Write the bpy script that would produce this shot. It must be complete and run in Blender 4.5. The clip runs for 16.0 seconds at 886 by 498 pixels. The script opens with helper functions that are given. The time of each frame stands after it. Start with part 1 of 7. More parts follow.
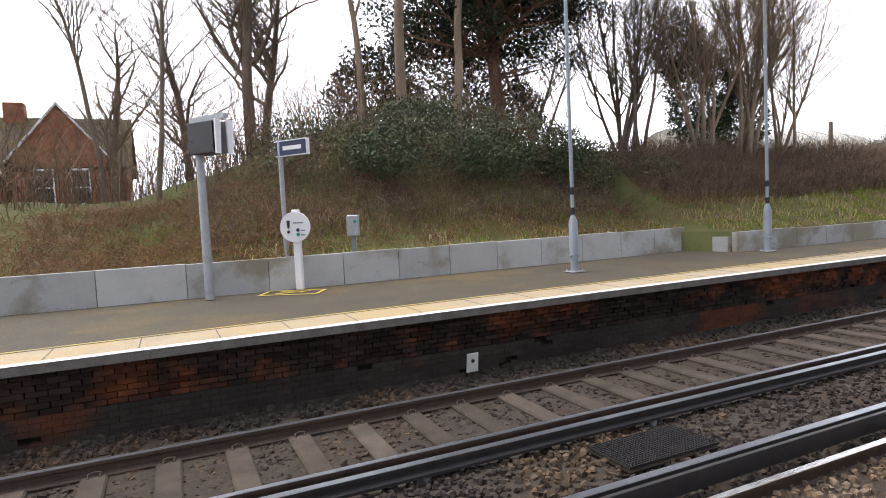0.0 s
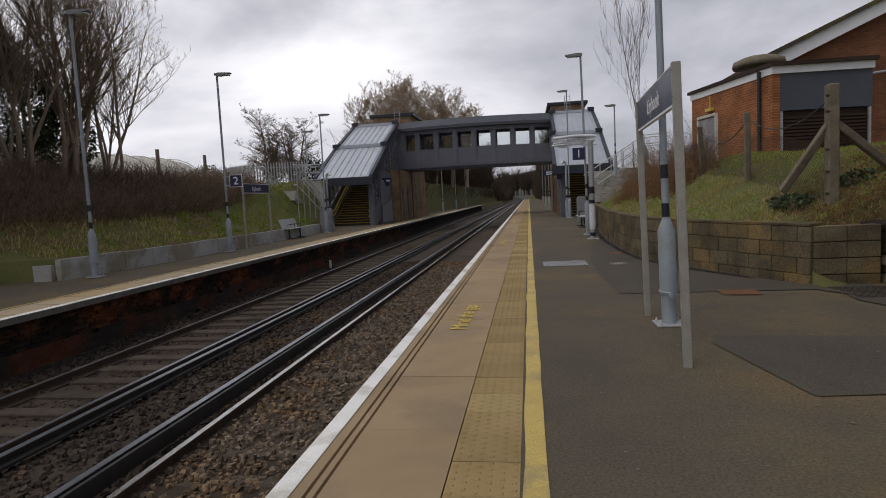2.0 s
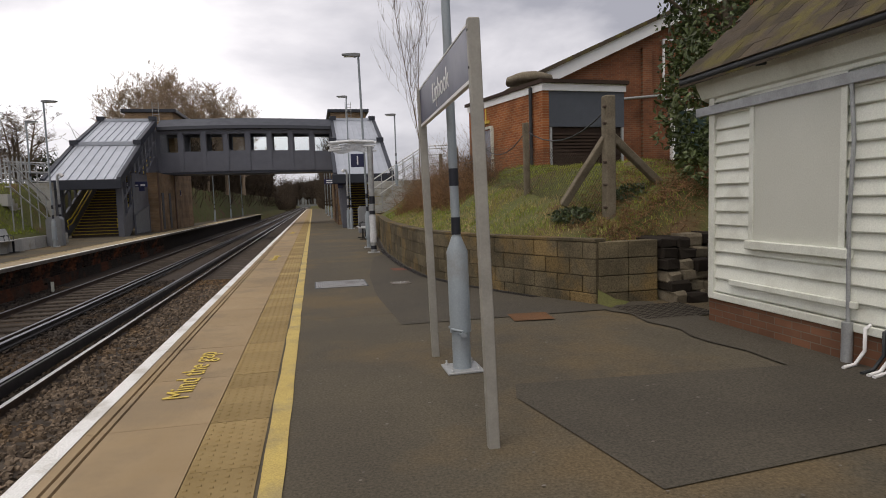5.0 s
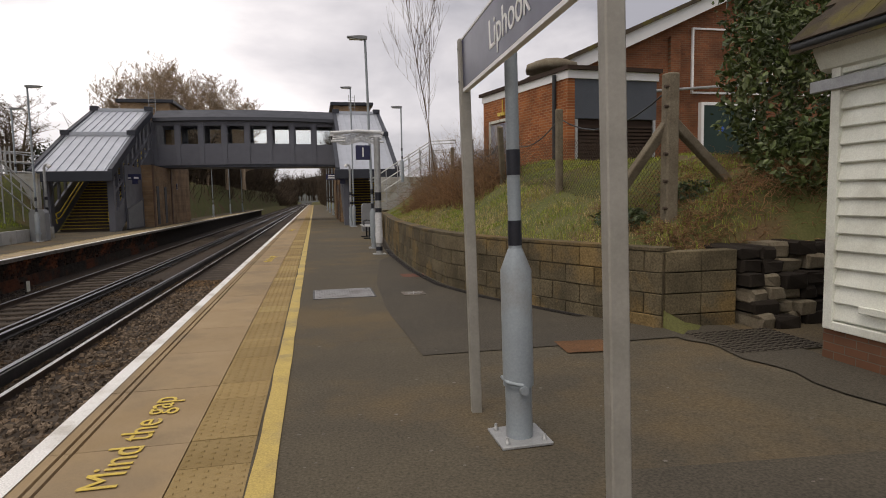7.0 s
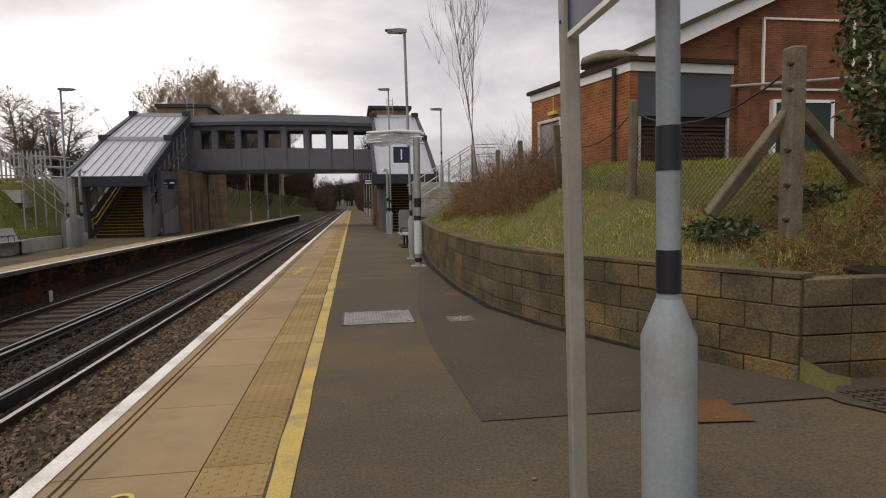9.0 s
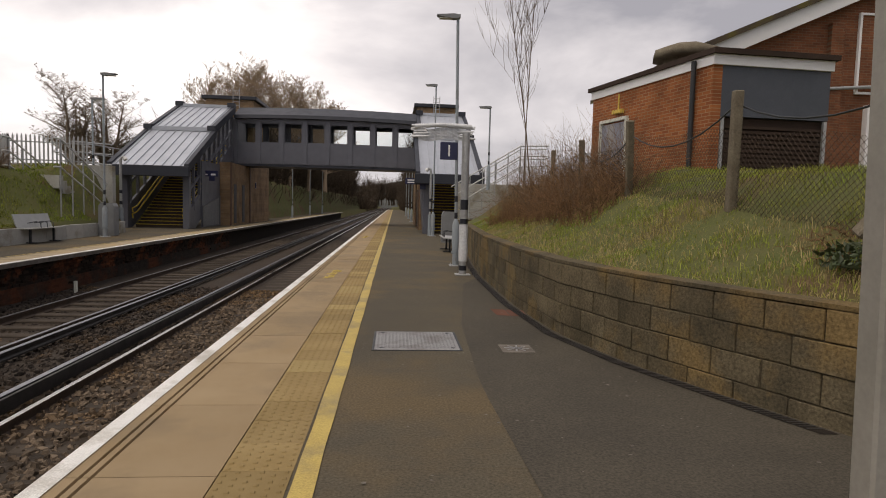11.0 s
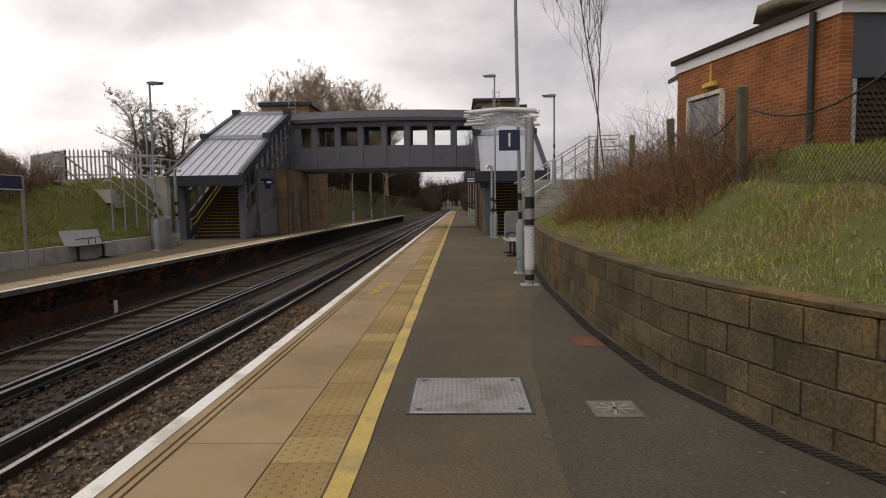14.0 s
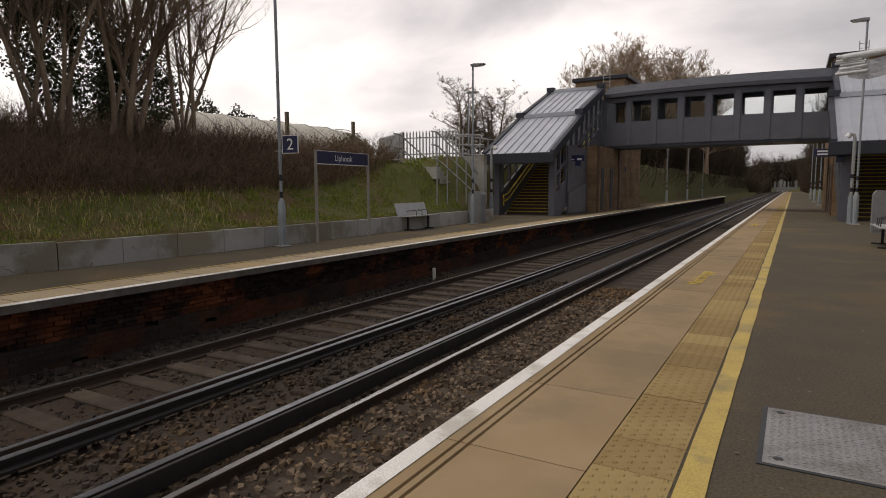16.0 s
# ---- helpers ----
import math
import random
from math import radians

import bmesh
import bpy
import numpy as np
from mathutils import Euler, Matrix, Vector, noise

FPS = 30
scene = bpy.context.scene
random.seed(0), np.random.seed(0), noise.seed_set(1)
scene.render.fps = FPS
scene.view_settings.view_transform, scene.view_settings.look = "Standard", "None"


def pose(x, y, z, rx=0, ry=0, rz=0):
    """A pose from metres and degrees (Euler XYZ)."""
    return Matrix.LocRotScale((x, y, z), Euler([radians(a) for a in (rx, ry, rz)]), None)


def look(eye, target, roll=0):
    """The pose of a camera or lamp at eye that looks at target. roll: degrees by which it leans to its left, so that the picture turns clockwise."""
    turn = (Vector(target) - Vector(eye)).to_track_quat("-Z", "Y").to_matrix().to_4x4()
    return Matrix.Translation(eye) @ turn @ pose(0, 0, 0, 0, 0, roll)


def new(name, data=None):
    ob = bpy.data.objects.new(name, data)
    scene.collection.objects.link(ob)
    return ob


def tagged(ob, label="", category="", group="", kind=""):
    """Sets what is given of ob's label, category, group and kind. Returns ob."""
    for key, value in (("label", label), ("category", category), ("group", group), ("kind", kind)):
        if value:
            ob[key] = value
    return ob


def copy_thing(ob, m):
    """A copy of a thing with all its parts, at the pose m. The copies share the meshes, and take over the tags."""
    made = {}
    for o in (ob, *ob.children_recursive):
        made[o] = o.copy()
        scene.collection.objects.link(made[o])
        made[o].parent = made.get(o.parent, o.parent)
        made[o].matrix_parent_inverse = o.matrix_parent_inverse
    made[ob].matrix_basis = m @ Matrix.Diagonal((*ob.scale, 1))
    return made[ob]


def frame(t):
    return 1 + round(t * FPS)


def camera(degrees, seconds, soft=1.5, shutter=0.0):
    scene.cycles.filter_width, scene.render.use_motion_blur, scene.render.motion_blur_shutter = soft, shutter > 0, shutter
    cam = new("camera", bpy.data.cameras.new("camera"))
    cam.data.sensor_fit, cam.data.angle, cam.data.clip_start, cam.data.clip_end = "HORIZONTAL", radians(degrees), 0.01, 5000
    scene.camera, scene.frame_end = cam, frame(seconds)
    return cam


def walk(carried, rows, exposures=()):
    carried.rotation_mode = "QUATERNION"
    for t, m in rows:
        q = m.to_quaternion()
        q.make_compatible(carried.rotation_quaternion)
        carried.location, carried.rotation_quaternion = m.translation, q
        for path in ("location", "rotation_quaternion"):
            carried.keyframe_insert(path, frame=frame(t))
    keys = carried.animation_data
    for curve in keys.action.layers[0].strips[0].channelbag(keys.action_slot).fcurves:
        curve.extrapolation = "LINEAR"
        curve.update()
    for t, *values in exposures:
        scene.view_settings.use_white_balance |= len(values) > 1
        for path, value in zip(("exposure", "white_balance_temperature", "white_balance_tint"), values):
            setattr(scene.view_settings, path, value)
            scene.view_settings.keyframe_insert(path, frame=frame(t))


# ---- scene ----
cam = camera(73.0, 16.0, soft=1.0)
PATH = [
    (0, (0.993, 2.724, 1.432), (-0.821, 3.556, 1.302), -2.8),
    (0.5, (1.307, 2.751, 1.534), (-0.091, 4.167, 1.338), -1.9),
    (1, (1.332, 2.851, 1.469), (0.365, 4.591, 1.277), -1.2),
    (1.5, (1.39, 2.906, 1.504), (0.87, 4.828, 1.322), -1.6),
    (2, (1.397, 3.108, 1.522), (1.107, 5.08, 1.353), -2.8),
    (2.5, (1.521, 3.375, 1.506), (1.384, 5.363, 1.345), -2.3),
    (3, (1.621, 3.659, 1.504), (1.677, 5.652, 1.342), -0.9),
    (3.5, (1.64, 3.928, 1.527), (1.874, 5.91, 1.401), -1.3),
    (3.7, (1.645, 3.98, 1.557), (1.964, 5.95, 1.439), -1.0),
    (5.8, (1.739, 5.632, 1.485), (2.182, 7.574, 1.3), -1.2),
    (6, (1.765, 5.782, 1.506), (2.207, 7.725, 1.337), -0.5),
    (6.5, (1.749, 6.164, 1.497), (2.198, 8.109, 1.379), -0.4),
    (7, (1.705, 6.548, 1.495), (2.119, 8.497, 1.323), -1.0),
    (7.5, (1.75, 6.956, 1.507), (2.117, 8.917, 1.366), 0.4),
    (8, (1.732, 7.286, 1.495), (2.018, 9.26, 1.352), 0.6),
    (8.2, (1.737, 7.488, 1.517), (2.044, 9.46, 1.379), -0.6),
    (10.3, (1.904, 8.796, 1.52), (2.173, 10.77, 1.344), -0.7),
    (10.5, (1.898, 8.981, 1.541), (2.118, 10.963, 1.385), 0.3),
    (11, (1.836, 9.49, 1.515), (2.001, 11.478, 1.371), 1.5),
    (11.5, (1.826, 9.831, 1.517), (2.035, 11.816, 1.393), -0.7),
    (12, (1.944, 10.125, 1.522), (2.15, 12.11, 1.386), -0.3),
    (12.5, (1.961, 10.563, 1.488), (2.108, 12.553, 1.354), -0.2),
    (13, (1.996, 10.866, 1.536), (2.141, 12.857, 1.415), 0.0),
    (13.5, (2.036, 11.156, 1.527), (2.106, 13.15, 1.386), -1.1),
    (14, (2.037, 11.38, 1.52), (1.985, 13.374, 1.375), -0.8),
    (14.5, (1.961, 11.622, 1.533), (1.787, 13.606, 1.355), -1.6),
    (15, (1.869, 11.845, 1.516), (1.52, 13.808, 1.36), -1.4),
    (15.5, (1.859, 12.043, 1.495), (1.317, 13.961, 1.33), -0.1),
    (16, (1.733, 12.27, 1.423), (0.731, 13.989, 1.22), -0.3),
]
EXPOSURES = [(0, 1.4, 6500, 12), (0.5, 1.0, 6500, 12), (1, 0.45, 6500, 12), (1.5, -0.05, 6500, 12), (2, -0.28, 6700, 12), (2.6, -0.12, 6800, 12), (6, 0.15, 7200, 13), (10.5, 0.1, 7500, 14), (12.5, 0.05, 7500, 14), (14.5, -0.05, 7500, 14), (16, -0.2, 7500, 14)]
walk(cam, [(t, look(eye, target, roll)) for t, eye, target, roll in PATH], EXPOSURES)

# ---- light ----
world = bpy.data.worlds.new("overcast")
scene.world = world
world.use_nodes = True
wn, wl = world.node_tree.nodes, world.node_tree.links
wn.clear()
w_out = wn.new("ShaderNodeOutputWorld")
w_sky = wn.new("ShaderNodeTexSky")
w_sky.sky_type, w_sky.sun_disc = "NISHITA", False
w_sky.sun_elevation, w_sky.sun_rotation = radians(67), radians(-142)
w_bg1, w_bg2, w_mix = wn.new("ShaderNodeBackground"), wn.new("ShaderNodeBackground"), wn.new("ShaderNodeMixShader")
w_bg1.inputs["Strength"].default_value = 0.06
w_bg2.inputs["Strength"].default_value = 1.15
w_mix.inputs[0].default_value = 0.9
w_co = wn.new("ShaderNodeTexCoord")
w_map = wn.new("ShaderNodeMapping")
w_map.inputs["Scale"].default_value = (1.0, 1.0, 2.6)
w_n = wn.new("ShaderNodeTexNoise")
w_n.inputs["Scale"].default_value, w_n.inputs["Detail"].default_value, w_n.inputs["Roughness"].default_value = 1.9, 7, 0.52
w_n.inputs["Distortion"].default_value = 0.25
w_dot = wn.new("ShaderNodeVectorMath")
w_dot.operation = "DOT_PRODUCT"
w_dot.inputs[1].default_value = (-0.62, 0.05, -0.42)
w_add = wn.new("ShaderNodeMath")
w_add.operation = "MULTIPLY_ADD"
w_add.inputs[1].default_value = 0.40
w_ramp = wn.new("ShaderNodeValToRGB")
cr = w_ramp.color_ramp
cr.elements[0].position, cr.elements[0].color = 0.34, (0.33, 0.35, 0.42, 1)
cr.elements[1].position, cr.elements[1].color = 0.72, (1.15, 1.17, 1.24, 1)
e = cr.elements.new(0.53)
e.color = (0.70, 0.72, 0.80, 1)
wl.new(w_co.outputs["Generated"], w_map.inputs["Vector"])
wl.new(w_map.outputs["Vector"], w_n.inputs["Vector"])
wl.new(w_co.outputs["Generated"], w_dot.inputs[0])
wl.new(w_dot.outputs["Value"], w_add.inputs[0])
wl.new(w_n.outputs["Fac"], w_add.inputs[2])
wl.new(w_add.outputs["Value"], w_ramp.inputs["Fac"])
wl.new(w_ramp.outputs["Color"], w_bg2.inputs["Color"])
wl.new(w_sky.outputs["Color"], w_bg1.inputs["Color"])
wl.new(w_bg1.outputs["Background"], w_mix.inputs[1])
wl.new(w_bg2.outputs["Background"], w_mix.inputs[2])
wl.new(w_mix.outputs["Shader"], w_out.inputs["Surface"])

sun = new("sun", bpy.data.lights.new("sun", "SUN"))
sun.data.energy, sun.data.angle, sun.data.color = 1.35, radians(35), (1.0, 0.95, 0.87)
sun.matrix_world = look((-7, -9, 27), (0, 0, 0))


# ---- materials ----
def mat(name, c1, c2=None, scale=3.0, rough=0.75, bump=0.15, metal=0.0, fine=70.0, c3=None, big=0.5, rnd=0.0, stretch=(1, 1, 1), island=0.0, amount=0.5):
    """A surface whose colour wanders between c1 and c2 at a fine and a coarse scale, with stains of c3."""
    m = bpy.data.materials.new(name)
    m.use_nodes = True
    n, l = m.node_tree.nodes, m.node_tree.links
    b = n["Principled BSDF"]
    c2 = c2 or tuple(v * 0.75 for v in c1)
    geo = n.new("ShaderNodeNewGeometry")
    mp = n.new("ShaderNodeMapping")
    mp.inputs["Scale"].default_value = stretch
    l.new(geo.outputs["Position"], mp.inputs["Vector"])

    def tex(s, detail=5):
        t = n.new("ShaderNodeTexNoise")
        t.inputs["Scale"].default_value, t.inputs["Detail"].default_value, t.inputs["Roughness"].default_value = s, detail, 0.62
        l.new(mp.outputs["Vector"], t.inputs["Vector"])
        return t.outputs["Fac"]

    def ramp(v, lo, hi):
        r = n.new("ShaderNodeMapRange")
        r.inputs["From Min"].default_value, r.inputs["From Max"].default_value = lo, hi
        l.new(v, r.inputs["Value"])
        return r.outputs["Result"]

    def mix(f, a, c, mode="MIX"):
        x = n.new("ShaderNodeMix")
        x.data_type, x.blend_type = "RGBA", mode
        for sock, v in ((x.inputs[0], f), (x.inputs[6], a), (x.inputs[7], c)):
            if isinstance(v, (int, float)):
                sock.default_value = v
            elif isinstance(v, tuple):
                sock.default_value = (*v, 1)
            else:
                l.new(v, sock)
        return x.outputs[2]

    f_fine, f_mid = tex(fine, 4), tex(scale, 6)
    col = mix(ramp(f_mid, 0.32, 0.68), c1, c2)
    if c3:
        col = mix(ramp(tex(big, 6), 0.5, 0.62), col, c3)
    col = mix(amount, col, mix(ramp(f_fine, 0.3, 0.7), (0.45, 0.45, 0.45), (1.35, 1.35, 1.35)), "MULTIPLY")
    if rnd or island:
        src = n.new("ShaderNodeObjectInfo").outputs["Random"] if rnd else geo.outputs["Random Per Island"]
        k = rnd or island
        r = n.new("ShaderNodeMapRange")
        r.inputs["To Min"].default_value, r.inputs["To Max"].default_value = 1 - k, 1 + k * 0.8
        l.new(src, r.inputs["Value"])
        hsv = n.new("ShaderNodeHueSaturation")
        l.new(col, hsv.inputs["Color"])
        l.new(r.outputs["Result"], hsv.inputs["Value"])
        col = hsv.outputs["Color"]
    l.new(col, b.inputs["Base Color"])
    rr = n.new("ShaderNodeMapRange")
    rr.inputs["To Min"].default_value, rr.inputs["To Max"].default_value = max(0.05, rough - 0.15), min(1, rough + 0.15)
    l.new(f_mid, rr.inputs["Value"])
    l.new(rr.outputs["Result"], b.inputs["Roughness"])
    b.inputs["Metallic"].default_value = metal
    b.inputs["Specular IOR Level"].default_value = 0.18 if rough >= 0.8 else 0.45
    if bump:
        bp = n.new("ShaderNodeBump")
        bp.inputs["Strength"].default_value, bp.inputs["Distance"].default_value = bump, 0.01
        l.new(f_fine, bp.inputs["Height"])
        l.new(bp.outputs["Normal"], b.inputs["Normal"])
    return m


def brick_mat(name, c1, c2, mortar, w=0.225, h=0.075, axis="xz", bump=0.6, gap=0.010, c3=None):
    m = mat(name, c1, c2, 5, 0.85, 0)
    n, l = m.node_tree.nodes, m.node_tree.links
    b = n["Principled BSDF"]
    geo = n.new("ShaderNodeNewGeometry")
    sep, com = n.new("ShaderNodeSeparateXYZ"), n.new("ShaderNodeCombineXYZ")
    l.new(geo.outputs["Position"], sep.inputs[0])
    l.new(sep.outputs[axis[0].upper()], com.inputs["X"])
    l.new(sep.outputs["Z"], com.inputs["Y"])
    t = n.new("ShaderNodeTexBrick")
    t.inputs["Scale"].default_value = 1.0
    t.inputs["Brick Width"].default_value, t.inputs["Row Height"].default_value = w, h
    t.inputs["Mortar Size"].default_value, t.inputs["Mortar Smooth"].default_value = gap / 2, 0.3
    t.inputs["Color1"].default_value, t.inputs["Color2"].default_value, t.inputs["Mortar"].default_value = (*c1, 1), (*c2, 1), (*mortar, 1)
    l.new(com.outputs[0], t.inputs["Vector"])
    nz = n.new("ShaderNodeTexNoise")
    nz.inputs["Scale"].default_value, nz.inputs["Detail"].default_value = 1.3, 8
    l.new(geo.outputs["Position"], nz.inputs["Vector"])
    mr = n.new("ShaderNodeMapRange")
    mr.inputs["From Min"].default_value, mr.inputs["From Max"].default_value = 0.3, 0.7
    mr.inputs["To Min"].default_value, mr.inputs["To Max"].default_value = 0.65, 1.25
    l.new(nz.outputs["Fac"], mr.inputs["Value"])
    hsv = n.new("ShaderNodeHueSaturation")
    l.new(t.outputs["Color"], hsv.inputs["Color"])
    l.new(mr.outputs["Result"], hsv.inputs["Value"])
    l.new(hsv.outputs["Color"], b.inputs["Base Color"])
    bp = n.new("ShaderNodeBump")
    bp.inputs["Strength"].default_value, bp.inputs["Distance"].default_value, bp.invert = bump, 0.01, True
    l.new(t.outputs["Fac"], bp.inputs["Height"])
    l.new(bp.outputs["Normal"], b.inputs["Normal"])
    return m


M_ASPH = mat("platform_asphalt", (0.082, 0.071, 0.053), (0.114, 0.098, 0.070), 0.9, 0.85, 0.35, fine=55, c3=(0.135, 0.102, 0.06), big=0.4, amount=0.75)
M_ASPH2 = mat("asphalt_patch", (0.064, 0.057, 0.046), (0.092, 0.081, 0.063), 0.8, 0.85, 0.35, fine=55, amount=0.75)
M_SLAB = mat("coping_slab", (0.30, 0.215, 0.12), (0.365, 0.275, 0.17), 1.1, 0.85, 0.12, fine=220, c3=(0.27, 0.205, 0.13), big=0.8, rnd=0.10)
M_TACT = mat("tactile_paving", (0.27, 0.19, 0.082), (0.34, 0.25, 0.12), 2.0, 0.85, 0.15, fine=200, rnd=0.16)
M_TACTY = mat("new_tactile_paving", (0.40, 0.30, 0.135), (0.35, 0.265, 0.125), 2.0, 0.85, 0.15, fine=200, rnd=0.08)
M_WHITE = mat("white_line_paint", (0.86, 0.86, 0.84), (0.76, 0.76, 0.73), 3.0, 0.6, 0.1, fine=90, c3=(0.55, 0.53, 0.48), big=1.6)
M_YELL = mat("yellow_line_paint", (0.56, 0.42, 0.115), (0.46, 0.34, 0.11), 3.0, 0.7, 0.1, fine=90, c3=(0.34, 0.27, 0.12), big=1.4)
M_YELL2 = mat("worn_yellow_paint", (0.72, 0.53, 0.08), (0.55, 0.41, 0.12), 14.0, 0.75, 0.1, fine=120)
M_BALLAST = mat("ballast", (0.036, 0.029, 0.023), (0.066, 0.052, 0.041), 9, 0.9, 0.8, fine=32, c3=(0.05, 0.036, 0.026), big=0.7)
M_STONE = mat("ballast_stone", (0.062, 0.050, 0.041), (0.034, 0.028, 0.024), 2.0, 0.9, 0.3, fine=60, c3=(0.10, 0.068, 0.042), big=0.5, island=0.6)
M_STONEB = mat("brown_ballast_stone", (0.185, 0.14, 0.10), (0.12, 0.092, 0.068), 2.0, 0.9, 0.3, fine=60, c3=(0.17, 0.11, 0.06), big=0.5, island=0.6)
M_RAIL = mat("rusty_rail", (0.085, 0.056, 0.038), (0.055, 0.04, 0.03), 6, 0.75, 0.2, metal=0.2)
M_RAILTOP = mat("rail_head", (0.88, 0.86, 0.83), (0.78, 0.76, 0.73), 5, 0.3, 0.0, metal=1.0, stretch=(1, 0.1, 1))
M_COND = mat("conductor_rail", (0.05, 0.046, 0.044), (0.035, 0.033, 0.032), 5, 0.55, 0.1, metal=0.3)
M_CONDTOP = mat("conductor_rail_top", (0.36, 0.37, 0.40), (0.28, 0.29, 0.32), 5, 0.35, 0.0, metal=0.9)
M_SLEEP = mat("concrete_sleeper", (0.098, 0.079, 0.062), (0.055, 0.045, 0.036), 2.5, 0.9, 0.2, rnd=0.25)
M_OLDBRICK = mat("sooty_brick", (0.022, 0.016, 0.013), (0.038, 0.025, 0.018), 1.2, 0.95, 0.4, c3=(0.15, 0.048, 0.02), big=0.8, rnd=0.5)
M_OLDBRICKS = mat("sooty_brick_rest", (0.022, 0.016, 0.013), (0.038, 0.025, 0.018), 1.2, 0.95, 0.4, c3=(0.15, 0.048, 0.02), big=0.8, island=0.5)
M_RENDER = mat("dirty_render", (0.050, 0.041, 0.033), (0.030, 0.025, 0.021), 0.9, 0.95, 0.5, fine=28, c3=(0.10, 0.036, 0.018), big=0.55, island=0.18)
M_MORTAR = mat("sooty_mortar", (0.020, 0.016, 0.014), (0.032, 0.026, 0.02), 2, 0.95, 0.3)
M_COPE = mat("coping_edge", (0.20, 0.18, 0.155), (0.12, 0.105, 0.09), 5, 0.9, 0.2)
M_CONC = mat("concrete_panel", (0.48, 0.48, 0.45), (0.40, 0.40, 0.375), 1.4, 0.85, 0.1, fine=120, c3=(0.29, 0.265, 0.20), big=0.7, rnd=0.12)
M_BLOCK = mat("weathered_block", (0.175, 0.142, 0.088), (0.088, 0.074, 0.048), 2.2, 0.95, 0.7, fine=42, c3=(0.215, 0.15, 0.068), big=1.0, rnd=0.22, amount=0.85)
M_BLOCKS = mat("block_mortar", (0.13, 0.105, 0.068), (0.075, 0.062, 0.042), 3, 0.95, 0.3)
M_EARTH = mat("bank_earth", (0.115, 0.112, 0.045), (0.09, 0.105, 0.033), 1.6, 0.95, 0.7, fine=35, c3=(0.125, 0.082, 0.045), big=0.55)
M_GRASSF = mat("short_bank_grass", (0.18, 0.27, 0.028), (0.26, 0.25, 0.055), 0.8, 0.85, 0, island=0.45)
M_COPEY = mat("buff_coping", (0.43, 0.35, 0.235), (0.36, 0.29, 0.19), 1.3, 0.85, 0.1, c3=(0.42, 0.32, 0.18), big=0.6)
M_GRASS = mat("grass_blades", (0.20, 0.30, 0.035), (0.36, 0.33, 0.09), 1.2, 0.85, 0, island=0.45)
M_DRYGR = mat("dry_grass", (0.52, 0.42, 0.21), (0.38, 0.30, 0.14), 1.5, 0.9, 0, island=0.4)
M_BRACK = mat("dead_bracken", (0.29, 0.165, 0.085), (0.20, 0.12, 0.065), 2, 0.9, 0, island=0.5)
M_TWIG = mat("bramble_twigs", (0.27, 0.185, 0.125), (0.18, 0.13, 0.09), 1.5, 0.9, 0, island=0.5)
M_LEAF = mat("evergreen_leaf", (0.045, 0.07, 0.026), (0.075, 0.095, 0.04), 1.5, 0.5, 0, island=0.5)
M_LEAF2 = mat("bramble_leaf", (0.10, 0.115, 0.05), (0.17, 0.15, 0.085), 1.5, 0.6, 0, island=0.6)
M_PINE = mat("conifer_leaf", (0.022, 0.035, 0.014), (0.035, 0.045, 0.02), 1.5, 0.7, 0, island=0.4)
M_BARK = mat("bark", (0.23, 0.18, 0.135), (0.16, 0.125, 0.095), 3, 0.95, 0.6, fine=40, stretch=(1, 1, 0.3))
M_BARK2 = mat("pale_bark", (0.34, 0.26, 0.18), (0.23, 0.175, 0.125), 3, 0.95, 0.6, fine=40, stretch=(1, 1, 0.3))
M_PINEBARK = mat("pine_bark", (0.26, 0.15, 0.095), (0.17, 0.10, 0.07), 3, 0.95, 0.6, fine=30, stretch=(1, 1, 0.3))
M_POLE = mat("grey_blue_paint", (0.30, 0.345, 0.375), (0.26, 0.30, 0.33), 3, 0.45, 0.03, c3=(0.25, 0.27, 0.28), big=2.0, amount=0.2)
M_GALV = mat("galvanised_steel", (0.42, 0.435, 0.44), (0.33, 0.34, 0.345), 8, 0.5, 0.05, metal=0.4, amount=0.25)
M_GALVR = mat("weathered_galvanised_post", (0.36, 0.345, 0.31), (0.28, 0.27, 0.24), 5, 0.6, 0.03, metal=0.2, amount=0.14)
M_NAVY = mat("navy_paint", (0.018, 0.022, 0.075), (0.014, 0.017, 0.06), 2, 0.35, 0.0, amount=0.1)
M_BLACKP = mat("black_band", (0.012, 0.014, 0.022), (0.018, 0.02, 0.03), 3, 0.5, 0.0)
M_SIGNW = mat("sign_white", (0.80, 0.80, 0.80), (0.76, 0.76, 0.76), 3, 0.45, 0.0, amount=0.08)
M_STEEL = mat("anthracite_cladding", (0.125, 0.13, 0.155), (0.105, 0.11, 0.13), 1.5, 0.45, 0.02, amount=0.15)
M_DARK = mat("dark_roof_edge", (0.028, 0.032, 0.045), (0.022, 0.026, 0.036), 1.5, 0.5, 0.02, amount=0.2)
M_ROOF = mat("standing_seam_zinc", (0.47, 0.50, 0.55), (0.41, 0.44, 0.49), 1.2, 0.35, 0.02, metal=0.35, amount=0.15)
M_YRAIL = mat("yellow_handrail", (0.65, 0.47, 0.03), (0.58, 0.42, 0.03), 3, 0.5, 0.0, amount=0.15)
M_STEP = mat("stair_tread", (0.075, 0.055, 0.045), (0.055, 0.042, 0.036), 3, 0.8, 0.1)
M_BUFF = brick_mat("buff_brick", (0.30, 0.20, 0.115), (0.24, 0.155, 0.09), (0.30, 0.25, 0.19), axis="yz")
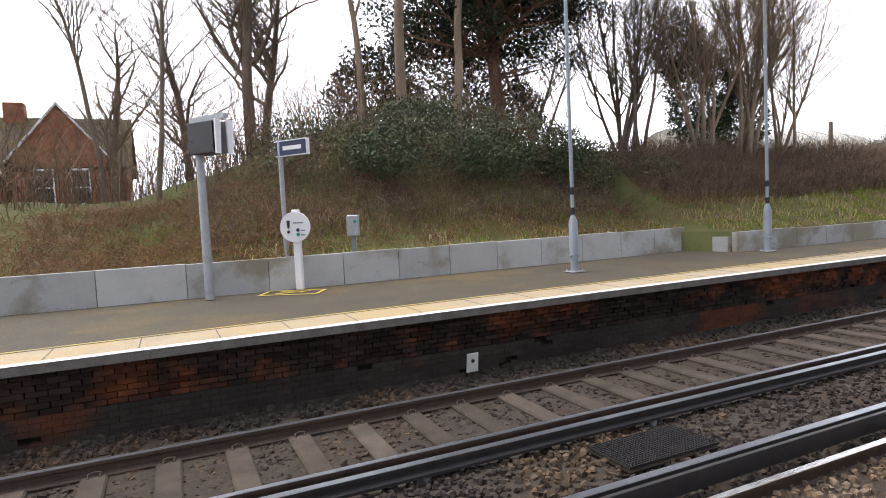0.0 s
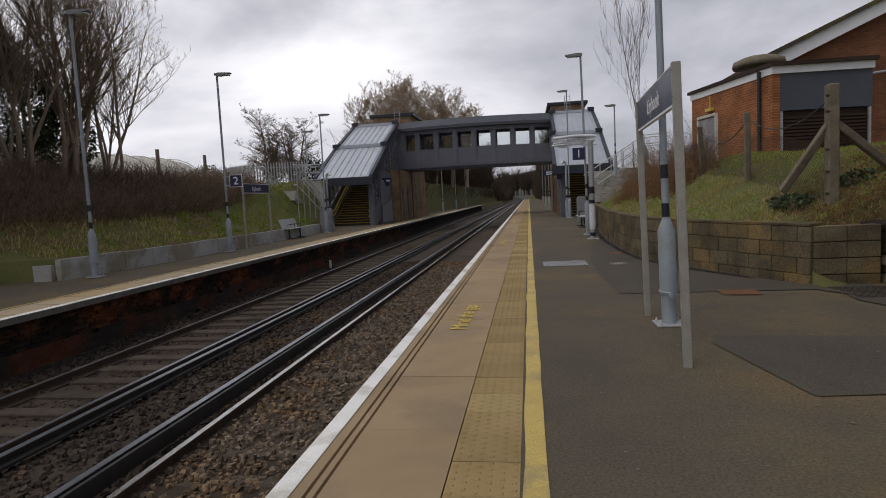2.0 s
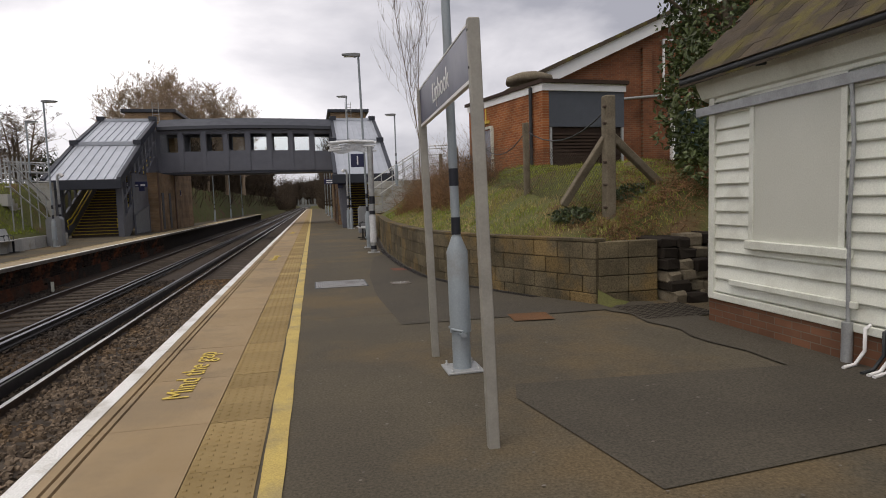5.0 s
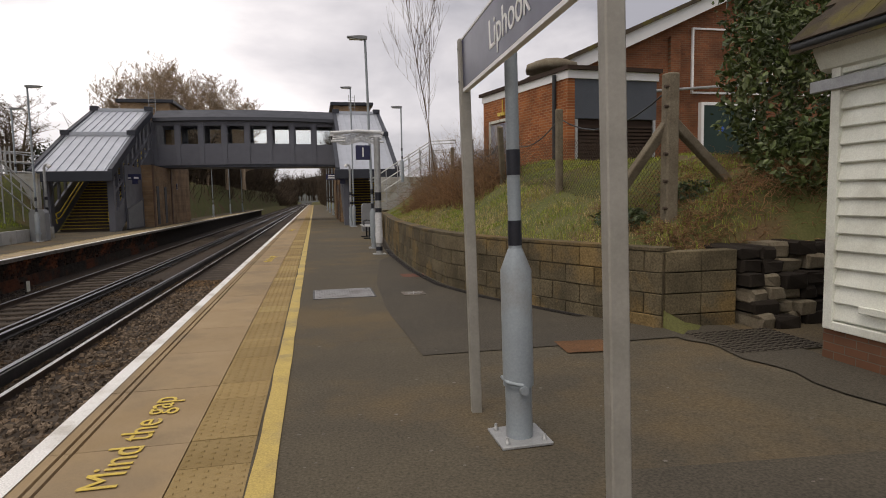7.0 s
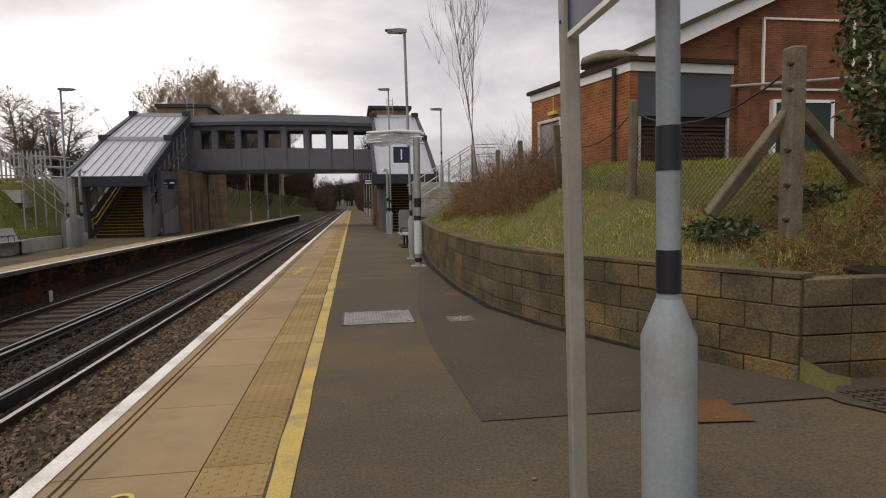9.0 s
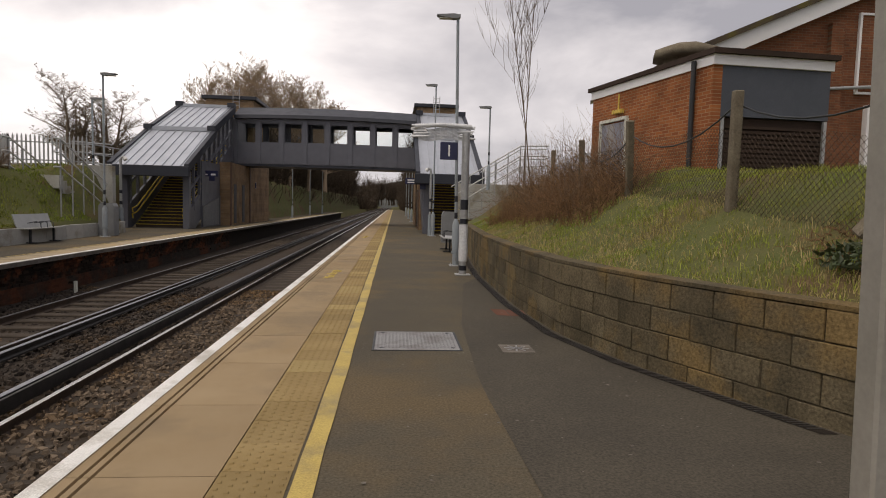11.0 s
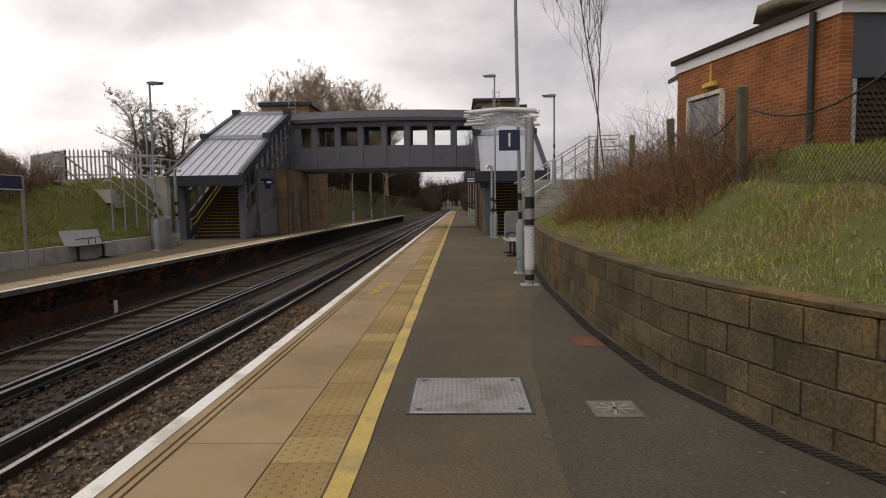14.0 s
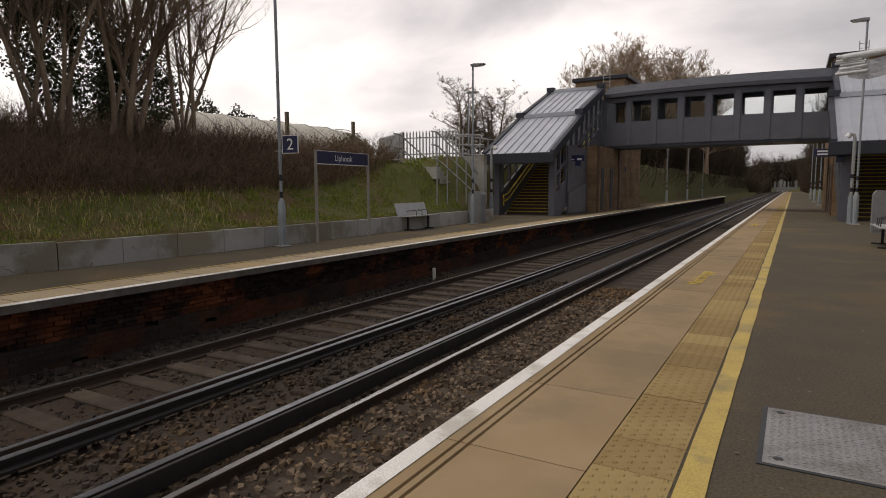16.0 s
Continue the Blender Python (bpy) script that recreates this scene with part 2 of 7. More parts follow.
M_BUFFX = brick_mat("buff_brick_front", (0.30, 0.20, 0.115), (0.24, 0.155, 0.09), (0.30, 0.25, 0.19), axis="xz")
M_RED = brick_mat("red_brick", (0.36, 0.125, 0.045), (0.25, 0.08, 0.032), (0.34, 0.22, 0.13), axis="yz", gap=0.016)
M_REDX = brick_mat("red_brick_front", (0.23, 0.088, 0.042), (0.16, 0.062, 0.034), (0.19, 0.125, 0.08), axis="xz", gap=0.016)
M_BOARD = mat("white_weatherboard", (0.80, 0.82, 0.74), (0.74, 0.76, 0.68), 2.5, 0.55, 0.06, c3=(0.64, 0.65, 0.57), big=1.3, amount=0.2, rnd=0.05)
M_PANEL = mat("cream_board", (0.62, 0.63, 0.56), (0.58, 0.59, 0.52), 1.2, 0.6, 0.03, amount=0.15)
M_SLATE = mat("mossy_slate", (0.085, 0.065, 0.04), (0.06, 0.05, 0.042), 2.5, 0.9, 0.3, c3=(0.105, 0.09, 0.03), big=1.6, rnd=0.3)
M_GUTTER = mat("dark_gutter", (0.02, 0.024, 0.028), (0.03, 0.033, 0.036), 4, 0.5, 0.02)
M_POST = mat("old_concrete_post", (0.22, 0.19, 0.14), (0.15, 0.125, 0.09), 5, 0.95, 0.5, fine=45)
M_PLAST = mat("clear_wrap", (0.72, 0.74, 0.76), (0.62, 0.64, 0.67), 9, 0.25, 0.3, fine=25, amount=0.3)
M_GREYBOX = mat("grey_cabinet", (0.23, 0.24, 0.25), (0.19, 0.20, 0.21), 3, 0.6, 0.02, amount=0.15)
M_PLATE = mat("steel_cover", (0.36, 0.36, 0.36), (0.30, 0.30, 0.30), 3, 0.5, 0.1, metal=0.5, c3=(0.25, 0.24, 0.23), big=2.5)
M_SILVER = mat("bench_metal", (0.50, 0.51, 0.50), (0.44, 0.45, 0.44), 4, 0.4, 0.02, metal=0.5, amount=0.15)
M_TUNNEL = mat("greenhouse_film", (0.60, 0.575, 0.49), (0.50, 0.48, 0.41), 0.8, 0.55, 0.05, stretch=(1, 1, 0.4))
M_PALERAIL = mat("pale_galvanised_rail", (0.60, 0.61, 0.61), (0.50, 0.51, 0.51), 8, 0.45, 0.03, metal=0.2, amount=0.2)
M_HILL = mat("hazy_far_hill", (0.10, 0.105, 0.10), (0.075, 0.08, 0.075), 0.05, 0.95, 0, fine=0.4)
M_FARTREE = mat("far_woods", (0.095, 0.070, 0.048), (0.062, 0.048, 0.036), 1.0, 0.95, 0, island=0.5)
M_DOOR = mat("faded_door_paint", (0.27, 0.28, 0.33), (0.22, 0.22, 0.26), 3, 0.7, 0.1, c3=(0.34, 0.32, 0.31), big=2.2)
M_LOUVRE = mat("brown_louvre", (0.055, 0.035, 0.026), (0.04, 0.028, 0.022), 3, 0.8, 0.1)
M_GREEN = mat("green_door_paint", (0.010, 0.035, 0.028), (0.008, 0.028, 0.022), 2, 0.45, 0.02)
M_GLASS = bpy.data.materials.new("window_glass")
M_GLASS.use_nodes = True
gb = M_GLASS.node_tree.nodes["Principled BSDF"]
gb.inputs["Base Color"].default_value, gb.inputs["Roughness"].default_value = (0.85, 0.88, 0.88, 1), 0.03
gb.inputs["Transmission Weight"].default_value, gb.inputs["IOR"].default_value = 1.0, 1.1
M_SCREEN = mat("display_dark", (0.016, 0.010, 0.010), (0.012, 0.009, 0.009), 2, 0.3, 0.0)
M_BLUEB = mat("safety_blue", (0.03, 0.10, 0.42), (0.03, 0.09, 0.38), 2, 0.4, 0)
M_TEAL = mat("teal_button", (0.02, 0.30, 0.22), (0.02, 0.26, 0.2), 2, 0.4, 0)


# ---- shapes ----
def BM():
    return bmesh.new()


def box(bm, x0, x1, y0, y1, z0, z1, bev=0.0):
    m = Matrix.Translation(((x0 + x1) / 2, (y0 + y1) / 2, (z0 + z1) / 2)) @ Matrix.Diagonal((x1 - x0, y1 - y0, z1 - z0, 1))
    r = bmesh.ops.create_cube(bm, size=1.0, matrix=m)
    if bev:
        es = list({e for v in r["verts"] for e in v.link_edges})
        bmesh.ops.bevel(bm, geom=es, offset=bev, segments=1, affect="EDGES")
    return bm


def beam(bm, a, b, w, h, up=(0, 0, 1)):
    """A bar of section w across and h high from a to b."""
    a, b = Vector(a), Vector(b)
    d = (b - a)
    s = d.normalized().cross(Vector(up))
    if s.length < 1e-4:
        s = Vector((1, 0, 0))
    s.normalize()
    u = s.cross(d.normalized())
    ring = []
    for p in (a, b):
        ring.append([bm.verts.new(p + s * i * w / 2 + u * j * h / 2) for i, j in ((-1, -1), (1, -1), (1, 1), (-1, 1))])
    r0, r1 = ring
    bm.faces.new(r0[::-1]), bm.faces.new(r1)
    for i in range(4):
        bm.faces.new((r0[i], r0[(i + 1) % 4], r1[(i + 1) % 4], r1[i]))
    return bm


def tube(bm, pts, r, n=10, caps=True):
    pts = [Vector(p) for p in pts]
    rs = r if isinstance(r, (list, tuple)) else [r] * len(pts)
    rings, side = [], None
    for i, p in enumerate(pts):
        d = (pts[min(i + 1, len(pts) - 1)] - pts[max(i - 1, 0)]).normalized()
        if side is None:
            side = d.cross(Vector((0, 0, 1)) if abs(d.z) < 0.9 else Vector((1, 0, 0))).normalized()
        side = (side - d * side.dot(d)).normalized()
        up = d.cross(side)
        rings.append([bm.verts.new(p + (side * math.cos(2 * math.pi * k / n) + up * math.sin(2 * math.pi * k / n)) * rs[i]) for k in range(n)])
    for a, b in zip(rings, rings[1:]):
        for k in range(n):
            f = bm.faces.new((a[k], a[(k + 1) % n], b[(k + 1) % n], b[k]))
            f.smooth = True
    if caps:
        for ring in (rings[0][::-1], rings[-1]):
            bm.faces.new([bm.verts.new(v.co) for v in ring])
    return bm


def prism(bm, poly, axis, lo, hi):
    """A polygon in the two other axes, drawn out along the axis from lo to hi."""
    def at(p, v):
        return {"x": (v, p[0], p[1]), "y": (p[0], v, p[1]), "z": (p[0], p[1], v)}[axis]
    a, b = [bm.verts.new(at(p, lo)) for p in poly], [bm.verts.new(at(p, hi)) for p in poly]
    bm.faces.new(a), bm.faces.new(b[::-1])
    for i in range(len(poly)):
        j = (i + 1) % len(poly)
        bm.faces.new((a[j], a[i], b[i], b[j]))
    bmesh.ops.recalc_face_normals(bm, faces=bm.faces[:])
    return bm


def mesh_of(name, bm, material):
    me = bpy.data.meshes.new(name)
    bm.to_mesh(me)
    bm.free()
    me.materials.append(material)
    return me


def part(name, bm, material, parent, label=""):
    ob = new(name, mesh_of(name, bm, material))
    ob.parent = parent
    return tagged(ob, label)


def thing(name, m, label, category, group="", kind=""):
    ob = new(name)
    ob.empty_display_size = 0.1
    ob.matrix_world = m
    return tagged(ob, label, category, group, kind)


def solid(name, bm, material, label, category, group="", kind="structure"):
    return tagged(new(name, mesh_of(name, bm, material)), label, category, group, kind)


def arrays(name, verts, faces, material):
    me = bpy.data.meshes.new(name)
    me.from_pydata(verts, [], faces)
    me.materials.append(material)
    return me


def letters(name, text, size, material, parent, m, label="", spread=1.0, align="CENTER"):
    cu = bpy.data.curves.new(name, "FONT")
    cu.body, cu.size, cu.align_x, cu.align_y, cu.extrude, cu.space_character = text, size, align, "CENTER", 0.0015, spread
    tmp = bpy.data.objects.new("text_tmp", cu)
    scene.collection.objects.link(tmp)
    me = bpy.data.meshes.new_from_object(tmp.evaluated_get(bpy.context.evaluated_depsgraph_get()))
    bpy.data.objects.remove(tmp)
    me.materials.clear()
    me.materials.append(material)
    ob = new(name, me)
    ob.parent = parent
    ob.matrix_local = m
    return tagged(ob, label)


def lerp(t, pts):
    return float(np.interp(t, [p[0] for p in pts], [p[1] for p in pts]))


def smooth(a, b, v):
    k = min(1, max(0, (v - a) / (b - a)))
    return k * k * (3 - 2 * k)

# ---- the ground and the lie of the banks ----
WALL_L = [(-30, -12.3), (0, -11.5), (6, -11.2), (13.3, -11.15), (15.7, -11.3), (15.95, -9.85), (18, -9.66), (24, -9.58), (31.6, -9.75), (36.6, -9.9), (37.3, -12.9), (60, -12.9), (61, -9.2), (400, -9.2)]
WALL_R = [(-30, 5.4), (12.45, 5.42), (13.26, 5.02), (14.06, 4.66), (15.15, 4.21), (16.5, 3.86), (18.6, 3.73), (22.2, 3.76), (25, 3.92), (29, 4.25), (36, 4.6), (41, 6.9), (60, 6.9), (62, 4.5), (400, 4.5)]


def left_h(x, y):
    d = lerp(y, WALL_L) - x
    top = lerp(y, [(-30, 1.9), (2, 2.1), (5, 3.1), (7.5, 4.2), (12.5, 4.3), (16, 3.5), (22, 2.9), (30, 2.5), (33, 2.4), (37, 2.9), (60, 3.4), (400, 4.5)])
    z = 0.5 + (top - 0.5) * smooth(0.0, lerp(y, [(0, 6.5), (16, 7.5), (22, 7.0), (29, 4.5), (32, 2.2), (36, 1.5)]), d)
    return z + 0.22 * noise.noise((x * 0.5, y * 0.5, 3)) * smooth(0.1, 1.2, d)


def right_h(x, y):
    d = x - lerp(y, WALL_R)
    top = lerp(y, [(-30, 1.9), (13, 1.95), (20, 2.25), (30, 2.3), (40, 2.7), (60, 3.2), (400, 4.5)])
    z = 0.72 + (top - 0.72) * smooth(0.0, 3.6, d)
    z = z + 0.14 * noise.noise((x * 0.7, y * 0.7, 8)) * smooth(0.1, 1.0, d)
    open_yard = 1 - smooth(12.18, 13.38, y + 0.35 * noise.noise((x, y, 1)))
    return z * (1 - open_yard) + (-0.06) * open_yard


def ground_h(x, y):
    if -7.2 < x < 0.4:
        return -1.16
    if x <= -7.2:
        return left_h(x, y) if x < lerp(y, WALL_L) - 0.02 else -0.25
    return right_h(x, y) if x > lerp(y, WALL_R) + 0.02 else -0.25


def build_ground():
    offs = [0.0, 0.3, 0.65, 1.0] + list(np.arange(1.4, 22, 0.42)) + [24, 28, 34, 45, 60, 90, 140, 240, 500, 900]
    ys = [-600, -200, -80, -40, -25, -15, -10, -7] + list(np.arange(-5, 46, 0.5)) + list(np.arange(46, 110, 3)) + [120, 150, 200, 280, 400, 700, 1500]
    verts = []
    for y in ys:
        y = float(y)
        xl, xr = lerp(y, WALL_L), lerp(y, WALL_R)
        far = smooth(300, 700, y) * 4
        row = [(xl - 0.06 - o, left_h(xl - 0.06 - o, y) + far) for o in reversed(offs)]
        row += [(xl - 0.05, -0.25), (-7.2, -0.3), (-7.19, -1.16), (-3, -1.16), (0.39, -1.16), (0.4, -0.3), (xr + 0.05, -0.25)]
        row += [(xr + 0.06 + o, right_h(xr + 0.06 + o, y) + far) for o in offs]
        verts += [(x, y, z) for x, z in row]
    w = 2 * len(offs) + 7
    faces = [(j * w + i, j * w + i + 1, (j + 1) * w + i + 1, (j + 1) * w + i) for j in range(len(ys) - 1) for i in range(w - 1)]
    me = arrays("ground", verts, faces, M_EARTH)
    for p in me.polygons:
        p.use_smooth = True
    tagged(new("ground", me), "rough grass banks rising from both platforms", "ground", kind="structure")


build_ground()

# ---- track bed, rails ----
bm = BM()
xs = [-7.0, -6.55, -6.2, -5.55, -4.65, -3.98, -3.3, -2.6, -1.9, -1.0, -0.4, 0.02]
hz = [-0.98, -1.03, -1.08, -1.09, -1.085, -1.03, -1.0, -1.03, -1.085, -1.085, -1.06, -1.03]
rows = []
ys = list(np.arange(-20, 60, 0.6)) + [70, 90, 120, 160, 240, 420]
for y in ys:
    rows.append([bm.verts.new((x, y, z + 0.025 * noise.noise((x * 2, y * 2, 0)))) for x, z in zip(xs, hz)])
for a, b in zip(rows, rows[1:]):
    for i in range(len(xs) - 1):
        bm.faces.new((a[i], a[i + 1], b[i + 1], b[i]))
solid("ballast_bed", bm, M_BALLAST, "brown stone ballast bed between the two platforms", "track bed")


def rail_profile(bm, x, top, y0, y1):
    w = [(-0.07, -0.159), (0.07, -0.159), (0.07, -0.145), (0.012, -0.12), (0.012, -0.045), (0.036, -0.035), (0.036, -0.004), (0.028, 0),
         (-0.028, 0), (-0.036, -0.004), (-0.036, -0.035), (-0.012, -0.045), (-0.012, -0.12), (-0.07, -0.145)]
    prism(bm, [(x + a, top + b) for a, b in w], "y", y0, y1)


RAILS = (-0.77, -2.28, -4.35, -5.86)
for x in RAILS:
    r = thing("running_rail", pose(x, 0, -0.915), "rusty steel running rail with a bright worn head" if x > -3 else "rusty brown steel running rail on concrete sleepers", "rail", "running rails", "structure")
    bm = BM()
    rail_profile(bm, 0, 0, -25, 420)
    part("rail_body", bm, M_RAIL, r)
    bm = BM()
    box(bm, -0.033, 0.033, -25, 420, -0.002, 0.003)
    part("rail_head", bm, M_RAILTOP if x > -3 else M_CONDTOP, r, "polished running surface")
for x in (-2.70, -3.93):
    r = thing("conductor_rail", pose(x, 0, -0.83), "black conductor rail standing on insulators beside the running rail", "rail", "conductor rails", "structure")
    bm = BM()
    w = [(-0.065, -0.13), (0.065, -0.13), (0.065, -0.10), (0.03, -0.08), (0.03, -0.04), (0.045, -0.03), (0.045, 0), (-0.045, 0), (-0.045, -0.03), (-0.03, -0.04), (-0.03, -0.08), (-0.065, -0.10)]
    prism(bm, w, "y", -25, 420)
    part("rail_body", bm, M_COND, r)
    bm = BM()
    box(bm, -0.04, 0.04, -25, 420, -0.001, 0.004)
    part("contact_face", bm, M_CONDTOP, r, "grey worn contact face")
    for i in range(18):
        bm = BM()
        tube(bm, [(0, 0, -0.25), (0, 0, -0.20), (0, 0, -0.13)], [0.07, 0.05, 0.06], 8)
        o = part("insulator", bm, M_GREYBOX, r)
        o.location = (0, 2 + i * 2.7, 0)
# guard boards along the near conductor rail
gb1 = thing("guard_board", pose(-2.51, 0, -0.85), "dark timber guard board along the conductor rail", "board", "", "structure")
bm = BM()
box(bm, -0.02, 0.02, -25, 60, -0.10, 0.07, 0.004)
part("board", bm, M_COND, gb1)

me = bpy.data.meshes.new("sleeper")
bm = BM()
box(bm, -1.26, 1.26, -0.125, 0.125, -0.2, 0.0, 0.02)
bm.to_mesh(me), bm.free()
me.materials.append(M_SLEEP)
me_clip = bpy.data.meshes.new("rail_clip")
bm = BM()
tube(bm, [(-0.09, -0.05, 0), (-0.05, -0.06, 0.03), (-0.04, 0, 0.035), (-0.07, 0.05, 0.03), (-0.10, 0.05, 0.0)], 0.010, 5)
bm.to_mesh(me_clip), bm.free()
me_clip.materials.append(M_RAIL)
for track_x, off in ((-5.105, 0.13), (-1.525, 0.4)):
    for i in range(95):
        y = -3.0 + off + i * 0.68
        s = tagged(new("sleeper", me), "grey concrete sleeper half buried in ballast", "sleeper", "sleepers under the rails", "structure")
        s.matrix_world = pose(track_x, y, -1.045 if track_x < -3 else -1.073, 0, 0, random.uniform(-0.6, 0.6))
        if 1.5 < y < 22:
            for dx in (-0.74, 0.74):
                for sg in (0, 180):
                    c = new("rail_clip", me_clip)
                    c.parent = s
                    c.matrix_local = pose(dx, 0, 0.0, 0, 0, sg)


def stone_field(name, count, area, zf, size, label, seed, material):
    """Many small broken stones as one mesh."""
    rng = np.random.default_rng(seed)
    base = np.array([(-1, -1, -0.6), (1, -0.8, -0.7), (0.9, 1, -0.6), (-0.8, 0.9, -0.7), (-0.7, -0.6, 0.7), (0.6, -0.7, 0.8), (0.75, 0.6, 0.6), (-0.6, 0.7, 0.75)])
    quads = np.array([(0, 3, 2, 1), (4, 5, 6, 7), (0, 1, 5, 4), (1, 2, 6, 5), (2, 3, 7, 6), (3, 0, 4, 7)])
    x0, x1, y0, y1 = area
    u = rng.random(count) ** 1.4
    px, py = rng.uniform(x0, x1, count), y0 + (y1 - y0) * u
    s = size * rng.uniform(0.55, 1.35, count)
    a, b = rng.uniform(0, 6.28, count), rng.uniform(-0.6, 0.6, count)
    v = base[None] * (s[:, None] * rng.uniform(0.6, 1.25, (count, 3)))[:, None, :] * 0.5 + rng.normal(0, 0.09, (count, 8, 3)) * s[:, None, None]
    ca, sa, cb, sb = np.cos(a)[:, None], np.sin(a)[:, None], np.cos(b)[:, None], np.sin(b)[:, None]
    x, y, z = v[..., 0], v[..., 1], v[..., 2]
    y, z = y * cb - z * sb, y * sb + z * cb
    x, y = x * ca - y * sa, x * sa + y * ca
    pz = np.array([zf(q) for q in px]) + s * 0.18 - 0.028 * ((px > -6.35) & (px < -3.95)) 
    verts = np.stack([x + px[:, None], y + py[:, None], z + pz[:, None]], -1).reshape(-1, 3)
    faces = (quads[None] + (np.arange(count) * 8)[:, None, None]).reshape(-1, 4)
    me = arrays(name, verts.tolist(), faces.tolist(), material)
    return tagged(new(name, me), label, "stones", kind="stuff")


def bed(x):
    return float(np.interp(x, xs, hz))


stone_field("ballast_stones", 21000, (-6.8, -2.35, 1.0, 27.0), bed, 0.062, "dark oily ballast stones between the rails", 4, M_STONE)
stone_field("platform_side_stones", 13000, (-2.35, -0.05, 2.5, 27.0), bed, 0.062, "brown ballast stones beside the platform", 5, M_STONEB)

# drain grating in the six-foot
gr = thing("drain_grating", pose(-3.34, 6.85, -0.935), "dark steel grating lying in the ballast", "grating")
for i in range(17):
    bm = BM()
    box(bm, -0.28 + i * 0.035 - 0.003, -0.28 + i * 0.035 + 0.003, -0.55, 0.55, -0.02, 0.01)
    part("bearing_bar", bm, M_COND, gr)
for i in range(32):
    bm = BM()
    box(bm, -0.285, 0.285, -0.55 + i * 0.0355 - 0.003, -0.55 + i * 0.0355 + 0.003, -0.015, 0.007)
    part("cross_bar", bm, M_COND, gr)
bm = BM()
box(bm, -0.30, 0.30, -0.56, 0.56, -0.05, -0.035)
part("backing", bm, M_MORTAR, gr)

# ---- near platform ----
bm = BM()
pts_r = [(y, lerp(y, WALL_R) + 0.05) for y in [-20, 12.45, 12.83, 12.84, 13.26, 14.06, 15.15, 16.5, 18.6, 22.2, 25, 29, 36, 41, 60, 62, 175]]
a = [bm.verts.new((1.0, y, 0)) for y, x in pts_r]
b = [bm.verts.new((x if y > 12.83 else 12, y, 0 if y > 12.83 else -0.02)) for y, x in pts_r]
a2 = [bm.verts.new((0.12, y, -0.12)) for y, x in pts_r]
for i in range(len(a) - 1):
    bm.faces.new((a[i], b[i], b[i + 1], a[i + 1]))
    bm.faces.new((a2[i], a[i], a[i + 1], a2[i + 1]))
near = solid("platform_near", bm, M_ASPH, "grey asphalt platform with stone coping and a yellow line", "platform")
bm = BM()
box(bm, 0.10, 0.45, -20, 175, -1.3, -0.11)
part("platform_face", bm, M_MORTAR, near, "dark brick face under the coping")

# slabs of the coping, each with two grooves by the edge
SLAB_Y0, SLAB = 10.41 - 1.175 * 12, 1.175
me = bpy.data.meshes.new("coping_slab")
bm = BM()
prof = [(-0.02, -0.10), (0.895, -0.10), (0.895, 0), (0.248, 0), (0.244, -0.022), (0.230, -0.022), (0.226, 0), (0.188, 0), (0.184, -0.022), (0.170, -0.022), (0.166, 0), (-0.01, 0), (-0.02, -0.01)]
prism(bm, prof, "y", 0.004, SLAB - 0.004)
bm.to_mesh(me), bm.free()
me.materials.append(M_SLAB)
for i in range(60):
    o = new("coping_slab", me)
    o.parent = near
    o.location = (0, SLAB_Y0 + i * SLAB, random.uniform(0.002, 0.006))
bm = BM()
box(bm, -0.02, 0.9, SLAB_Y0 + 60 * SLAB, 175, -0.1, 0.004)
part("coping_far", bm, M_SLAB, near)

# blistered tactile paving
me_t = bpy.data.meshes.new("tactile_tile")
bm = BM()
box(bm, 0.003, 0.397, 0.003, 0.397, -0.05, 0.0)
for i in range(6):
    for j in range(5):
        cx, cy = 0.033 + i * 0.0668, 0.045 + j * 0.078 + (0.039 if i % 2 else 0) - 0.02
        if cy > 0.385:
            continue
        lo = [bm.verts.new((cx + 0.0135 * p, cy + 0.0135 * q, 0.0)) for p, q in ((-1, -1), (1, -1), (1, 1), (-1, 1))]
        hi = [bm.verts.new((cx + 0.0085 * p, cy + 0.0085 * q, 0.006)) for p, q in ((-1, -1), (1, -1), (1, 1), (-1, 1))]
        bm.faces.new(hi)
        for k in range(4):
            bm.faces.new((lo[k], lo[(k + 1) % 4], hi[(k + 1) % 4], hi[k]))
bm.to_mesh(me_t), bm.free()
me_t.materials.append(M_TACT)
me_ty = me_t.copy()
me_ty.materials.clear()
me_ty.materials.append(M_TACTY)
NEW_TILES = {17, 36, 44, 48, 49, 55, 63, 64, 70, 71, 82, 83}
for i in range(150):
    o = new("tactile_tile", me_ty if i in NEW_TILES else me_t)
    o.parent = near
    o.location = (0.9, 4.02 - 9 * 0.4 + i * 0.4, random.uniform(0.002, 0.007))
bm = BM()
box(bm, 0.9, 1.3, 4.02 + 141 * 0.4, 175, -0.05, 0.004)
part("tactile_far", bm, M_TACT, near)


def strip(bm, x0, x1, y0, y1, z, wob=0.0, step=0.25, seed=0):
    """A painted strip with uneven sides."""
    prev = None
    n = max(1, int((y1 - y0) / step))
    for i in range(n + 1):
        y = y0 + (y1 - y0) * i / n
        a = bm.verts.new((x0 + wob * noise.noise((y * 1.3, seed, 0)), y, z))
        b = bm.verts.new((x1 + wob * noise.noise((y * 1.1, seed, 5)), y, z))
        if prev:
            bm.faces.new((prev[0], prev[1], b, a))
        prev = (a, b)
    return bm


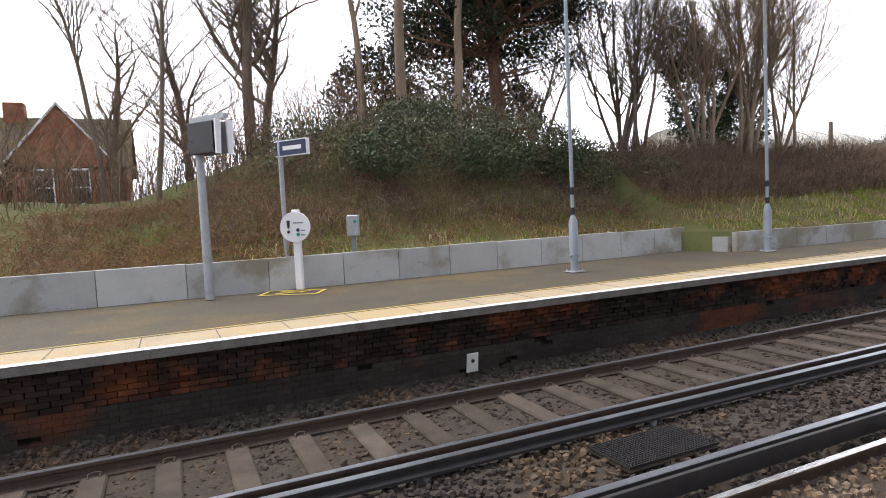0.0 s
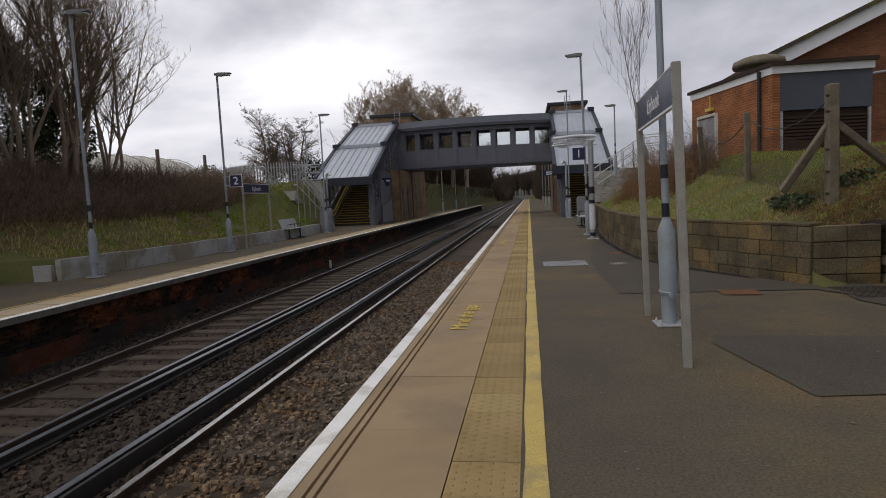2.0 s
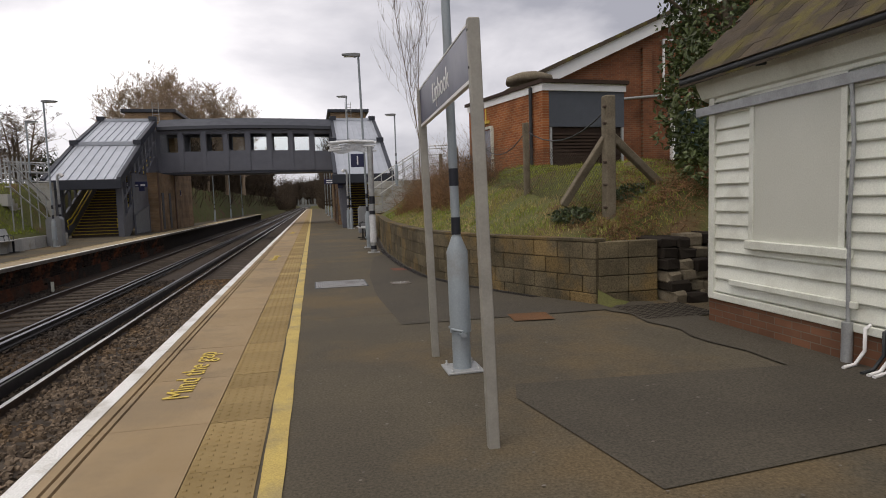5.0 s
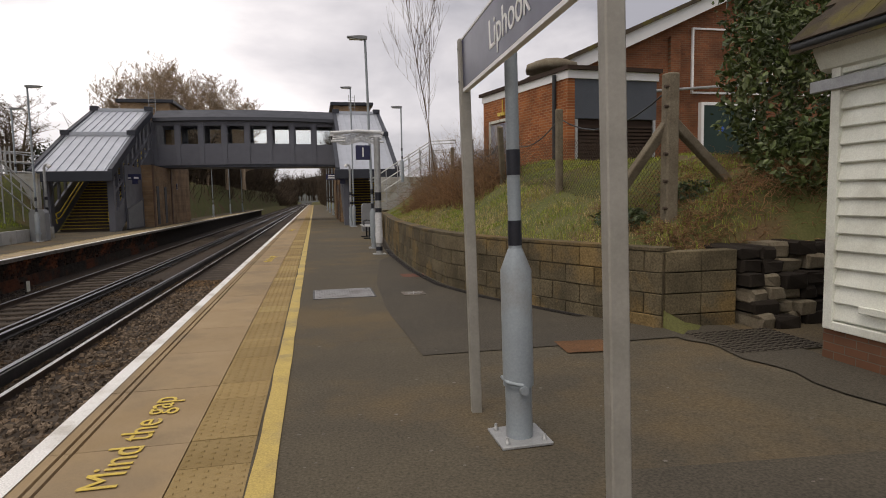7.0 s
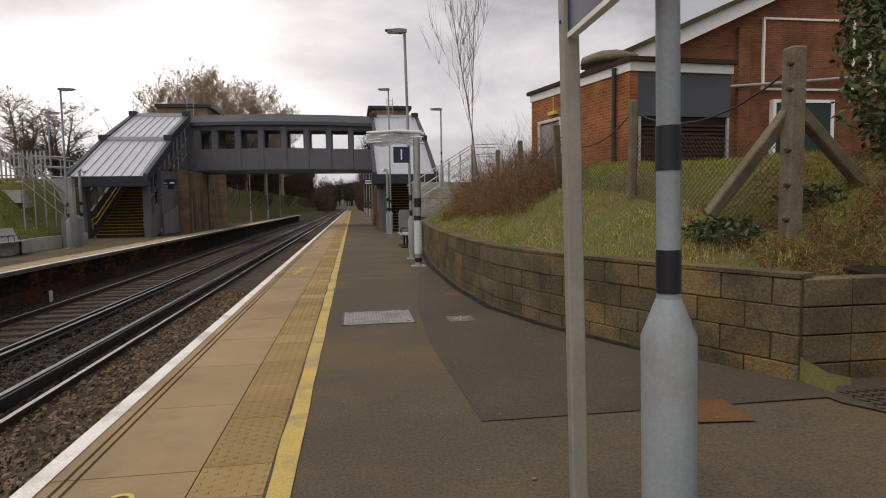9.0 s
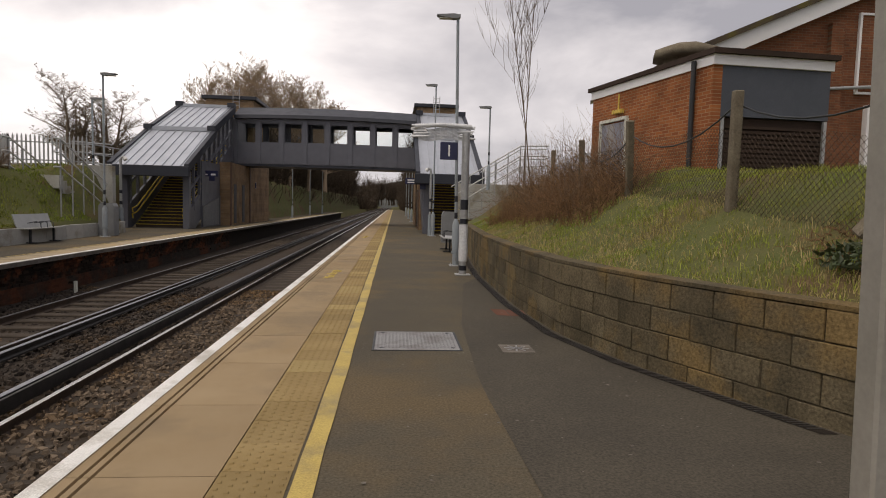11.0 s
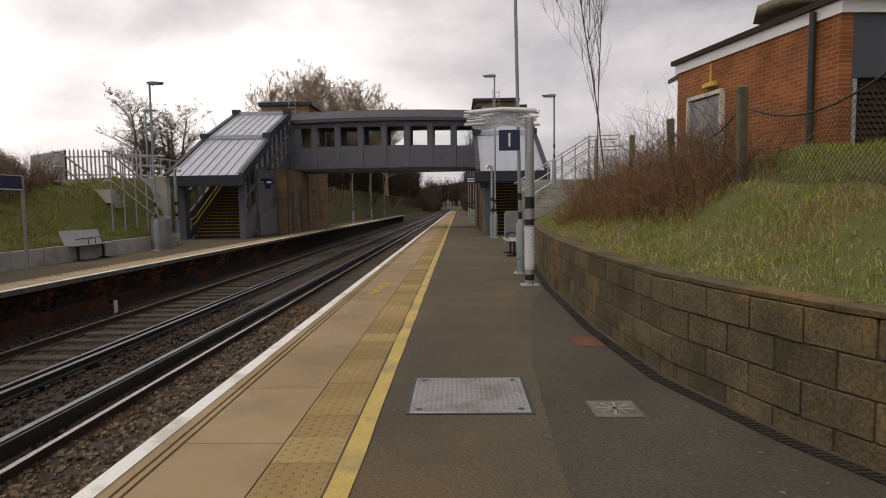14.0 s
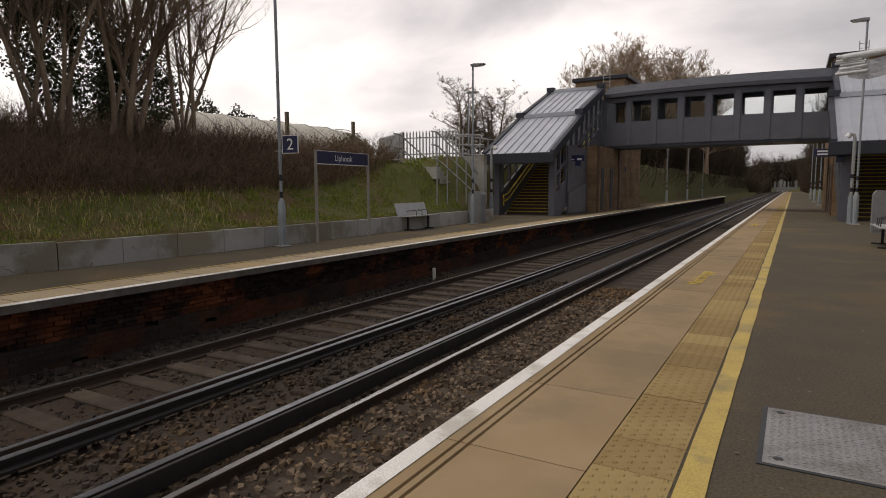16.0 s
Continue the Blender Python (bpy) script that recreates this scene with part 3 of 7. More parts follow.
bm = BM()
strip(bm, -0.019, 0.098, -10, 175, 0.0105, 0.006, 0.3, 2)
part("white_line", bm, M_WHITE, near, "worn white painted edge line")
bm = BM()
box(bm, -0.0235, -0.019, -10, 175, -0.045, 0.010)
part("white_edge", bm, M_WHITE, near)
bm = BM()
strip(bm, 1.315, 1.445, -10, 175, 0.0085, 0.014, 0.2, 7)
part("yellow_line", bm, M_YELL, near, "worn yellow painted line with wavering sides")
# the newer asphalt strip beside the wall and a darker patch by the shed
bm = BM()
prev = None
for y in np.arange(12.05, 40, 0.5):
    x0 = lerp(y, [(12.05, 2.66), (14.4, 2.6), (17, 2.72), (21, 3.2), (22, 3.6), (40, 4.4)])
    a, b = bm.verts.new((x0, y, 0.004)), bm.verts.new((max(x0, lerp(y, WALL_R) - 0.02), y, 0.004))
    if prev:
        bm.faces.new((prev[0], prev[1], b, a))
    prev = (a, b)
part("asphalt_strip", bm, M_ASPH2, near, "newer darker asphalt strip along the wall")
bm = BM()
bm.faces.new([bm.verts.new(p) for p in ((3.35, 7.55, 0.004), (6.1, 7.8, 0.004), (6.1, 9.15, 0.004), (3.2, 9.42, 0.004), (3.1, 9.1, 0.004))])
part("asphalt_patch", bm, M_ASPH2, near)


def worn_patch(pts, z, seed, label):
    """A darker patch of asphalt with a ragged edge."""
    bm = BM()
    ring = []
    for i, p in enumerate(pts):
        q = pts[(i + 1) % len(pts)]
        for k in range(14):
            x, y = p[0] + (q[0] - p[0]) * k / 14, p[1] + (q[1] - p[1]) * k / 14
            ring.append(bm.verts.new((x + 0.09 * noise.noise((x * 3, y * 3, seed)), y + 0.09 * noise.noise((x * 3, y * 3, seed + 4)), z)))
    bm.faces.new(ring)
    return part("asphalt_patch", bm, M_ASPH2, near, label)


worn_patch(((5.6, 8.2), (6.2, 8.2), (6.2, 12.4), (5.25, 12.5), (5.45, 11.6)), 0.005, 9, "dark strip of asphalt along the hut")
# drain channel along the block wall
bm = BM()
prev = None
for y in np.arange(13.3, 40, 0.2):
    x = lerp(y, WALL_R) - 0.06
    a, b = bm.verts.new((x - 0.13, y, 0.008)), bm.verts.new((x, y, 0.008))
    if prev:
        bm.faces.new((prev[0], prev[1], b, a))
    prev = (a, b)
ch = part("drain_channel", bm, M_MORTAR, near, "narrow dark drain channel")
bm = BM()
for y in np.arange(13.4, 24, 0.045):
    x = lerp(y, WALL_R) - 0.06
    box(bm, x - 0.125, x - 0.005, y - 0.010, y + 0.010, 0.008, 0.013)
part("channel_bars", bm, M_COND, ch)

# "Mind the gap" on the coping
for y in (10.6, 22.3, 37.0):
    letters("painted_words", "Mind the gap", 0.29, M_YELL2, near, pose(0.55, y, 0.0125, 0, 0, 90), "yellow painted words Mind the gap", 1.0)

# covers in the asphalt
c = thing("manhole_cover", pose(2.108, 16.10, 0) @ Matrix.Diagonal((0.90, 0.86, 1, 1)), "square steel access cover set in the asphalt", "manhole cover")
bm = BM()
box(bm, -0.50, 0.50, -0.51, 0.51, 0.0, 0.010, 0.003)
part("plate", bm, M_PLATE, c)
bm = BM()
for i in range(22):
    for j in range(22):
        x, y = -0.46 + i * 0.0438, -0.46 + j * 0.0438
        d = 0.011 if (i + j) % 2 else -0.011
        beam(bm, (x - 0.011, y - d, 0.0105), (x + 0.011, y + d, 0.0105), 0.006, 0.003)
part("tread_pattern", bm, M_PLATE, c)
for x, y in ((-0.42, -0.43), (0.42, -0.43), (-0.42, 0.43), (0.42, 0.43)):
    bm = BM()
    tube(bm, [(x, y, 0.009), (x, y, 0.0125)], 0.028, 8)
    part("lifting_eye", bm, M_GUTTER, c)
bm = BM()
for s in ((-0.53, 0.53, -0.54, -0.505), (-0.53, 0.53, 0.505, 0.54), (-0.53, -0.50, -0.505, 0.505), (0.50, 0.53, -0.505, 0.505)):
    box(bm, *s, 0, 0.006)
part("frame", bm, M_GUTTER, c)
c = thing("inspection_cover", pose(3.17, 15.72, 0.004), "small worn square cover in the asphalt", "manhole cover")
bm = BM()
box(bm, -0.175, 0.175, -0.175, 0.175, 0, 0.010, 0.003)
part("plate", bm, M_COPE, c)
bm = BM()
for a in (35, 80, 125, 170):
    v = Vector((math.cos(radians(a)), math.sin(radians(a)), 0)) * 0.13
    beam(bm, tuple(-v + Vector((0, 0, 0.010))), tuple(v + Vector((0, 0, 0.010))), 0.02, 0.006)
part("ribs", bm, M_PLATE, c)
bm = BM()
bm.faces.new([bm.verts.new(p) for p in ((3.3, 17.7, 0.008), (3.72, 17.6, 0.008), (3.75, 18.1, 0.008), (3.28, 18.2, 0.008))])
part("brick_patch", bm, brick_mat("brick_patch", (0.16, 0.07, 0.045), (0.12, 0.055, 0.04), (0.08, 0.07, 0.06)), near, "worn red brick patch")
bm = BM()
bm.faces.new([bm.verts.new(p) for p in ((4.0, 11.75, 0.008), (4.5, 11.7, 0.008), (4.55, 12.15, 0.008), (4.05, 12.2, 0.008))])
part("cover_patch", bm, mat("rusty_cover", (0.17, 0.085, 0.04), (0.12, 0.065, 0.035), 3, 0.9, 0.3), near, "rusty flat cover")

# pale specks of gum and grit on the asphalt
bm = BM()
rng = np.random.default_rng(3)
for i in range(420):
    y = 4.5 + 22 * rng.random() ** 1.3
    x = rng.uniform(1.5, min(5.2, lerp(y, WALL_R) - 0.25))
    r = rng.uniform(0.006, 0.017)
    bmesh.ops.create_circle(bm, cap_ends=True, radius=r, segments=6, matrix=Matrix.Translation((x, y, 0.0085)) @ Matrix.Diagonal((1, rng.uniform(0.5, 1), 1, 1)))
g = solid("gum_specks", bm, M_COPE, "pale flattened specks scattered on the asphalt", "specks", kind="stuff")

# ---- far platform ----
FX = -6.65
bm = BM()
pts_l = [(y, lerp(y, WALL_L) - 0.05) for y in [-30, 0, 6, 13.3, 15.7, 15.95, 18, 24, 31.6, 36.6, 37.3, 60, 61, 110]]
a = [bm.verts.new((FX - 0.85, y, -0.012)) for y, x in pts_l]
b = [bm.verts.new((x, y, -0.012)) for y, x in pts_l]
for i in range(len(a) - 1):
    bm.faces.new((b[i], a[i], a[i + 1], b[i + 1]))
far = solid("platform_far", bm, M_ASPH, "opposite asphalt platform with white edge and buff tactile strip", "platform")
bm = BM()
strip(bm, FX - 0.86, FX - 0.02, -30, 110, -0.010)
part("coping_far", bm, M_COPEY, far, "buff yellow coping and tactile strip")
bm = BM()
for i in range(70):
    y = -6 + i * 0.92 + 0.05 * math.sin(i * 5.1)
    beam(bm, (FX - 0.86, y + 0.02 * math.sin(i), -0.0085), (FX - 0.01, y, -0.0085), 0.014, 0.003)
part("slab_joints", bm, M_COPE, far, "dirt-filled joints between the slabs")["kind"] = "stuff"
bm = BM()
box(bm, FX - 0.30, FX + 0.02, -30, 110, -0.115, -0.016)
part("coping_edge", bm, M_COPE, far, "grey stone coping edge")
bm = BM()
strip(bm, FX - 0.14, FX + 0.018, -30, 110, -0.005, 0.008, 0.3, 4)
part("white_line", bm, M_WHITE, far)
bm = BM()
strip(bm, FX - 0.96, FX - 0.90, -30, 110, -0.006, 0.01, 0.3, 9)
part("yellow_line", bm, M_YELL, far)
bm = BM()
box(bm, FX - 0.9, FX - 0.32, -30, 110, -1.3, -0.10)
part("wall_core", bm, M_MORTAR, far)
prism(bm := BM(), [(-8.9, -0.012), (FX + 0.02, -0.012), (FX + 0.02, -0.12), (-8.9, -0.12)], "y", 110, 110.2)
part("platform_end", bm, M_COPE, far)

# ---- walls ----
wl1 = thing("wall_opposite", pose(0, 0, 0), "low retaining wall of pale concrete panels behind the far platform", "wall", kind="structure")


def wall_run(p0, p1, n, h, parent, thick=0.16):
    p0, p1 = Vector(p0), Vector(p1)
    for i in range(n):
        a, b = p0.lerp(p1, i / n), p0.lerp(p1, (i + 1) / n)
        d = (b - a).normalized() * 0.006
        bm = BM()
        hh = h + random.uniform(-0.008, 0.008)
        beam(bm, (*(a + d), hh / 2 - 0.03), (*(b - d), hh / 2 - 0.03), thick, hh + 0.02)
        part("panel", bm, M_CONC, parent)


wall_run((-13.0, -12), (-11.5, 0), 7, 0.66, wl1)
wall_run((-11.5, 0), (-11.2, 6), 4, 0.66, wl1)
wall_run((-11.2, 6), (-11.15, 13.3), 6, 0.66, wl1)
wall_run((-11.15, 13.3), (-11.3, 15.7), 2, 0.66, wl1)
wall_run((-11.3, 15.86), (-9.95, 15.92), 1, 0.40, wl1)
wall_run((-9.86, 15.95), (-9.66, 18), 2, 0.52, wl1)
wall_run((-9.66, 18), (-9.58, 24), 5, 0.50, wl1)
wall_run((-9.58, 24), (-9.75, 31.6), 6, 0.50, wl1)
wall_run((-9.75, 31.6), (-9.9, 36.6), 4, 0.50, wl1)

# block wall along the near platform: the curved end in single blocks
bw = thing("wall_blocks", pose(0, 0, 0), "weathered stained concrete block retaining wall below the grass bank", "wall", kind="structure")
line = [Vector((lerp(y, WALL_R), y, 0)) for y in np.arange(12.45, 41.0, 0.05)]
acc = [0]
for p, q in zip(line, line[1:]):
    acc.append(acc[-1] + (q - p).length)


def along(s):
    i = min(len(line) - 2, max(0, int(np.searchsorted(acc, s)) - 1))
    k = (s - acc[i]) / max(1e-6, acc[i + 1] - acc[i])
    return line[i].lerp(line[i + 1], k)


bm = BM()
for i in range(60):
    a, b = along(i * 0.48), along(i * 0.48 + 0.48)
    n = (b - a).cross(Vector((0, 0, 1))).normalized() * 0.113
    beam(bm, tuple(a + n + Vector((0, 0, 0.385))), tuple(b + n + Vector((0, 0, 0.385))), 0.20, 0.86)
part("wall_core", bm, M_BLOCKS, bw)
for c in range(4):
    z0 = -0.09 + c * 0.238
    for i in range(62):
        s0 = i * 0.46 - (0.23 if c % 2 else 0)
        s1 = s0 + 0.446
        if s0 < -0.01:
            s0 = 0.0
        if s1 > acc[-1]:
            break
        a, b = along(s0), along(s1)
        n = (b - a).cross(Vector((0, 0, 1))).normalized() * (0.10 + random.uniform(-0.006, 0.006))
        bm = BM()
        beam(bm, tuple(a + n + Vector((0, 0, z0 + 0.112))), tuple(b + n + Vector((0, 0, z0 + 0.112))), 0.21, 0.228 + random.uniform(-0.004, 0.003))
        bmesh.ops.bevel(bm, geom=bm.edges[:], offset=0.006, segments=1, affect="EDGES")
        for v in bm.verts:
            v.co += Vector((random.uniform(-1, 1), random.uniform(-1, 1), random.uniform(-1, 1))) * 0.0025
        part("block", bm, M_BLOCK, bw)
bm = BM()
for i in range(30):
    s0 = i * 0.93
    a, b = along(s0), along(min(acc[-1] - 0.01, s0 + 0.925))
    n = (b - a).cross(Vector((0, 0, 1))).normalized() * 0.12
    beam(bm, tuple(a + n + Vector((0, 0, 0.878))), tuple(b + n + Vector((0, 0, 0.878))), 0.25, 0.035)
part("wall_cap", bm, M_BLOCK, bw, "thin mortar capping with grass growing over it")
for c in range(4):
    for i in range(2):
        bm = BM()
        z0 = -0.09 + c * 0.238
        box(bm, 5.47 + i * 0.45, 5.91 + i * 0.45, 12.45, 12.65, z0, z0 + 0.226, 0.006)
        part("block", bm, M_BLOCK, bw)

# ---- footbridge ----
BY0, BY1 = 50.0, 52.3
BXL, BXR = -8.6, 3.3
br = thing("footbridge", pose(0, 0, 0), "enclosed grey steel footbridge with a row of windows over the tracks", "footbridge")


def camber(x):
    k = (x - (BXL + BXR) / 2) / ((BXR - BXL) / 2)
    return 0.12 * (1 - k * k)


NB = 8
pw = (BXR - BXL) / NB
for side, y in (("front", BY0), ("back", BY1)):
    bm = BM()
    prev = None
    for i in range(25):
        x = BXL + (BXR - BXL) * i / 24
        q = [(x, y - 0.04, 3.93 + camber(x) * 0.5), (x, y - 0.04, 5.22 + camber(x) * 0.5), (x, y + 0.04, 5.22 + camber(x) * 0.5), (x, y + 0.04, 3.93 + camber(x) * 0.5)]
        cur = [bm.verts.new(p) for p in q]
        if prev:
            for k in range(4):
                bm.faces.new((prev[k], prev[(k + 1) % 4], cur[(k + 1) % 4], cur[k]))
        prev = cur
    part("side_panel", bm, M_STEEL, br, "flat grey steel parapet panel")
    bm = BM()
    prev = None
    for i in range(25):
        x = BXL + (BXR - BXL) * i / 24
        c = camber(x)
        q = [(x, y - 0.06, 6.60 + c), (x, y - 0.06, 6.85 + c), (x, y + 0.06, 6.85 + c), (x, y + 0.06, 6.60 + c)]
        cur = [bm.verts.new(p) for p in q]
        if prev:
            for k in range(4):
                bm.faces.new((prev[k], prev[(k + 1) % 4], cur[(k + 1) % 4], cur[k]))
        prev = cur
    part("head_beam", bm, M_STEEL, br)
    for i in range(NB + 1):
        x = BXL + i * pw
        c = camber(x)
        bm = BM()
        box(bm, x - 0.15, x + 0.15, y - 0.09, y + 0.09, 3.93 + c * 0.5, 6.78 + c, 0.008)
        part("mullion", bm, M_STEEL, br)
    for i in range(NB):
        x0, x1 = BXL + i * pw + 0.15, BXL + (i + 1) * pw - 0.15
        c = camber((x0 + x1) / 2)
        w = thing("window", pose(0, 0, 0), "", "")
        w.parent = br
        bm = BM()
        for s in ((x0, x0 + 0.06, 5.2, 6.62), (x1 - 0.06, x1, 5.2, 6.62), (x0 + 0.06, x1 - 0.06, 5.2, 5.30), (x0 + 0.06, x1 - 0.06, 6.54, 6.62)):
            box(bm, s[0], s[1], y - 0.03, y + 0.03, s[2] + c * 0.6, s[3] + c)
        part("frame", bm, M_STEEL, w)
        bm = BM()
        box(bm, x0 + 0.06, x1 - 0.06, y - 0.005, y + 0.005, 5.30 + c * 0.6, 6.54 + c)
        p = part("pane", bm, M_GLASS, w)
        p.visible_shadow = False
bm = BM()
prev = None
for i in range(25):
    x = BXL + (BXR - BXL) * i / 24
    c = camber(x)
    q = [(x, BY0 - 0.35, 6.82 + c), (x, BY0 - 0.30, 7.05 + c), (x, (BY0 + BY1) / 2, 7.72 + c), (x, BY1 + 0.30, 7.05 + c), (x, BY1 + 0.35, 6.82 + c)]
    cur = [bm.verts.new(p) for p in q]
    if prev:
        for k in range(5):
            bm.faces.new((prev[k], prev[(k + 1) % 5], cur[(k + 1) % 5], cur[k]))
    prev = cur
part("roof", bm, M_DARK, br, "dark grey slightly arched roof")
bm = BM()
box(bm, BXL, BXR, BY0 - 0.02, BY1 + 0.02, 3.80, 3.95)
part("deck", bm, M_DARK, br)


def stair_block(x0, x1, mirror, label):
    """Roofed stair: x0..x1 across, climbing away from the camera to the bridge."""
    st = thing("covered_stair", pose(0, 0, 0), label, "staircase", "covered stairs to the bridge")
    ya, yb, zt = 41.6, 49.0, 4.0
    n = 24
    for i in range(n):
        z1 = zt * (i + 1) / n
        y = ya + 0.4 + (yb - ya - 0.4) * i / n
        bm = BM()
        box(bm, x0 + 0.35, x1 - 0.35, y, y + 0.34, z1 - zt / n, z1)
        s = part("step", bm, M_STEP, st)
        bm = BM()
        box(bm, x0 + 0.36, x1 - 0.36, y - 0.006, y + 0.035, z1 - 0.026, z1 + 0.004)
        part("nosing", bm, M_YRAIL, s, "yellow step nosing")
    bm = BM()
    box(bm, x0, x1, yb, 52.3, 3.8, 4.0)
    part("landing", bm, M_DARK, st)
    # roof: lower and upper pitch with a short step between
    for y0, z0, y1, z1, xa, xb in ((40.6, 3.05, 45.3, 5.35, x0 - 0.35, x1 + 0.05), (45.3, 5.55, 49.6, 7.35, x0 - 0.1, x1 + 0.0)):
        bm = BM()
        prism(bm, [(y0, z0), (y1, z1), (y1, z1 + 0.10), (y0, z0 + 0.10)], "x", xa, xb)
        pitch = part("roof_pitch", bm, M_ROOF, st, "pale standing seam metal roof")
        k = 7
        for i in range(k + 1):
            x = xa + 0.3 + (xb - xa - 0.6) * i / k
            bm = BM()
            prism(bm, [(y0, z0 + 0.10), (y1, z1 + 0.10), (y1, z1 + 0.15), (y0, z0 + 0.15)], "x", x - 0.018, x + 0.018)
            part("seam", bm, M_ROOF, pitch)
        for xe in (xa - 0.08, xb - 0.12):
            bm = BM()
            prism(bm, [(y0 - 0.05, z0 - 0.24), (y1 + 0.05, z1 - 0.24), (y1 + 0.05, z1 + 0.20), (y0 - 0.05, z0 + 0.20)], "x", xe, xe + 0.22)
            part("verge", bm, M_DARK, st, "dark grey sloping roof edge")
        bm = BM()
        box(bm, xa, xb, y1 - 0.18, y1 + 0.10, z1 + 0.05, z1 + 0.24)
        part("ridge_flashing", bm, M_ROOF, st)
        for xe in (xa - 0.12, xb - 0.35):
            bm = BM()
            box(bm, xe, xe + 0.46, y1 - 0.25, y1 + 0.2, z1 + 0.10, z1 + 0.38, 0.01)
            part("ridge_end", bm, M_DARK, st)
    bm = BM()
    box(bm, x0 - 0.5, x1 + 0.18, 40.45, 40.75, 2.62, 3.15, 0.02)
    part("eave_beam", bm, M_DARK, st, "deep dark grey front fascia")
    for xp in (x0 + 0.16, x1 - 0.16):
        bm = BM()
        box(bm, xp - 0.16, xp + 0.16, 41.1, 41.42, -0.02, 2.9, 0.01)
        part("portal_post", bm, M_STEEL, st)
    for xp in (x0 + 0.08, x1 - 0.08):
        # stringer, posts and upper wall of each flank
        bm = BM()
        prism(bm, [(41.4, -0.02), (42.1, -0.02), (49.6, 3.95), (49.6, 5.0), (49.0, 5.0), (41.4, 1.0)], "x", xp - 0.06, xp + 0.06)
        part("flank_panel", bm, M_STEEL, st, "grey steel sloping side panel")
        for i in range(9):
            y = 42.0 + i * 0.92
            zt2 = 3.0 + (y - 40.6) * 0.485 if y < 45.3 else 5.5 + (y - 45.3) * 0.42
            zb2 = 0.6 + (y - 41.4) * 0.53
            bm = BM()
            box(bm, xp - 0.07, xp + 0.07, y - 0.06, y + 0.06, zb2, zt2)
            part("flank_post", bm, M_STEEL, st)
        bm = BM()
        prism(bm, [(41.4, 1.95), (49.6, 6.05), (49.6, 6.2), (41.4, 2.1)], "x", xp - 0.05, xp + 0.05)
        part("flank_rail", bm, M_STEEL, st)
    for xp, sg in ((x0 + 0.42, 1), (x1 - 0.42, -1)):
        for dz in (0.68, 0.98):
            bm = BM()
            tube(bm, [(xp, 41.5, dz - 0.2), (xp, 41.4, dz), (xp, 42.0, dz + 0.12), (xp, 49.0, 4.0 + dz), (xp, 49.4, 4.0 + dz)], 0.032, 8)
            part("handrail", bm, M_YRAIL, st, "yellow tubular handrail")
    bm = BM()
    box(bm, x0 + 0.1, x1 - 0.1, 52.2, 52.3, 4.0, 7.2)
    part("back_wall", bm, M_STEEL, st)
    return st


stair_block(-11.95, -8.6, False, "grey covered stair with yellow-edged steps and pale metal roof, far platform")
stair_block(3.35, 6.3, True, "grey covered stair with yellow-edged steps and pale metal roof, near platform")

# walls and gate below the far stair, facing the track
gt = thing("gate_panel", pose(-8.52, 0, 0), "grey barred steel gate beside the stair", "gate")
bm = BM()
for a, b in (((0, 43.0, 0.05), (0, 46.2, 0.05)), ((0, 43.0, 1.15), (0, 46.2, 1.75)), ((0, 46.2, 0.05), (0, 46.2, 1.75)), ((0, 43.0, 0.05), (0, 43.0, 1.15))):
    beam(bm, a, b, 0.06, 0.06)
part("gate_frame", bm, M_STEEL, gt)
for i in range(22):
    bm = BM()
    y = 43.1 + i * 0.14
    box(bm, -0.012, 0.012, y - 0.012, y + 0.012, 0.05, 1.15 + (y - 43) * 0.19)
    part("bar", bm, M_GALV, gt)
bm = BM()
box(bm, -0.08, -0.03, 43.0, 46.3, 0.0, 3.6)
part("backing", bm, M_STEEL, gt)

for name, x0, x1, door_side, ytow in (("lift_tower_far", -11.2, -8.0, 1, 54.0), ("lift_tower_near", 3.35, 6.0, -1, 54.0)):
    tw = thing("lift_tower", pose(0, 0, 0), "buff brick lift tower with a flat dark roof", "lift tower", "lift towers")
    bm = BM()
    box(bm, x0, x1, 52.35 if door_side > 0 else 52.35, 57.6, -0.1, 8.42)
    part("wall", bm, M_BUFFX, tw)
    bm = BM()
    box(bm, x0 - 0.25, x1 + 0.25, 52.2, 57.9, 8.42, 8.66, 0.02)
    part("roof", bm, M_DARK, tw)
    bm = BM()
    xr = x0 + (1.9 if door_side > 0 else 1.1)
    for dx in (0, 0.42):
        beam(bm, (xr + dx, 52.1, 7.4), (xr + dx, 52.1, 9.15), 0.04, 0.04)
    for i in range(7):
        beam(bm, (xr, 52.1, 7.5 + i * 0.25), (xr + 0.42, 52.1, 7.5 + i * 0.25), 0.025, 0.025)
    part("roof_ladder", bm, M_GALV, tw, "galvanised roof ladder")
    xf = x1 if door_side > 0 else x0
    bm = BM()
    box(bm, xf - 0.6 * (door_side > 0), xf + 0.6 * (door_side < 0), 46.4, 52.34, -0.1, 3.78)
    part("lobby_wall", bm, M_BUFF, tw, "buff brick wall under the bridge")
    for y in (47.6, 49.6):
        bm = BM()
        box(bm, xf - 0.03, xf + 0.03, y - 0.28, y + 0.28, 0.1, 2.5)
        part("door", bm, M_DARK, tw, "narrow dark door")
    for y in (46.6, 51.4):
        bm = BM()
        box(bm, xf - 0.05, xf + 0.05, y - 0.15, y + 0.15, -0.05, 3.78)
        part("downpipe", bm, mat("rust_column", (0.14, 0.075, 0.045), (0.10, 0.06, 0.04), 3, 0.7, 0.05), tw)


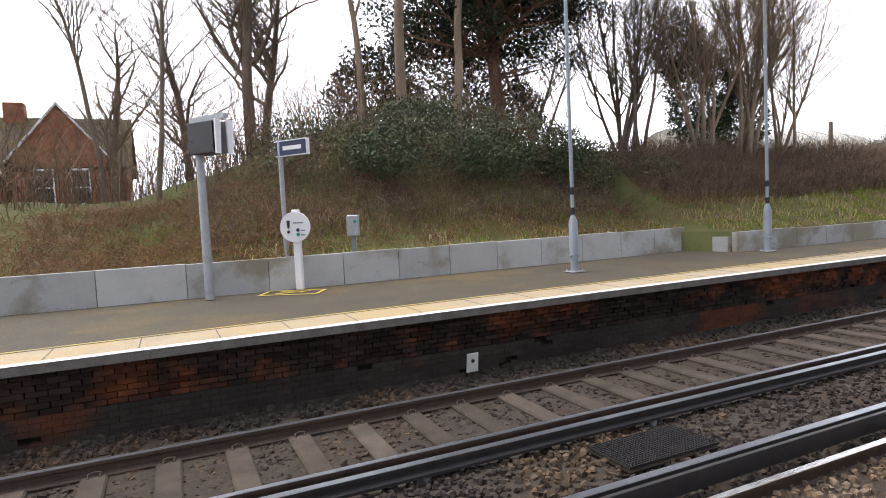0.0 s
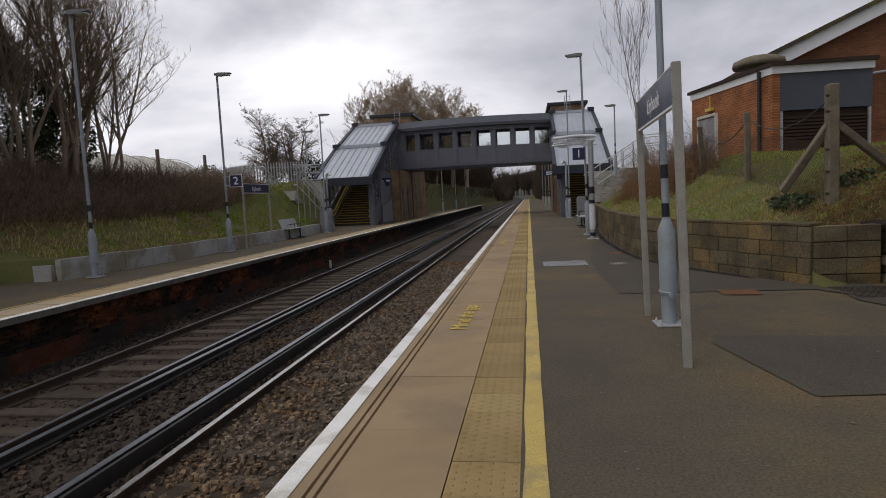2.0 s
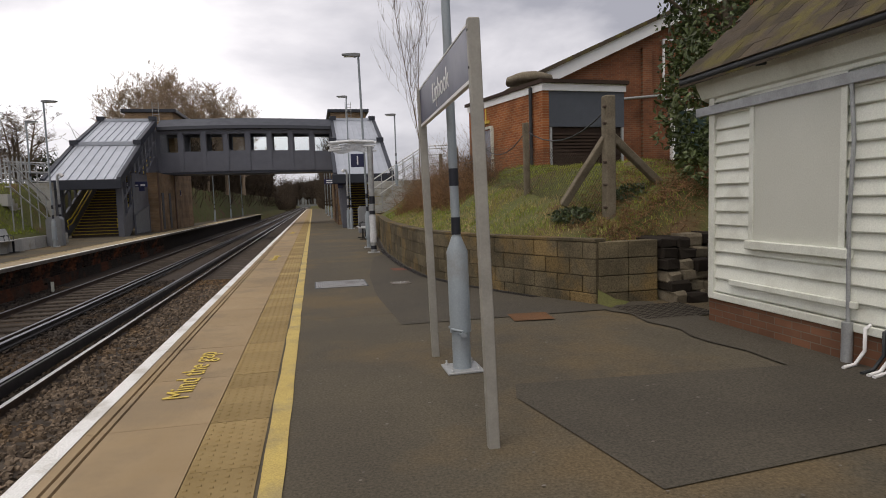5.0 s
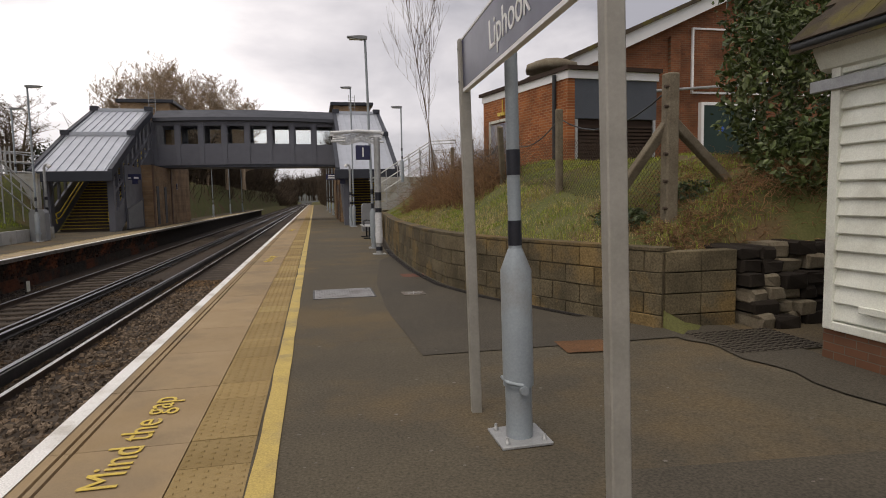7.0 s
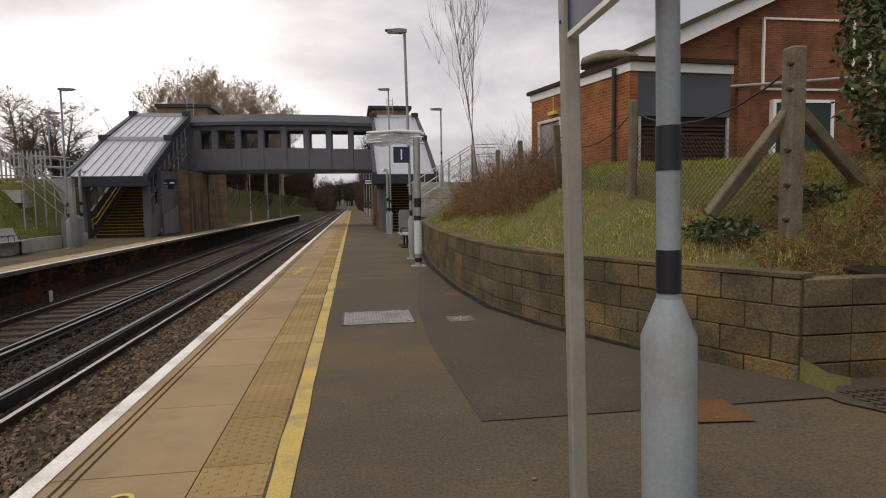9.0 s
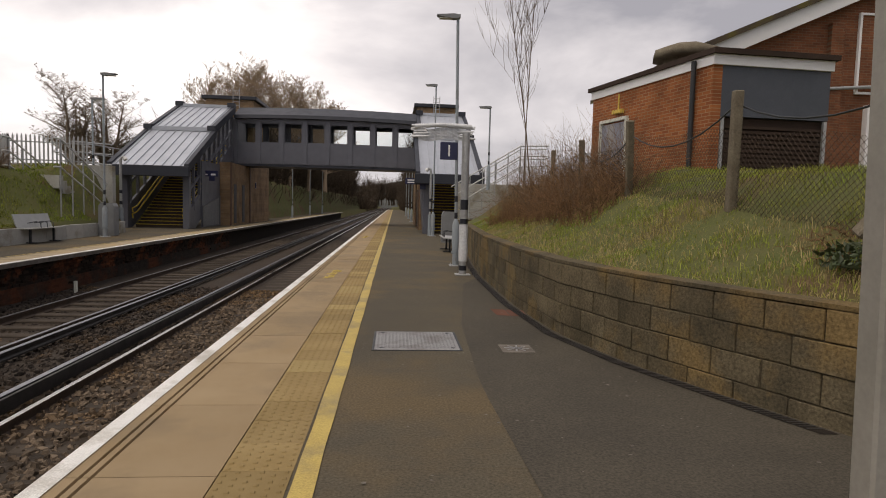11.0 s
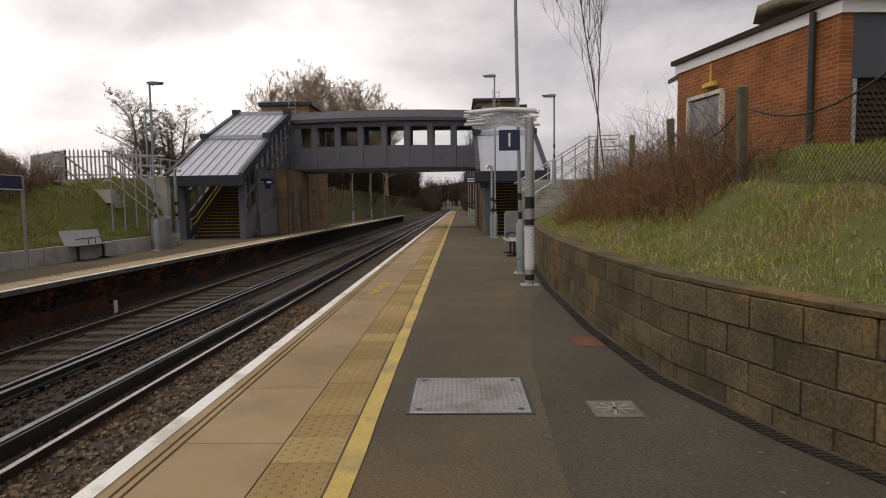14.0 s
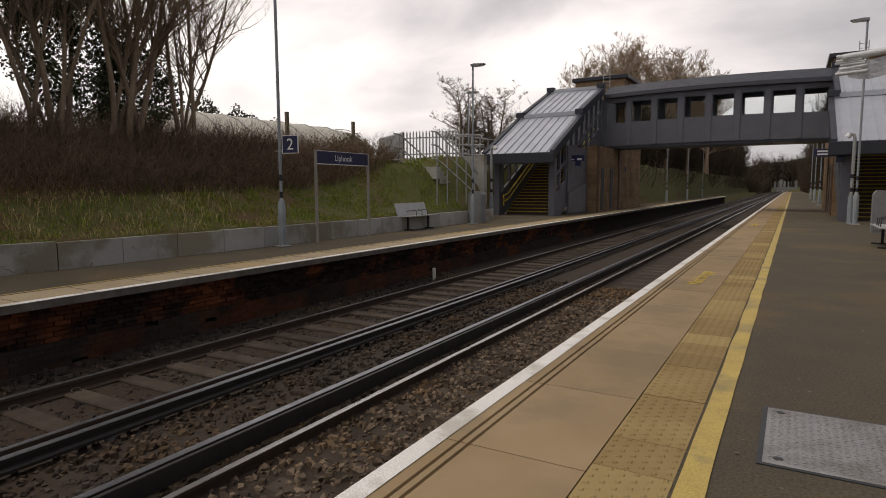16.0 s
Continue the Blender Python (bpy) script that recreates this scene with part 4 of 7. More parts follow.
# ---- lamp posts ----
def lamp_post(h=6.0):
    lp = thing("platform_lamp", pose(0, 0, 0), "grey-blue tubular platform lamp post with black bands", "street lamp", "platform lamps")
    bm = BM()
    box(bm, -0.16, 0.16, -0.16, 0.16, 0, 0.018, 0.003)
    pl = part("base_plate", bm, M_GALV, lp)
    for i in range(4):
        a = radians(45 + 90 * i)
        bm = BM()
        x, y = 0.165 * math.cos(a), 0.165 * math.sin(a)
        tube(bm, [(x, y, 0.018), (x, y, 0.034), (x, y, 0.035), (x, y, 0.06)], [0.017, 0.017, 0.009, 0.009], 6)
        part("bolt", bm, M_GALV, pl)
    bm = BM()
    tube(bm, [(0, 0, 0.018), (0, 0, 0.36)], 0.082, 16)
    part("lower_base", bm, M_POLE, lp)
    bm = BM()
    tube(bm, [(0, 0, 0.34), (0, 0, 1.05), (0, 0, 1.18)], [0.094, 0.094, 0.043], 16)
    part("hinge_case", bm, M_POLE, lp)
    bm = BM()
    tube(bm, [(-0.10, 0, 0.36), (-0.06, -0.085, 0.375), (0.06, -0.085, 0.375), (0.10, 0, 0.36)], 0.012, 6)
    tube(bm, [(-0.115, 0, 0.33), (-0.085, 0, 0.33)], 0.028, 8)
    tube(bm, [(0.085, 0, 0.33), (0.115, 0, 0.33)], 0.028, 8)
    part("hinge", bm, M_POLE, lp)
    bm = BM()
    tube(bm, [(0, 0, 1.16), (0, 0, h)], [0.040, 0.036], 14)
    part("shaft", bm, M_POLE, lp)
    for z in (1.20, 1.62):
        bm = BM()
        tube(bm, [(0, 0, z), (0, 0, z + 0.15)], 0.042, 14)
        part("black_band", bm, M_BLACKP, lp)
    hd = BM()
    prism(hd, [(-0.06, 0.0), (0.10, -0.03), (0.50, 0.03), (0.52, 0.06), (0.10, 0.09), (-0.06, 0.07)], "y", -0.09, 0.09)
    head = part("lamp_head", hd, M_GREYBOX, lp, "flat grey lantern head")
    head.location = (0, 0, h)
    bm = BM()
    box(bm, 0.14, 0.46, -0.07, 0.07, h - 0.025, h + 0.0)
    part("lens", bm, M_PANEL, lp)
    return lp


LAMPS = [(2.90, 9.98, 0, -90, 6.6), (3.42, 24.6, 0, 180, 6.15), (3.75, 39.0, 0, 180, 7.3), (-9.26, 10.45, 0, 90, 6.3), (-9.24, 16.4, 0, 0, 6.3), (-9.2, 23.1, 0, 0, 6.15), (-9.1, 33.2, 0, 0, 6.05), (-11.6, 37.6, 1.6, 0, 4.2),
         (6.2, 37.5, 2.3, 180, 3.8), (-7.9, 68, 0, 0, 6), (-7.9, 80, 0, 0, 6), (3.4, 64, 0, 180, 6), (3.4, 76, 0, 180, 6), (-7.9, 92, 0, 0, 6), (3.4, 90, 0, 180, 6)]
for i, (x, y, z, a, h) in enumerate(LAMPS):
    lamp_post(h).matrix_world = pose(x, y, z, 0, -1.0 if i < 2 else 0, 0) @ pose(0, 0, 0, 0, 0, a)


# ---- station name signs ----
def name_sign(m, length, z0, h, post_h, text_size, label, face):
    s = thing("station_sign", m, label, "sign", "station name signs")
    for y in (-length / 2 - 0.03, length / 2 + 0.03):
        bm = BM()
        box(bm, -0.035, 0.035, y - 0.03, y + 0.03, -0.03, post_h, 0.006)
        p = part("post", bm, M_GALVR, s)
        for z in (z0 + 0.05, z0 + h - 0.05):
            bm = BM()
            tube(bm, [(-0.04, y, z), (-0.034, y, z)], 0.008, 6)
            part("bolt_hole", bm, M_GUTTER, p)
    bm = BM()
    box(bm, -0.014, 0.014, -length / 2, length / 2, z0, z0 + h, 0.003)
    part("board", bm, M_NAVY, s, "navy blue name board")
    bm = BM()
    box(bm, -0.017, 0.017, -length / 2, length / 2, z0 - 0.022, z0 - 0.001)
    box(bm, -0.017, 0.017, -length / 2, length / 2, z0 + h + 0.001, z0 + h + 0.014)
    part("edging", bm, M_SIGNW, s)
    for f in (-1, 1):
        letters("name", "Liphook", text_size, M_SIGNW, s, pose(0.0155 * f, 0, z0 + h / 2 - 0.01, 90, 0, 90 * f), "white lettering Liphook")
    return s


name_sign(pose(2.72, 9.40, 0, 0, -1.4, -2.3), 2.13, 2.21, 0.31, 2.535, 0.22, "navy Liphook name board on two galvanised posts, near platform", -1)
name_sign(pose(-9.2, 25.5, 0), 2.2, 2.09, 0.33, 2.44, 0.23, "navy Liphook name board on two galvanised posts before the grass bank", 1)


def number_sign(m, text, label):
    s = thing("platform_number", m, label, "sign", "platform number signs")
    bm = BM()
    box(bm, -0.20, 0.20, -0.012, 0.012, -0.20, 0.20, 0.003)
    part("board", bm, M_NAVY, s)
    bm = BM()
    for q in ((-0.215, 0.215, 0.2, 0.215), (-0.215, 0.215, -0.215, -0.2), (-0.215, -0.2, -0.2, 0.2), (0.2, 0.215, -0.2, 0.2)):
        box(bm, q[0], q[1], -0.014, 0.014, q[2], q[3])
    part("edging", bm, M_SIGNW, s)
    letters("figure", text, 0.38, M_SIGNW, s, pose(0, -0.0145, -0.01, 90, 0, 0), "white figure")
    for z in (-0.15, 0.15):
        bm = BM()
        beam(bm, (-0.42, 0.02, z), (0.05, 0.02, z), 0.02, 0.03)
        part("bracket", bm, M_GALV, s)
    return s


number_sign(pose(-8.74, 22.99, 2.48, 0, 0, 15), "2", "square navy sign with a white 2 on a lamp post")
number_sign(pose(-8.05, 52.9, 2.6, 0, 0, 60), "2", "square navy sign with a white 2 on the brick wall")

# ---- benches ----
def bench(m):
    b = thing("platform_bench", m, "silver perforated metal bench on dark legs", "bench", "platform benches")
    bm = BM()
    prism(bm, [(-0.05, 0.44), (0.42, 0.46), (0.42, 0.485), (-0.05, 0.465)], "y", -0.95, 0.95)
    part("seat", bm, M_SILVER, b)
    bm = BM()
    prism(bm, [(-0.05, 0.47), (-0.20, 0.90), (-0.175, 0.91), (-0.025, 0.475)], "y", -0.95, 0.95)
    part("backrest", bm, M_SILVER, b)
    for y in (-0.65, 0.65):
        bm = BM()
        beam(bm, (0.18, y, 0.0), (0.18, y, 0.44), 0.06, 0.06)
        beam(bm, (-0.05, y, 0.02), (0.40, y, 0.02), 0.06, 0.03)
        part("leg", bm, M_GUTTER, b)
    for y in (-0.35, 0.0, 0.35):
        bm = BM()
        tube(bm, [(-0.07, y, 0.62), (0.20, y, 0.68), (0.33, y, 0.64), (0.34, y, 0.47)], 0.014, 6)
        part("armrest", bm, M_GUTTER, b)
    return b


b1 = bench(pose(-9.68, 29.85, 0, 0, 0, 0))
copy_thing(b1, pose(3.85, 29.6, 0, 0, 0, 180))

# ---- wrapped camera post on the near platform ----
cp = thing("wrapped_camera_post", pose(3.37, 22.62, 0), "grey post with a crossbar wrapped in clear plastic and black tape", "post")
bm = BM()
box(bm, -0.17, 0.17, -0.17, 0.17, 0, 0.02, 0.003)
part("base_plate", bm, M_GALV, cp)
bm = BM()
tube(bm, [(0, 0, 0.02), (0, 0, 3.12)], 0.085, 16)
part("shaft", bm, M_GALV, cp)
for z in (0.10, 0.55, 0.88, 1.13, 1.44):
    bm = BM()
    tube(bm, [(0, 0, z), (0, 0, z + (0.22 if z > 1.4 else 0.11))], 0.088, 16)
    part("tape_band", bm, M_BLACKP, cp, "black tape")
bm = BM()
tube(bm, [(0, 0, 0.30), (0.004, 0.004, 0.5), (0, 0, 0.75), (-0.004, 0.002, 1.1)], [0.098, 0.105, 0.096, 0.10], 12)
part("wrapping", bm, M_PLAST, cp, "torn clear plastic wrapping")
bm = BM()
tube(bm, [(0.12, 0, 3.24), (-0.5, -0.02, 3.27), (-1.12, 0, 3.22)], [0.055, 0.045, 0.05], 10)
part("wrapped_bar", bm, M_PLAST, cp, "plastic wrapped crossbar")
rng = random.Random(5)
for sx in (0.0, -1.02):
    for i in range(9):
        z = 3.24 - i * 0.03
        bm = BM()
        tube(bm, [(sx - 0.15 + rng.uniform(-0.04, 0.04), 0.02, z), (sx + 0.16 + rng.uniform(-0.04, 0.04), -0.02, z - rng.uniform(-0.03, 0.05))], rng.uniform(0.012, 0.03), 7)
        part("plastic_fold", bm, M_PLAST, cp, "bunched plastic fold")
bm = BM()
verts = [[bm.verts.new((-1.05 + 1.0 * i / 8, 0.02 * math.sin(i * 1.7 + j), 3.20 - 0.26 * j / 4 - 0.04 * math.sin(i * 0.9))) for j in range(5)] for i in range(9)]
for i in range(8):
    for j in range(4):
        bm.faces.new((verts[i][j], verts[i + 1][j], verts[i + 1][j + 1], verts[i][j + 1]))
bmesh.ops.solidify(bm, geom=bm.faces[:], thickness=0.012)
part("plastic_sheet", bm, M_PLAST, cp, "hanging clear plastic sheet")
bm = BM()
box(bm, -0.56, -0.18, -0.03, 0.03, 2.52, 2.90, 0.01)
pn = part("number_board", bm, M_NAVY, cp, "navy board with a white 1")
letters("figure", "1", 0.36, M_SIGNW, pn, pose(-0.37, -0.033, 2.70, 90, 0, 0), "white figure")


# ---- direction signs, posts, cabinets ----
def direction_sign(m, label):
    s = thing("direction_sign", m, label, "sign", "direction signs")
    bm = BM()
    box(bm, -0.62, 0.62, -0.05, 0.05, -0.16, 0.16, 0.006)
    part("board", bm, M_NAVY, s)
    for z, l, w in ((0.06, -0.5, 0.45), (-0.06, -0.5, 0.6)):
        bm = BM()
        box(bm, l, l + w, -0.054, -0.0505, z - 0.03, z + 0.03)
        part("text_bar", bm, M_SIGNW, s, "plain white bar of lettering")
    bm = BM()
    box(bm, 0.25, 0.5, -0.054, -0.0505, -0.10, 0.0)
    part("symbol", bm, M_SIGNW, s)
    bm = BM()
    box(bm, 0.15, 0.45, -0.04, 0.04, -0.40, -0.16, 0.005)
    part("lower_plate", bm, M_NAVY, s)
    return s


d1 = direction_sign(pose(-8.5, 43.6, 2.95, 0, 0, 0), "navy direction sign hung beside the far stair")
copy_thing(d1, pose(3.0, 41.0, 2.75))


def hook_post(m):
    s = thing("camera_post", m, "slim grey post with a hooked camera head", "post", "camera posts")
    bm = BM()
    tube(bm, [(0, 0, 0), (0, 0, 1.05)], 0.10, 12)
    part("base", bm, M_POLE, s)
    bm = BM()
    tube(bm, [(0, 0, 1.05), (0, 0, 3.2), (0.03, 0, 3.3), (0.12, 0, 3.35), (0.2, 0, 3.3)], 0.06, 10)
    part("shaft", bm, M_GALV, s)
    bm = BM()
    tube(bm, [(0.16, 0, 3.32), (0.24, 0, 3.22)], [0.09, 0.10], 10)
    part("camera_head", bm, M_SIGNW, s)
    for z in (1.2, 1.7):
        bm = BM()
        tube(bm, [(0, 0, z), (0, 0, z + 0.15)], 0.063, 10)
        part("black_band", bm, M_BLACKP, s)
    return s


h1 = hook_post(pose(-10.6, 38.0, 0))
copy_thing(h1, pose(3.62, 39.4, 0, 0, 0, 180))
for x, y, z in ((-9.42, 34.2, 0), (4.1, 34.3, 0)):
    s = thing("equipment_cabinet", pose(x, y, z), "grey steel equipment cabinet with a rounded top", "cabinet", "equipment cabinets")
    bm = BM()
    prism(bm, [(-0.3, 0), (0.3, 0), (0.3, 1.15), (0.22, 1.28), (-0.22, 1.28), (-0.3, 1.15)], "y", -0.2, 0.2)
    part("body", bm, M_GREYBOX, s)
    bm = BM()
    box(bm, -0.26, 0.26, -0.215, -0.2, 0.1, 1.1, 0.004)
    part("door", bm, M_GREYBOX, s)

# help point, phone box, board on the far platform
hp = thing("help_point", pose(-10.95, 5.05, 0, 0, 0, 60), "round white help point panel on a white post", "help point")
bm = BM()
box(bm, -0.07, 0.07, -0.06, 0.06, 0, 1.58, 0.01)
part("post", bm, M_SIGNW, hp)
bm = BM()
tube(bm, [(0, -0.10, 1.24), (0, -0.05, 1.24)], 0.30, 32)
pn = part("round_panel", bm, M_SIGNW, hp)
bm = BM()
tube(bm, [(-0.13, -0.104, 1.37), (-0.13, -0.104, 1.22)], [0.035, 0.02], 8)
bmesh.ops.create_uvsphere(bm, u_segments=8, v_segments=6, radius=0.03, matrix=Matrix.Translation((-0.13, -0.104, 1.15)))
part("exclamation", bm, M_GUTTER, pn)
for x, z in ((0.06, 1.18), (0.06, 1.09)):
    bm = BM()
    tube(bm, [(x, -0.115, z), (x, -0.10, z)], 0.035, 12)
    part("button", bm, M_NAVY if z > 1.1 else M_TEAL, pn)
for z, w in ((1.32, 0.2), (1.17, 0.1), (1.08, 0.1)):
    bm = BM()
    box(bm, 0.12 if w < 0.15 else -0.03, 0.12 + w * 0.8 if w < 0.15 else 0.17, -0.104, -0.1, z - 0.012, z + 0.012)
    part("text_bar", bm, M_GREYBOX, pn)
bm = BM()
for a, b in (((-0.55, -0.75, 0.002), (0.55, -0.75, 0.002)), ((-0.55, -0.15, 0.002), (0.55, -0.15, 0.002)), ((-0.55, -0.75, 0.002), (-0.55, -0.15, 0.002)), ((0.55, -0.75, 0.002), (0.55, -0.15, 0.002)), ((-0.3, -0.6, 0.002), (0.3, -0.3, 0.002)), ((-0.3, -0.3, 0.002), (0.2, -0.45, 0.002))):
    beam(bm, a, b, 0.06, 0.004)
part("floor_marking", bm, M_YELL2, hp, "worn yellow box painted on the asphalt")

pb = thing("phone_box", pose(-11.45, 6.35, 0.42, 0, 0, 65), "small grey box with a teal button on a post", "call box")
bm = BM()
box(bm, -0.05, 0.05, -0.04, 0.04, 0, 0.6)
part("post", bm, M_GREYBOX, pb)
bm = BM()
box(bm, -0.13, 0.13, -0.1, 0.06, 0.55, 1.0, 0.02)
part("case", bm, M_GALV, pb)
bm = BM()
tube(bm, [(0.05, -0.11, 0.86), (0.05, -0.095, 0.86)], 0.04, 10)
part("button", bm, M_TEAL, pb)

db = thing("departure_board", pose(-10.75, 3.36, 0, 0, 0, 36), "back-to-back departure display hung from a tall grey post", "display")
bm = BM()
tube(bm, [(0, 0, 0), (0, 0, 3.25)], [0.085, 0.07], 12)
part("post", bm, M_GALV, db)
bm = BM()
beam(bm, (-0.1, -0.05, 3.25), (0.8, -0.05, 3.25), 0.09, 0.09)
part("arm", bm, M_GALV, db)
bm = BM()
box(bm, -0.05, 0.66, -0.20, -0.10, 2.62, 3.18, 0.01)
cs = part("display_case", bm, M_SCREEN, db)
bm = BM()
box(bm, -0.02, 0.63, -0.215, -0.201, 2.65, 3.15)
part("screen", bm, M_SCREEN, cs)
bm = BM()
prism(bm, [(-0.21, 2.60), (-0.11, 2.60), (-0.08, 3.2), (-0.2, 3.2)], "x", 0.665, 0.70)
part("end_cap", bm, M_SIGNW, db, "white end cap")
bm = BM()
box(bm, -0.05, 0.66, 0.06, 0.16, 2.62, 3.18, 0.01)
part("display_case", bm, M_GREYBOX, db)
bm = BM()
prism(bm, [(0.06, 2.60), (0.16, 2.60), (0.19, 3.2), (0.05, 3.2)], "x", 0.665, 0.70)
part("end_cap", bm, M_SIGNW, db, "white end cap")
ws = thing("way_out_sign", pose(-11.65, 4.95, 0.4, 0, 0, 35), "navy way out sign on a slim grey post", "sign")
bm = BM()
tube(bm, [(0, 0, 0), (0, 0, 2.62)], 0.05, 10)
part("post", bm, M_GALV, ws)
bm = BM()
box(bm, -0.08, 0.75, -0.04, 0.04, 2.30, 2.58, 0.005)
part("board", bm, M_NAVY, ws)
bm = BM()
for q in ((-0.1, 0.77, 2.585, 2.60), (-0.1, 0.77, 2.28, 2.295), (0.755, 0.77, 2.295, 2.585)):
    box(bm, q[0], q[1], -0.045, 0.045, q[2], q[3])
part("edging", bm, M_SIGNW, ws)
bm = BM()
box(bm, 0.12, 0.62, -0.045, -0.0405, 2.40, 2.48)
part("text_bar", bm, M_SIGNW, ws)

# small marker plates on the brick face and a post by the rail
for x, y, z in ((FX + 0.06, 6.58, -0.78),):
    s = thing("marker_plate", pose(x, y, z, 8, 0, 90), "small cream marker plate leaning on the platform face", "marker")
    bm = BM()
    box(bm, -0.09, 0.09, -0.012, 0.012, -0.14, 0.14, 0.004)
    part("plate", bm, M_PANEL, s)
    bm = BM()
    tube(bm, [(0.0, -0.016, 0.03), (0.0, -0.012, 0.03)], 0.03, 8)
    part("spot", bm, M_GUTTER, s)
s = thing("marker_post", pose(FX + 0.13, 25.95, -1.08), "short white marker post beside the rail", "marker")
bm = BM()
box(bm, -0.04, 0.04, -0.03, 0.03, 0, 0.36, 0.006)
part("post", bm, M_PANEL, s)

# ---- brick face of the far platform ----
fw = thing("wall_brickface", pose(0, 0, 0), "sooty stained brick platform face with stepped upper courses", "wall", kind="structure")
brick_mesh = []
for k in range(5):
    bm = BM()
    box(bm, -0.09, 0.09, 0.005, 0.217, 0.004, 0.068 + 0.001 * k, 0.006)
    for v in bm.verts:
        v.co += Vector((random.uniform(-1, 1), random.uniform(-1, 1), random.uniform(-1, 1))) * 0.004
    brick_mesh.append(mesh_of("brick", bm, M_OLDBRICK))
rest = {False: ([], []), True: ([], [])}
rng = np.random.default_rng(11)
for c in range(15):
    z = -0.115 - 0.075 * (c + 1)
    proud = FX - 0.13 - (0.034 * c if c < 5 else 0.15)
    for i in range(190):
        y = 0.4 + i * 0.222 + (0.111 if c % 2 else 0)
        if rng.random() < 0.02 and c > 5:
            continue
        x = proud - 0.03 + (rng.uniform(-0.022, 0.012) if c < 7 else rng.uniform(-0.006, 0.003))
        if 5.0 < y < 9.4 and c < 7:
            o = new("brick", brick_mesh[int(rng.integers(5))])
            o.parent = fw
            o.location = (x, y, z)
        elif y < 42:
            rest_v, rest_f = rest[c > 6]
            n = len(rest_v)
            x0, x1, y0, y1, z0, z1 = x - 0.09, x + 0.09, y + (0.006 if c < 7 else 0.002), y + (0.216 if c < 7 else 0.2205), z + (0.004 if c < 7 else 0.001), z + (0.069 if c < 7 else 0.0735)
            rest_v += [(x0, y0, z0), (x1, y0, z0), (x1, y1, z0), (x0, y1, z0), (x0, y0, z1), (x1, y0, z1), (x1, y1, z1), (x0, y1, z1)]
            rest_f += [(n, n + 1, n + 5, n + 4), (n + 1, n + 2, n + 6, n + 5), (n + 2, n + 3, n + 7, n + 6), (n + 4, n + 5, n + 6, n + 7)]
for low, (rest_v, rest_f) in rest.items():
    o = new("rendered_bricks" if low else "bricks_rest", arrays("bricks_rest", rest_v, rest_f, M_RENDER if low else M_OLDBRICKS))
    o.parent = fw
    o["kind"] = "stuff"

# ---- weatherboarded hut ----
SX = 6.15
hut = thing("weatherboard_hut", pose(SX, 11.0, 0), "white weatherboarded platform hut on a brick plinth with mossy roof", "hut")
bm = BM()
box(bm, 0.03, 4.5, -9.0, 0.0, 0.30, 2.72)
part("wall", bm, M_BOARD, hut)
bm = BM()
box(bm, -0.005, 4.5, -9.0, 0.03, -0.1, 0.30)
part("plinth", bm, brick_mat("plinth_brick", (0.20, 0.095, 0.055), (0.15, 0.075, 0.045), (0.16, 0.13, 0.10), axis="yz"), hut, "red brick plinth")
bm = BM()
for i in range(15):
    z0 = 0.36 + i * 0.152
    for y0, y1 in (((-2.36, -0.07),) if z0 < 0.93 or z0 > 2.4 else ((-0.66, -0.07), (-2.36, -1.78))):
        bm = BM()
        n = 7
        pr = [(0.028, 0), (-0.008, 0.0), (-0.014, 0.012), (0.020, 0.16)]
        vs = []
        for k in range(n + 1):
            y = y0 + (y1 - y0) * k / n
            w = 0.005 * noise.noise((y * 1.2, z0 * 5, 2))
            vs.append([bm.verts.new((p[0] + w * 0.6, y, z0 + p[1] + w)) for p in pr])
        for a, b in zip(vs, vs[1:]):
            for q in range(3):
                bm.faces.new((a[q], a[q + 1], b[q + 1], b[q]))
        part("weatherboard", bm, M_BOARD, hut)
for y0, y1 in ((-0.075, 0.02), (-2.50, -2.36)):
    bm = BM()
    box(bm, -0.03, 0.035, y0, y1, 0.28, 2.6, 0.004)
    part("corner_board", bm, M_BOARD, hut)
bm = BM()
box(bm, -0.028, 0.03, -2.36, 0.02, 0.27, 0.345, 0.006)
part("skirting_board", bm, M_BOARD, hut)
bm = BM()
box(bm, -0.05, -0.02, -1.95, -0.35, 0.47, 0.53, 0.006)
part("batten", bm, M_BOARD, hut)
bm = BM()
box(bm, -0.022, 0.03, -1.76, -0.68, 0.98, 2.40)
pn = part("window_cover", bm, M_PANEL, hut, "cream boarded-up window")
bm = BM()
for q in ((-1.80, -1.74, 0.98, 2.42), (-0.70, -0.64, 0.98, 2.42)):
    box(bm, -0.035, -0.0225, q[0], q[1], q[2], q[3])
box(bm, -0.035, -0.0225, -1.80, -0.64, 2.42, 2.48)
part("frame", bm, M_BOARD, pn)
bm = BM()
box(bm, -0.075, 0.02, -1.86, -0.62, 0.89, 0.98, 0.008)
part("window_sill", bm, M_BOARD, hut)
bm = BM()
box(bm, -0.06, -0.02, -2.9, 0.22, 2.36, 2.46, 0.006)
part("steel_rail", bm, M_GALV, hut, "grey steel shutter rail")
bm = BM()
prism(bm, [(0.03, 2.52), (-0.05, 2.55), (-0.12, 2.68), (-0.15, 2.78), (0.03, 2.78)], "y", -9.0, 0.12)
part("eaves_board", bm, M_BOARD, hut)
bm = BM()
tube(bm, [(-0.22, 0.22, 2.76), (-0.22, -9.0, 2.80)], 0.055, 8)
part("gutter", bm, M_GUTTER, hut, "dark half-round gutter")
